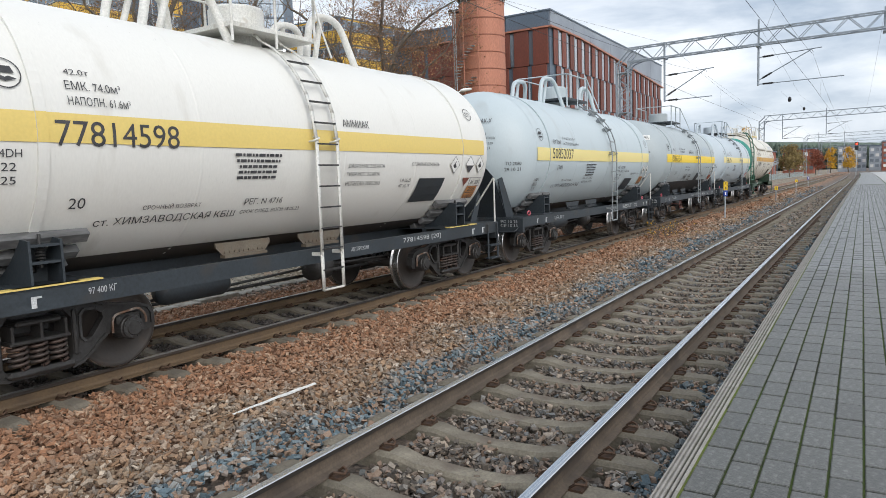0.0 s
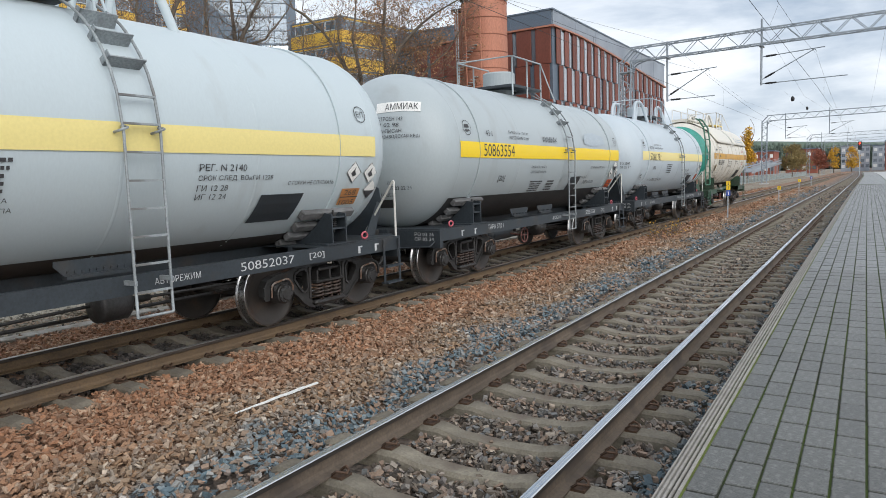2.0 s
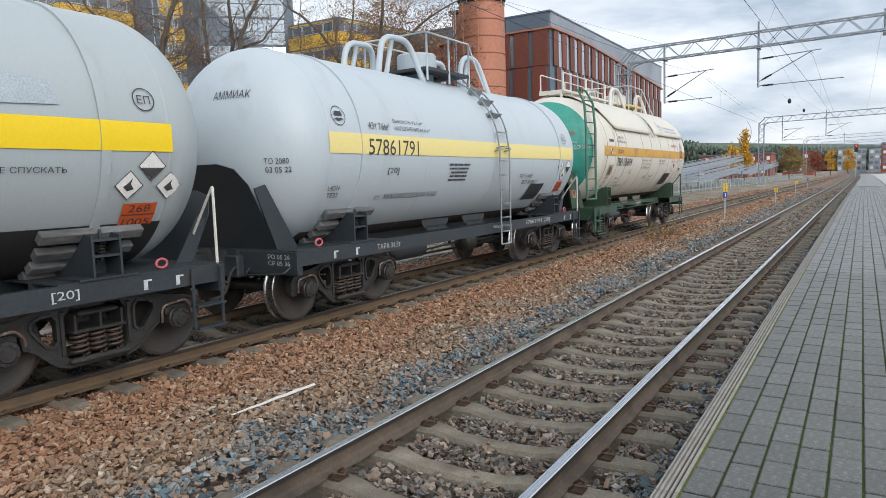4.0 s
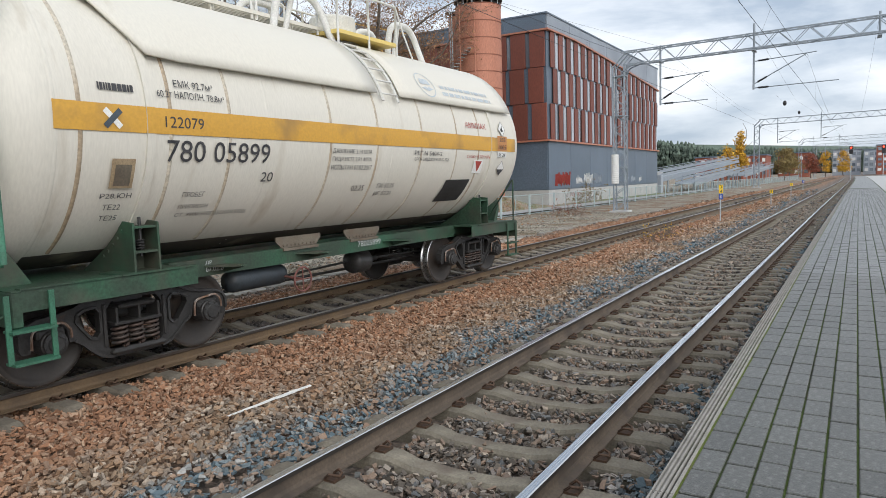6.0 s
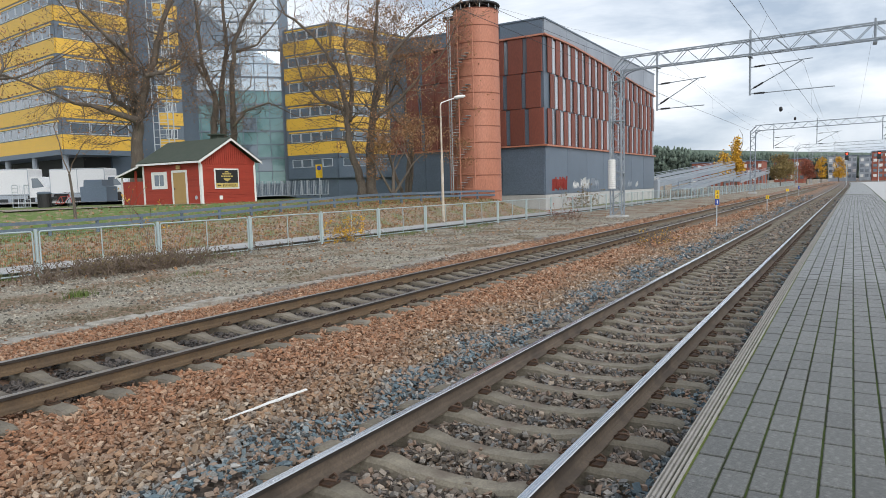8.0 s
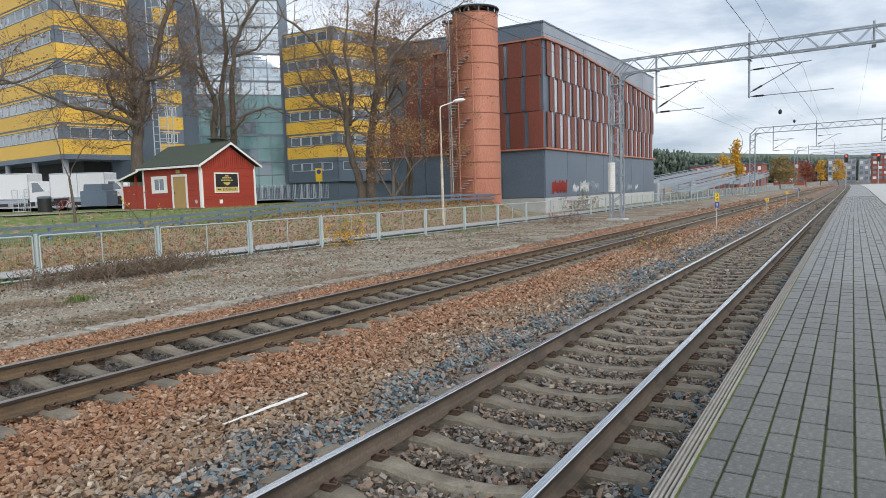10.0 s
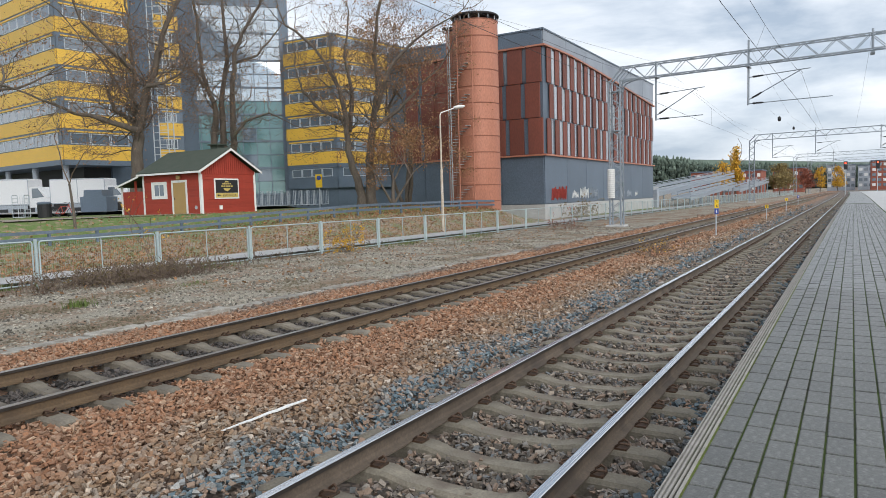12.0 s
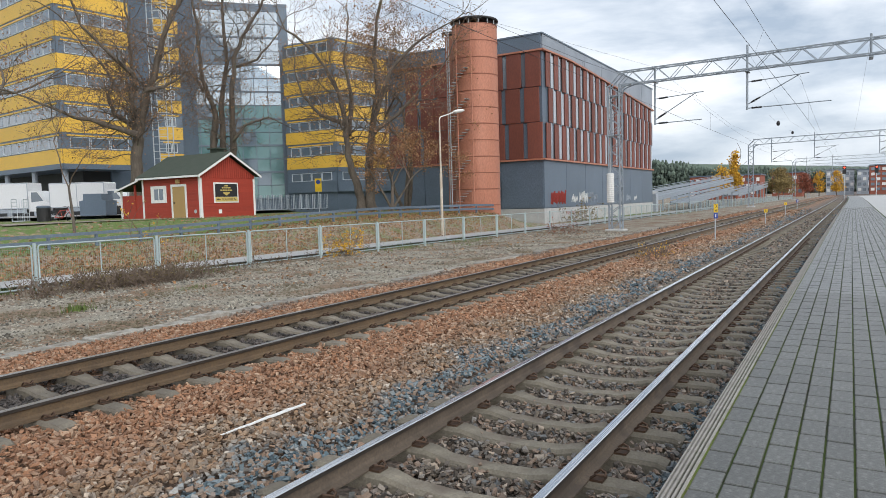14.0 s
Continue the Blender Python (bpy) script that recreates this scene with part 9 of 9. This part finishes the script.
def vehicle(label, m, cab_first, body, cab_len, h_body, h_cab, w=2.3):
    """A box van: body, cab with windows, wheels. Local x runs along it."""
    ob = thing("box_van", m, label, "van", "parked vans")
    bm = bmesh.new()
    box(bm, 0, body, -w / 2, w / 2, 0.75, h_body, bevel=0.06)
    cargo = part("cargo_box", bm, M["van_white"], ob)
    for x in (0.03, body * 0.5, body - 0.03):
        bm = bmesh.new()
        box(bm, x - 0.03, x + 0.03, -w / 2 - 0.012, -w / 2 + 0.01, 0.78, h_body - 0.03)
        part("corner_trim", bm, M["lightclad"], cargo)
    for z in (0.8, h_body - 0.06):
        bm = bmesh.new()
        box(bm, 0.06, body - 0.06, -w / 2 - 0.01, -w / 2 + 0.01, z - 0.04, z + 0.04)
        part("edge_rail", bm, M["lightclad"], cargo)
    for y in (-w / 4, w / 4):
        bm = bmesh.new()
        box(bm, -0.02, 0.0, y - w / 4 + 0.05, y + w / 4 - 0.03, 0.85, h_body - 0.1, bevel=0.008)
        part("rear_door", bm, M["van_white"], cargo)
    for y in (-w / 2 + 0.1, w / 2 - 0.1):
        bm = bmesh.new()
        box(bm, -0.03, 0.0, y - 0.06, y + 0.06, 0.62, 0.74)
        part("tail_lamp", bm, M["ink_red"], ob)
    bm = bmesh.new()
    box(bm, 1.6, body - 0.2, -w / 2 + 0.02, -w / 2 + 0.05, 0.4, 0.72)
    part("side_guard", bm, M["lightclad"], ob)
    bm = bmesh.new()
    plate(bm, [(body, 0.5), (body + cab_len, 0.5), (body + cab_len, 1.25), (body + cab_len - 0.5, 1.45), (body + cab_len - 1.15, h_cab), (body, h_cab)], "y", -w / 2 + 0.1, w / 2 - 0.1)
    cab = part("cab", bm, M["van_white"], ob)
    bm = bmesh.new()
    plate(bm, [(body + 0.25, 1.35), (body + cab_len - 0.65, 1.45), (body + cab_len - 1.2, h_cab - 0.15), (body + 0.25, h_cab - 0.15)], "y", -w / 2 + 0.085, -w / 2 + 0.1)
    part("side_window", bm, M["glass"], cab)
    for x in (0.9, body + cab_len - 0.95):
        bm = bmesh.new()
        lathe(bm, [(0.0, -w / 2 + 0.02), (0.18, -w / 2 + 0.02), (0.3, -w / 2), (0.4, -w / 2 + 0.03), (0.41, -w / 2 + 0.25), (0.0, -w / 2 + 0.25)], 18, "y", (x, 0, 0.41))
        part("wheel", bm, M["tyre"], ob)
    bm = bmesh.new()
    box(bm, 0.2, body, -w / 2 + 0.15, w / 2 - 0.15, 0.5, 0.75)
    part("chassis", bm, M["black"], ob)


ribbon("yard", lambda y: -110.0, lambda y: -49.0 + 0.35 * (y - 30), list(range(27, 60, 3)), 0.26, M["path"], "grey asphalt yard before the offices", "yard")
vehicle("white box lorry parked in the yard", pose(-70.5, 31.5, 1.62, 0, 0, 31), False, 6.2, 2.0, 3.15, 2.4)
vehicle("long white delivery van parked in the yard", pose(-62.6, 35.2, 1.62, 0, 0, 31), True, 5.0, 2.1, 3.0, 2.3)
vehicle("white van parked behind the kiosk", pose(-55.6, 38.2, 1.55, 0, 0, 31), True, 3.2, 2.0, 2.6, 2.2)
bm = bmesh.new()
plate(bm, [(-1.0, 0), (1.0, 0), (1.05, 1.4), (0.75, 1.45), (0.7, 1.95), (-0.7, 1.95), (-0.75, 1.45), (-1.05, 1.4)], "y", -0.9, 0.9)
tagged(part("waste_container", bm, M["darkclad"], m=pose(-51.4, 32.2, 1.4, 0, 0, 31)), "slate-grey waste container in the yard", "waste container")


def litter_bin():
    ob = thing("litter_bin", pose(-45.9, 24.9, 1.25), "black cylindrical litter bin on the lawn", "bin")
    bm = bmesh.new()
    lathe(bm, [(0.0, 0.0), (0.38, 0.0), (0.4, 0.05), (0.4, 1.05), (0.0, 1.05)], 24, "z")
    part("drum", bm, M["black"], ob, smooth=False)
    bm = bmesh.new()
    lathe(bm, [(0.43, 1.02), (0.44, 1.1), (0.36, 1.17), (0.0, 1.2)], 24, "z")
    part("lid", bm, M["darkclad"], ob)
    for i in range(18):
        a = 2 * math.pi * i / 18
        bm = bmesh.new()
        box(bm, 0.4, 0.415, -0.05, 0.05, 0.08, 1.0, Matrix.Rotation(a, 4, "Z"))
        part("slat", bm, M["black"], ob)


litter_bin()


def bicycle():
    ob = thing("bicycle", pose(-44.9, 25.6, 1.27, 0, 0, 31), "red bicycle leaning by the litter bin", "bicycle")
    for x in (-0.55, 0.55):
        bm = bmesh.new()
        tube(bm, [(x + 0.34 * math.cos(2 * math.pi * i / 24), 0, 0.36 + 0.34 * math.sin(2 * math.pi * i / 24)) for i in range(24)], 0.022, 6, closed=True)
        w = part("wheel", bm, M["tyre"], ob)
        bm = bmesh.new()
        for i in range(8):
            a = math.pi * i / 8
            tube(bm, [(x - 0.33 * math.cos(a), 0, 0.36 - 0.33 * math.sin(a)), (x + 0.33 * math.cos(a), 0, 0.36 + 0.33 * math.sin(a))], 0.004, 4)
        part("spokes", bm, M["galv"], w)
    bm = bmesh.new()
    for a, b in (((-0.55, 0.36), (-0.15, 0.85)), ((-0.15, 0.85), (-0.05, 0.32)), ((-0.05, 0.32), (0.4, 0.88)), ((-0.15, 0.8), (0.38, 0.85)), ((-0.55, 0.36), (-0.05, 0.32)), ((0.36, 0.95), (0.55, 0.36))):
        tube(bm, [(a[0], 0, a[1]), (b[0], 0, b[1])], 0.022, 6)
    part("frame", bm, M["ink_red"], ob)
    bm = bmesh.new()
    tube(bm, [(0.36, 0, 0.92), (0.33, 0, 1.05), (0.3, -0.28, 1.07), (0.2, -0.3, 1.05)], 0.016, 6)
    tube(bm, [(0.33, 0, 1.05), (0.3, 0.28, 1.07), (0.2, 0.3, 1.05)], 0.016, 6)
    part("handlebar", bm, M["black"], ob)
    bm = bmesh.new()
    box(bm, -0.3, -0.02, -0.08, 0.08, 0.9, 0.96, bevel=0.02)
    part("saddle", bm, M["black"], ob)


bicycle()


def roll_cage(m, label):
    ob = thing("roll_cage", m, label, "roll cage", "roll cages by the loading bay")
    bm = bmesh.new()
    for x in (-0.4, 0.4):
        tube(bm, bent([(x, -0.3, 0.15), (x, -0.3, 1.6), (x, 0.3, 1.6), (x, 0.3, 0.15)], 0.08), 0.022, 5)
        for i in range(5):
            tube(bm, [(x, -0.3, 0.4 + 0.25 * i), (x, 0.3, 0.4 + 0.25 * i)], 0.012, 4)
    for i in range(6):
        tube(bm, [(-0.4 + 0.16 * i, 0.3, 0.2), (-0.4 + 0.16 * i, 0.3, 1.6)], 0.012, 4)
    part("cage", bm, M["galv"], ob)
    bm = bmesh.new()
    box(bm, -0.42, 0.42, -0.32, 0.32, 0.13, 0.18)
    part("base", bm, M["galv"], ob)
    for x in (-0.35, 0.35):
        bm = bmesh.new()
        cyl(bm, (x, -0.28, 0.06), (x, -0.25, 0.06), 0.06, 10)
        part("castor", bm, M["black"], ob)
    return ob


cage = roll_cage(pose(-50.8, 48.6, 1.5, 0, 0, 50), "galvanised roll cage parked in a row")
for i in range(1, 11):
    copy_thing(cage, pose(-50.8 + 0.42 * i, 48.6 + 0.5 * i, 1.5, 0, 0, 50 + 6 * math.sin(i * 2)))
cage2 = copy_thing(cage, pose(-47.4, 24.2, 1.3, 0, 0, 31))
cage2["label"] = "galvanised roll cage standing on the lawn"

ob = thing("parking_sign", pose(-41.7, 47.4, 1.4, 0, 0, 40), "yellow parking sign with a blue disc on a post", "road sign")
bm = bmesh.new()
tube(bm, [(0, 0, -0.2), (0, 0, 3.0)], 0.04, 8)
part("post", bm, M["galv"], ob)
bm = bmesh.new()
box(bm, -0.3, 0.3, -0.06, -0.04, 1.8, 3.0, bevel=0.005)
face = part("sign_plate", bm, M["sign_yellow"], ob)
bm = bmesh.new()
lathe(bm, [(0.0, -0.07), (0.2, -0.068), (0.2, -0.06)], 20, "y", (0, 0, 2.68))
part("disc", bm, M["sign_blue"], face)


# ---------- small growth and litter on the ground ----------
def scatter_leaves():
    rng = random.Random(15)
    spots = []
    for _ in range(14000):
        y = rng.uniform(6, 46)
        x = fence_line(y) - 3.2 - abs(rng.gauss(0, 4.5))
        spots.append((x, y, ground_height(x, y) + 0.03))
    for _ in range(500):
        y = rng.uniform(8, 48)
        x = rng.uniform(-19.5, -13.5)
        spots.append((x, y, ground_height(x, y) + 0.02))
    ob = leaf_mesh("fallen_leaves", spots, 0.07, M["leaf_brown"], rng, 0.02)
    tagged(ob, "fallen brown leaves scattered over the bank", "leaves", kind="stuff")


scatter_leaves()


def grass_tufts():
    rng = random.Random(16)
    verts, faces = [], []
    def blade(x, y, z, h, lean):
        a = rng.uniform(0, 6.28)
        w = 0.012
        k = len(verts)
        dx, dy = math.cos(a), math.sin(a)
        verts.extend([(x - dy * w, y + dx * w, z), (x + dy * w, y - dx * w, z), (x + dx * lean, y + dy * lean, z + h)])
        faces.append((k, k + 1, k + 2))
    for _ in range(7000):
        y = rng.uniform(6, 46)
        x = fence_line(y) - 3.4 - abs(rng.gauss(0, 6))
        blade(x, y, ground_height(x, y), rng.uniform(0.06, 0.16), rng.uniform(0.02, 0.08))
    for cx, cy, n_, sp, hh in ((-14.8, 8.6, 130, 0.16, 0.2), (-15.6, 12.4, 60, 0.3, 0.12), (-19.3, 16, 240, 0.8, 0.2), (-18.9, 27, 240, 1.2, 0.25), (-19.9, 9.0, 200, 0.5, 0.25), (-18.0, 33, 160, 1.0, 0.25), (-16.5, 30, 80, 0.7, 0.12)):
        for _ in range(n_):
            x, y = cx + rng.gauss(0, sp * 0.5), cy + rng.gauss(0, sp)
            blade(x, y, ground_height(x, y) - 0.01, hh * rng.uniform(0.5, 1.2), rng.uniform(0.02, 0.1))
    tagged(blob("grass", verts, faces, M["grass_blade"]), "short grass and weeds on the bank", "grass", kind="stuff")


grass_tufts()


def twig_bush(label, base, stems, spread, height, seed, leaves, mat, size=0.04):
    ob = thing("bush", pose(*base), label, "bush", "lineside bushes")
    rng = random.Random(seed)
    g = Limbs(seed)
    for _ in range(stems):
        off = Vector((rng.gauss(0, spread[0]), rng.gauss(0, spread[1]), 0))
        g.grow(off, Vector((rng.gauss(0, 0.6), rng.gauss(0, 0.6), 1)).normalized(), 0.014, height * rng.uniform(0.5, 1), 2, 0.02, 0.25)
    t = blob("brushwood", g.thin[0] + [], g.thin[1], M["twig"])
    t.parent = ob
    tagged(t, kind="stuff")
    if leaves:
        lf = leaf_mesh("leaves", [rng.choice(g.tips)[0] for _ in range(leaves)], size, mat, rng, 0.06)
        lf.parent = ob


twig_bush("heap of bare cut twigs by the fence", (-18.5, 12.6, -0.28), 520, (0.5, 1.5), 0.4, 81, 2600, M["leaf_brush"], 0.03)
twig_bush("low bare brush along the fence foot", (-18.9, 19.5, -0.28), 26, (0.25, 2.6), 0.35, 82, 260, M["leaf_brush"], 0.03)
twig_bush("small bush with yellow autumn leaves by the fence", (-18.6, 22.8, -0.28), 12, (0.15, 0.25), 0.9, 83, 900, M["leaf_yellow"], 0.045)
twig_bush("young shrub with yellowing leaves before the kiosk", (-20.6, 15.0, -0.2), 4, (0.1, 0.12), 1.6, 84, 60, M["leaf_yellow"], 0.05)
twig_bush("dry brush by the foot of the mast", (-15.2, 40.0, -0.28), 24, (0.5, 1.2), 0.6, 85, 300, M["leaf_red"])
twig_bush("dry grass tussock between the tracks", (-5.6, 24.0, -0.22), 30, (0.25, 0.9), 0.35, 86, 200, M["leaf_yellow"], 0.03)
twig_bush("yellow-brown thicket beside the hall plinth", (-20.6, 58.0, -0.2), 26, (0.4, 2.0), 1.4, 87, 900, M["leaf_olive"], 0.06)


def verge_gravel():
    """Loose pale gravel between the far track and the fence."""
    rng = np.random.default_rng(12)
    k = 34000
    x, y = rng.uniform(-19.2, -10.95, k), 4 + 40 * rng.random(k) ** 1.4
    keep = (-x / y) < 2.4
    x, y = x[keep], y[keep]
    z = np.array([ground_height(a, b) for a, b in zip(x, y)]) - 0.002
    ob = scatter_stones("verge_gravel", np.stack([x, y, z], 1), 0.038 * rng.uniform(0.35, 1.6, len(x)), M["gravel"], 4)
    tagged(ob, "loose pale gravel and stones of the verge", "gravel", kind="stuff")


M["gravel"] = material("gravel_stone", (0.31, 0.29, 0.245), 0.9, 0, (0.18, 0.165, 0.135), 3, 0.5, 40, 0.2, spread=0.75, random_from="island", dirt=(0.13, 0.105, 0.065), dirt_scale=0.55, dirt_edge=(0.5, 0.6))
verge_gravel()


# ---------- what moves ----------
def motions():
    """The train rolls past at a steady pace, towards and past the camera; its wheelsets turn with it."""
    for wagon, y3 in TRAIN:
        rows = []
        for i in range(29):
            y = y3 - SPEED * (i * 0.5 - 3.0)
            rows.append((i * 0.5, pose(train_line(y), y, 0, 0, 0, -math.degrees(math.atan(train_line(y + 0.5) - train_line(y - 0.5))))))
        walk(wagon, rows)
    for k, (wheelset, y) in enumerate(WHEELSETS):
        walk(wheelset, [(i / 15, pose(0, y, WHEEL, math.degrees(SPEED * i / 15 / WHEEL) % 360 + 17 * k, 0, 0)) for i in range(211)])


motions()
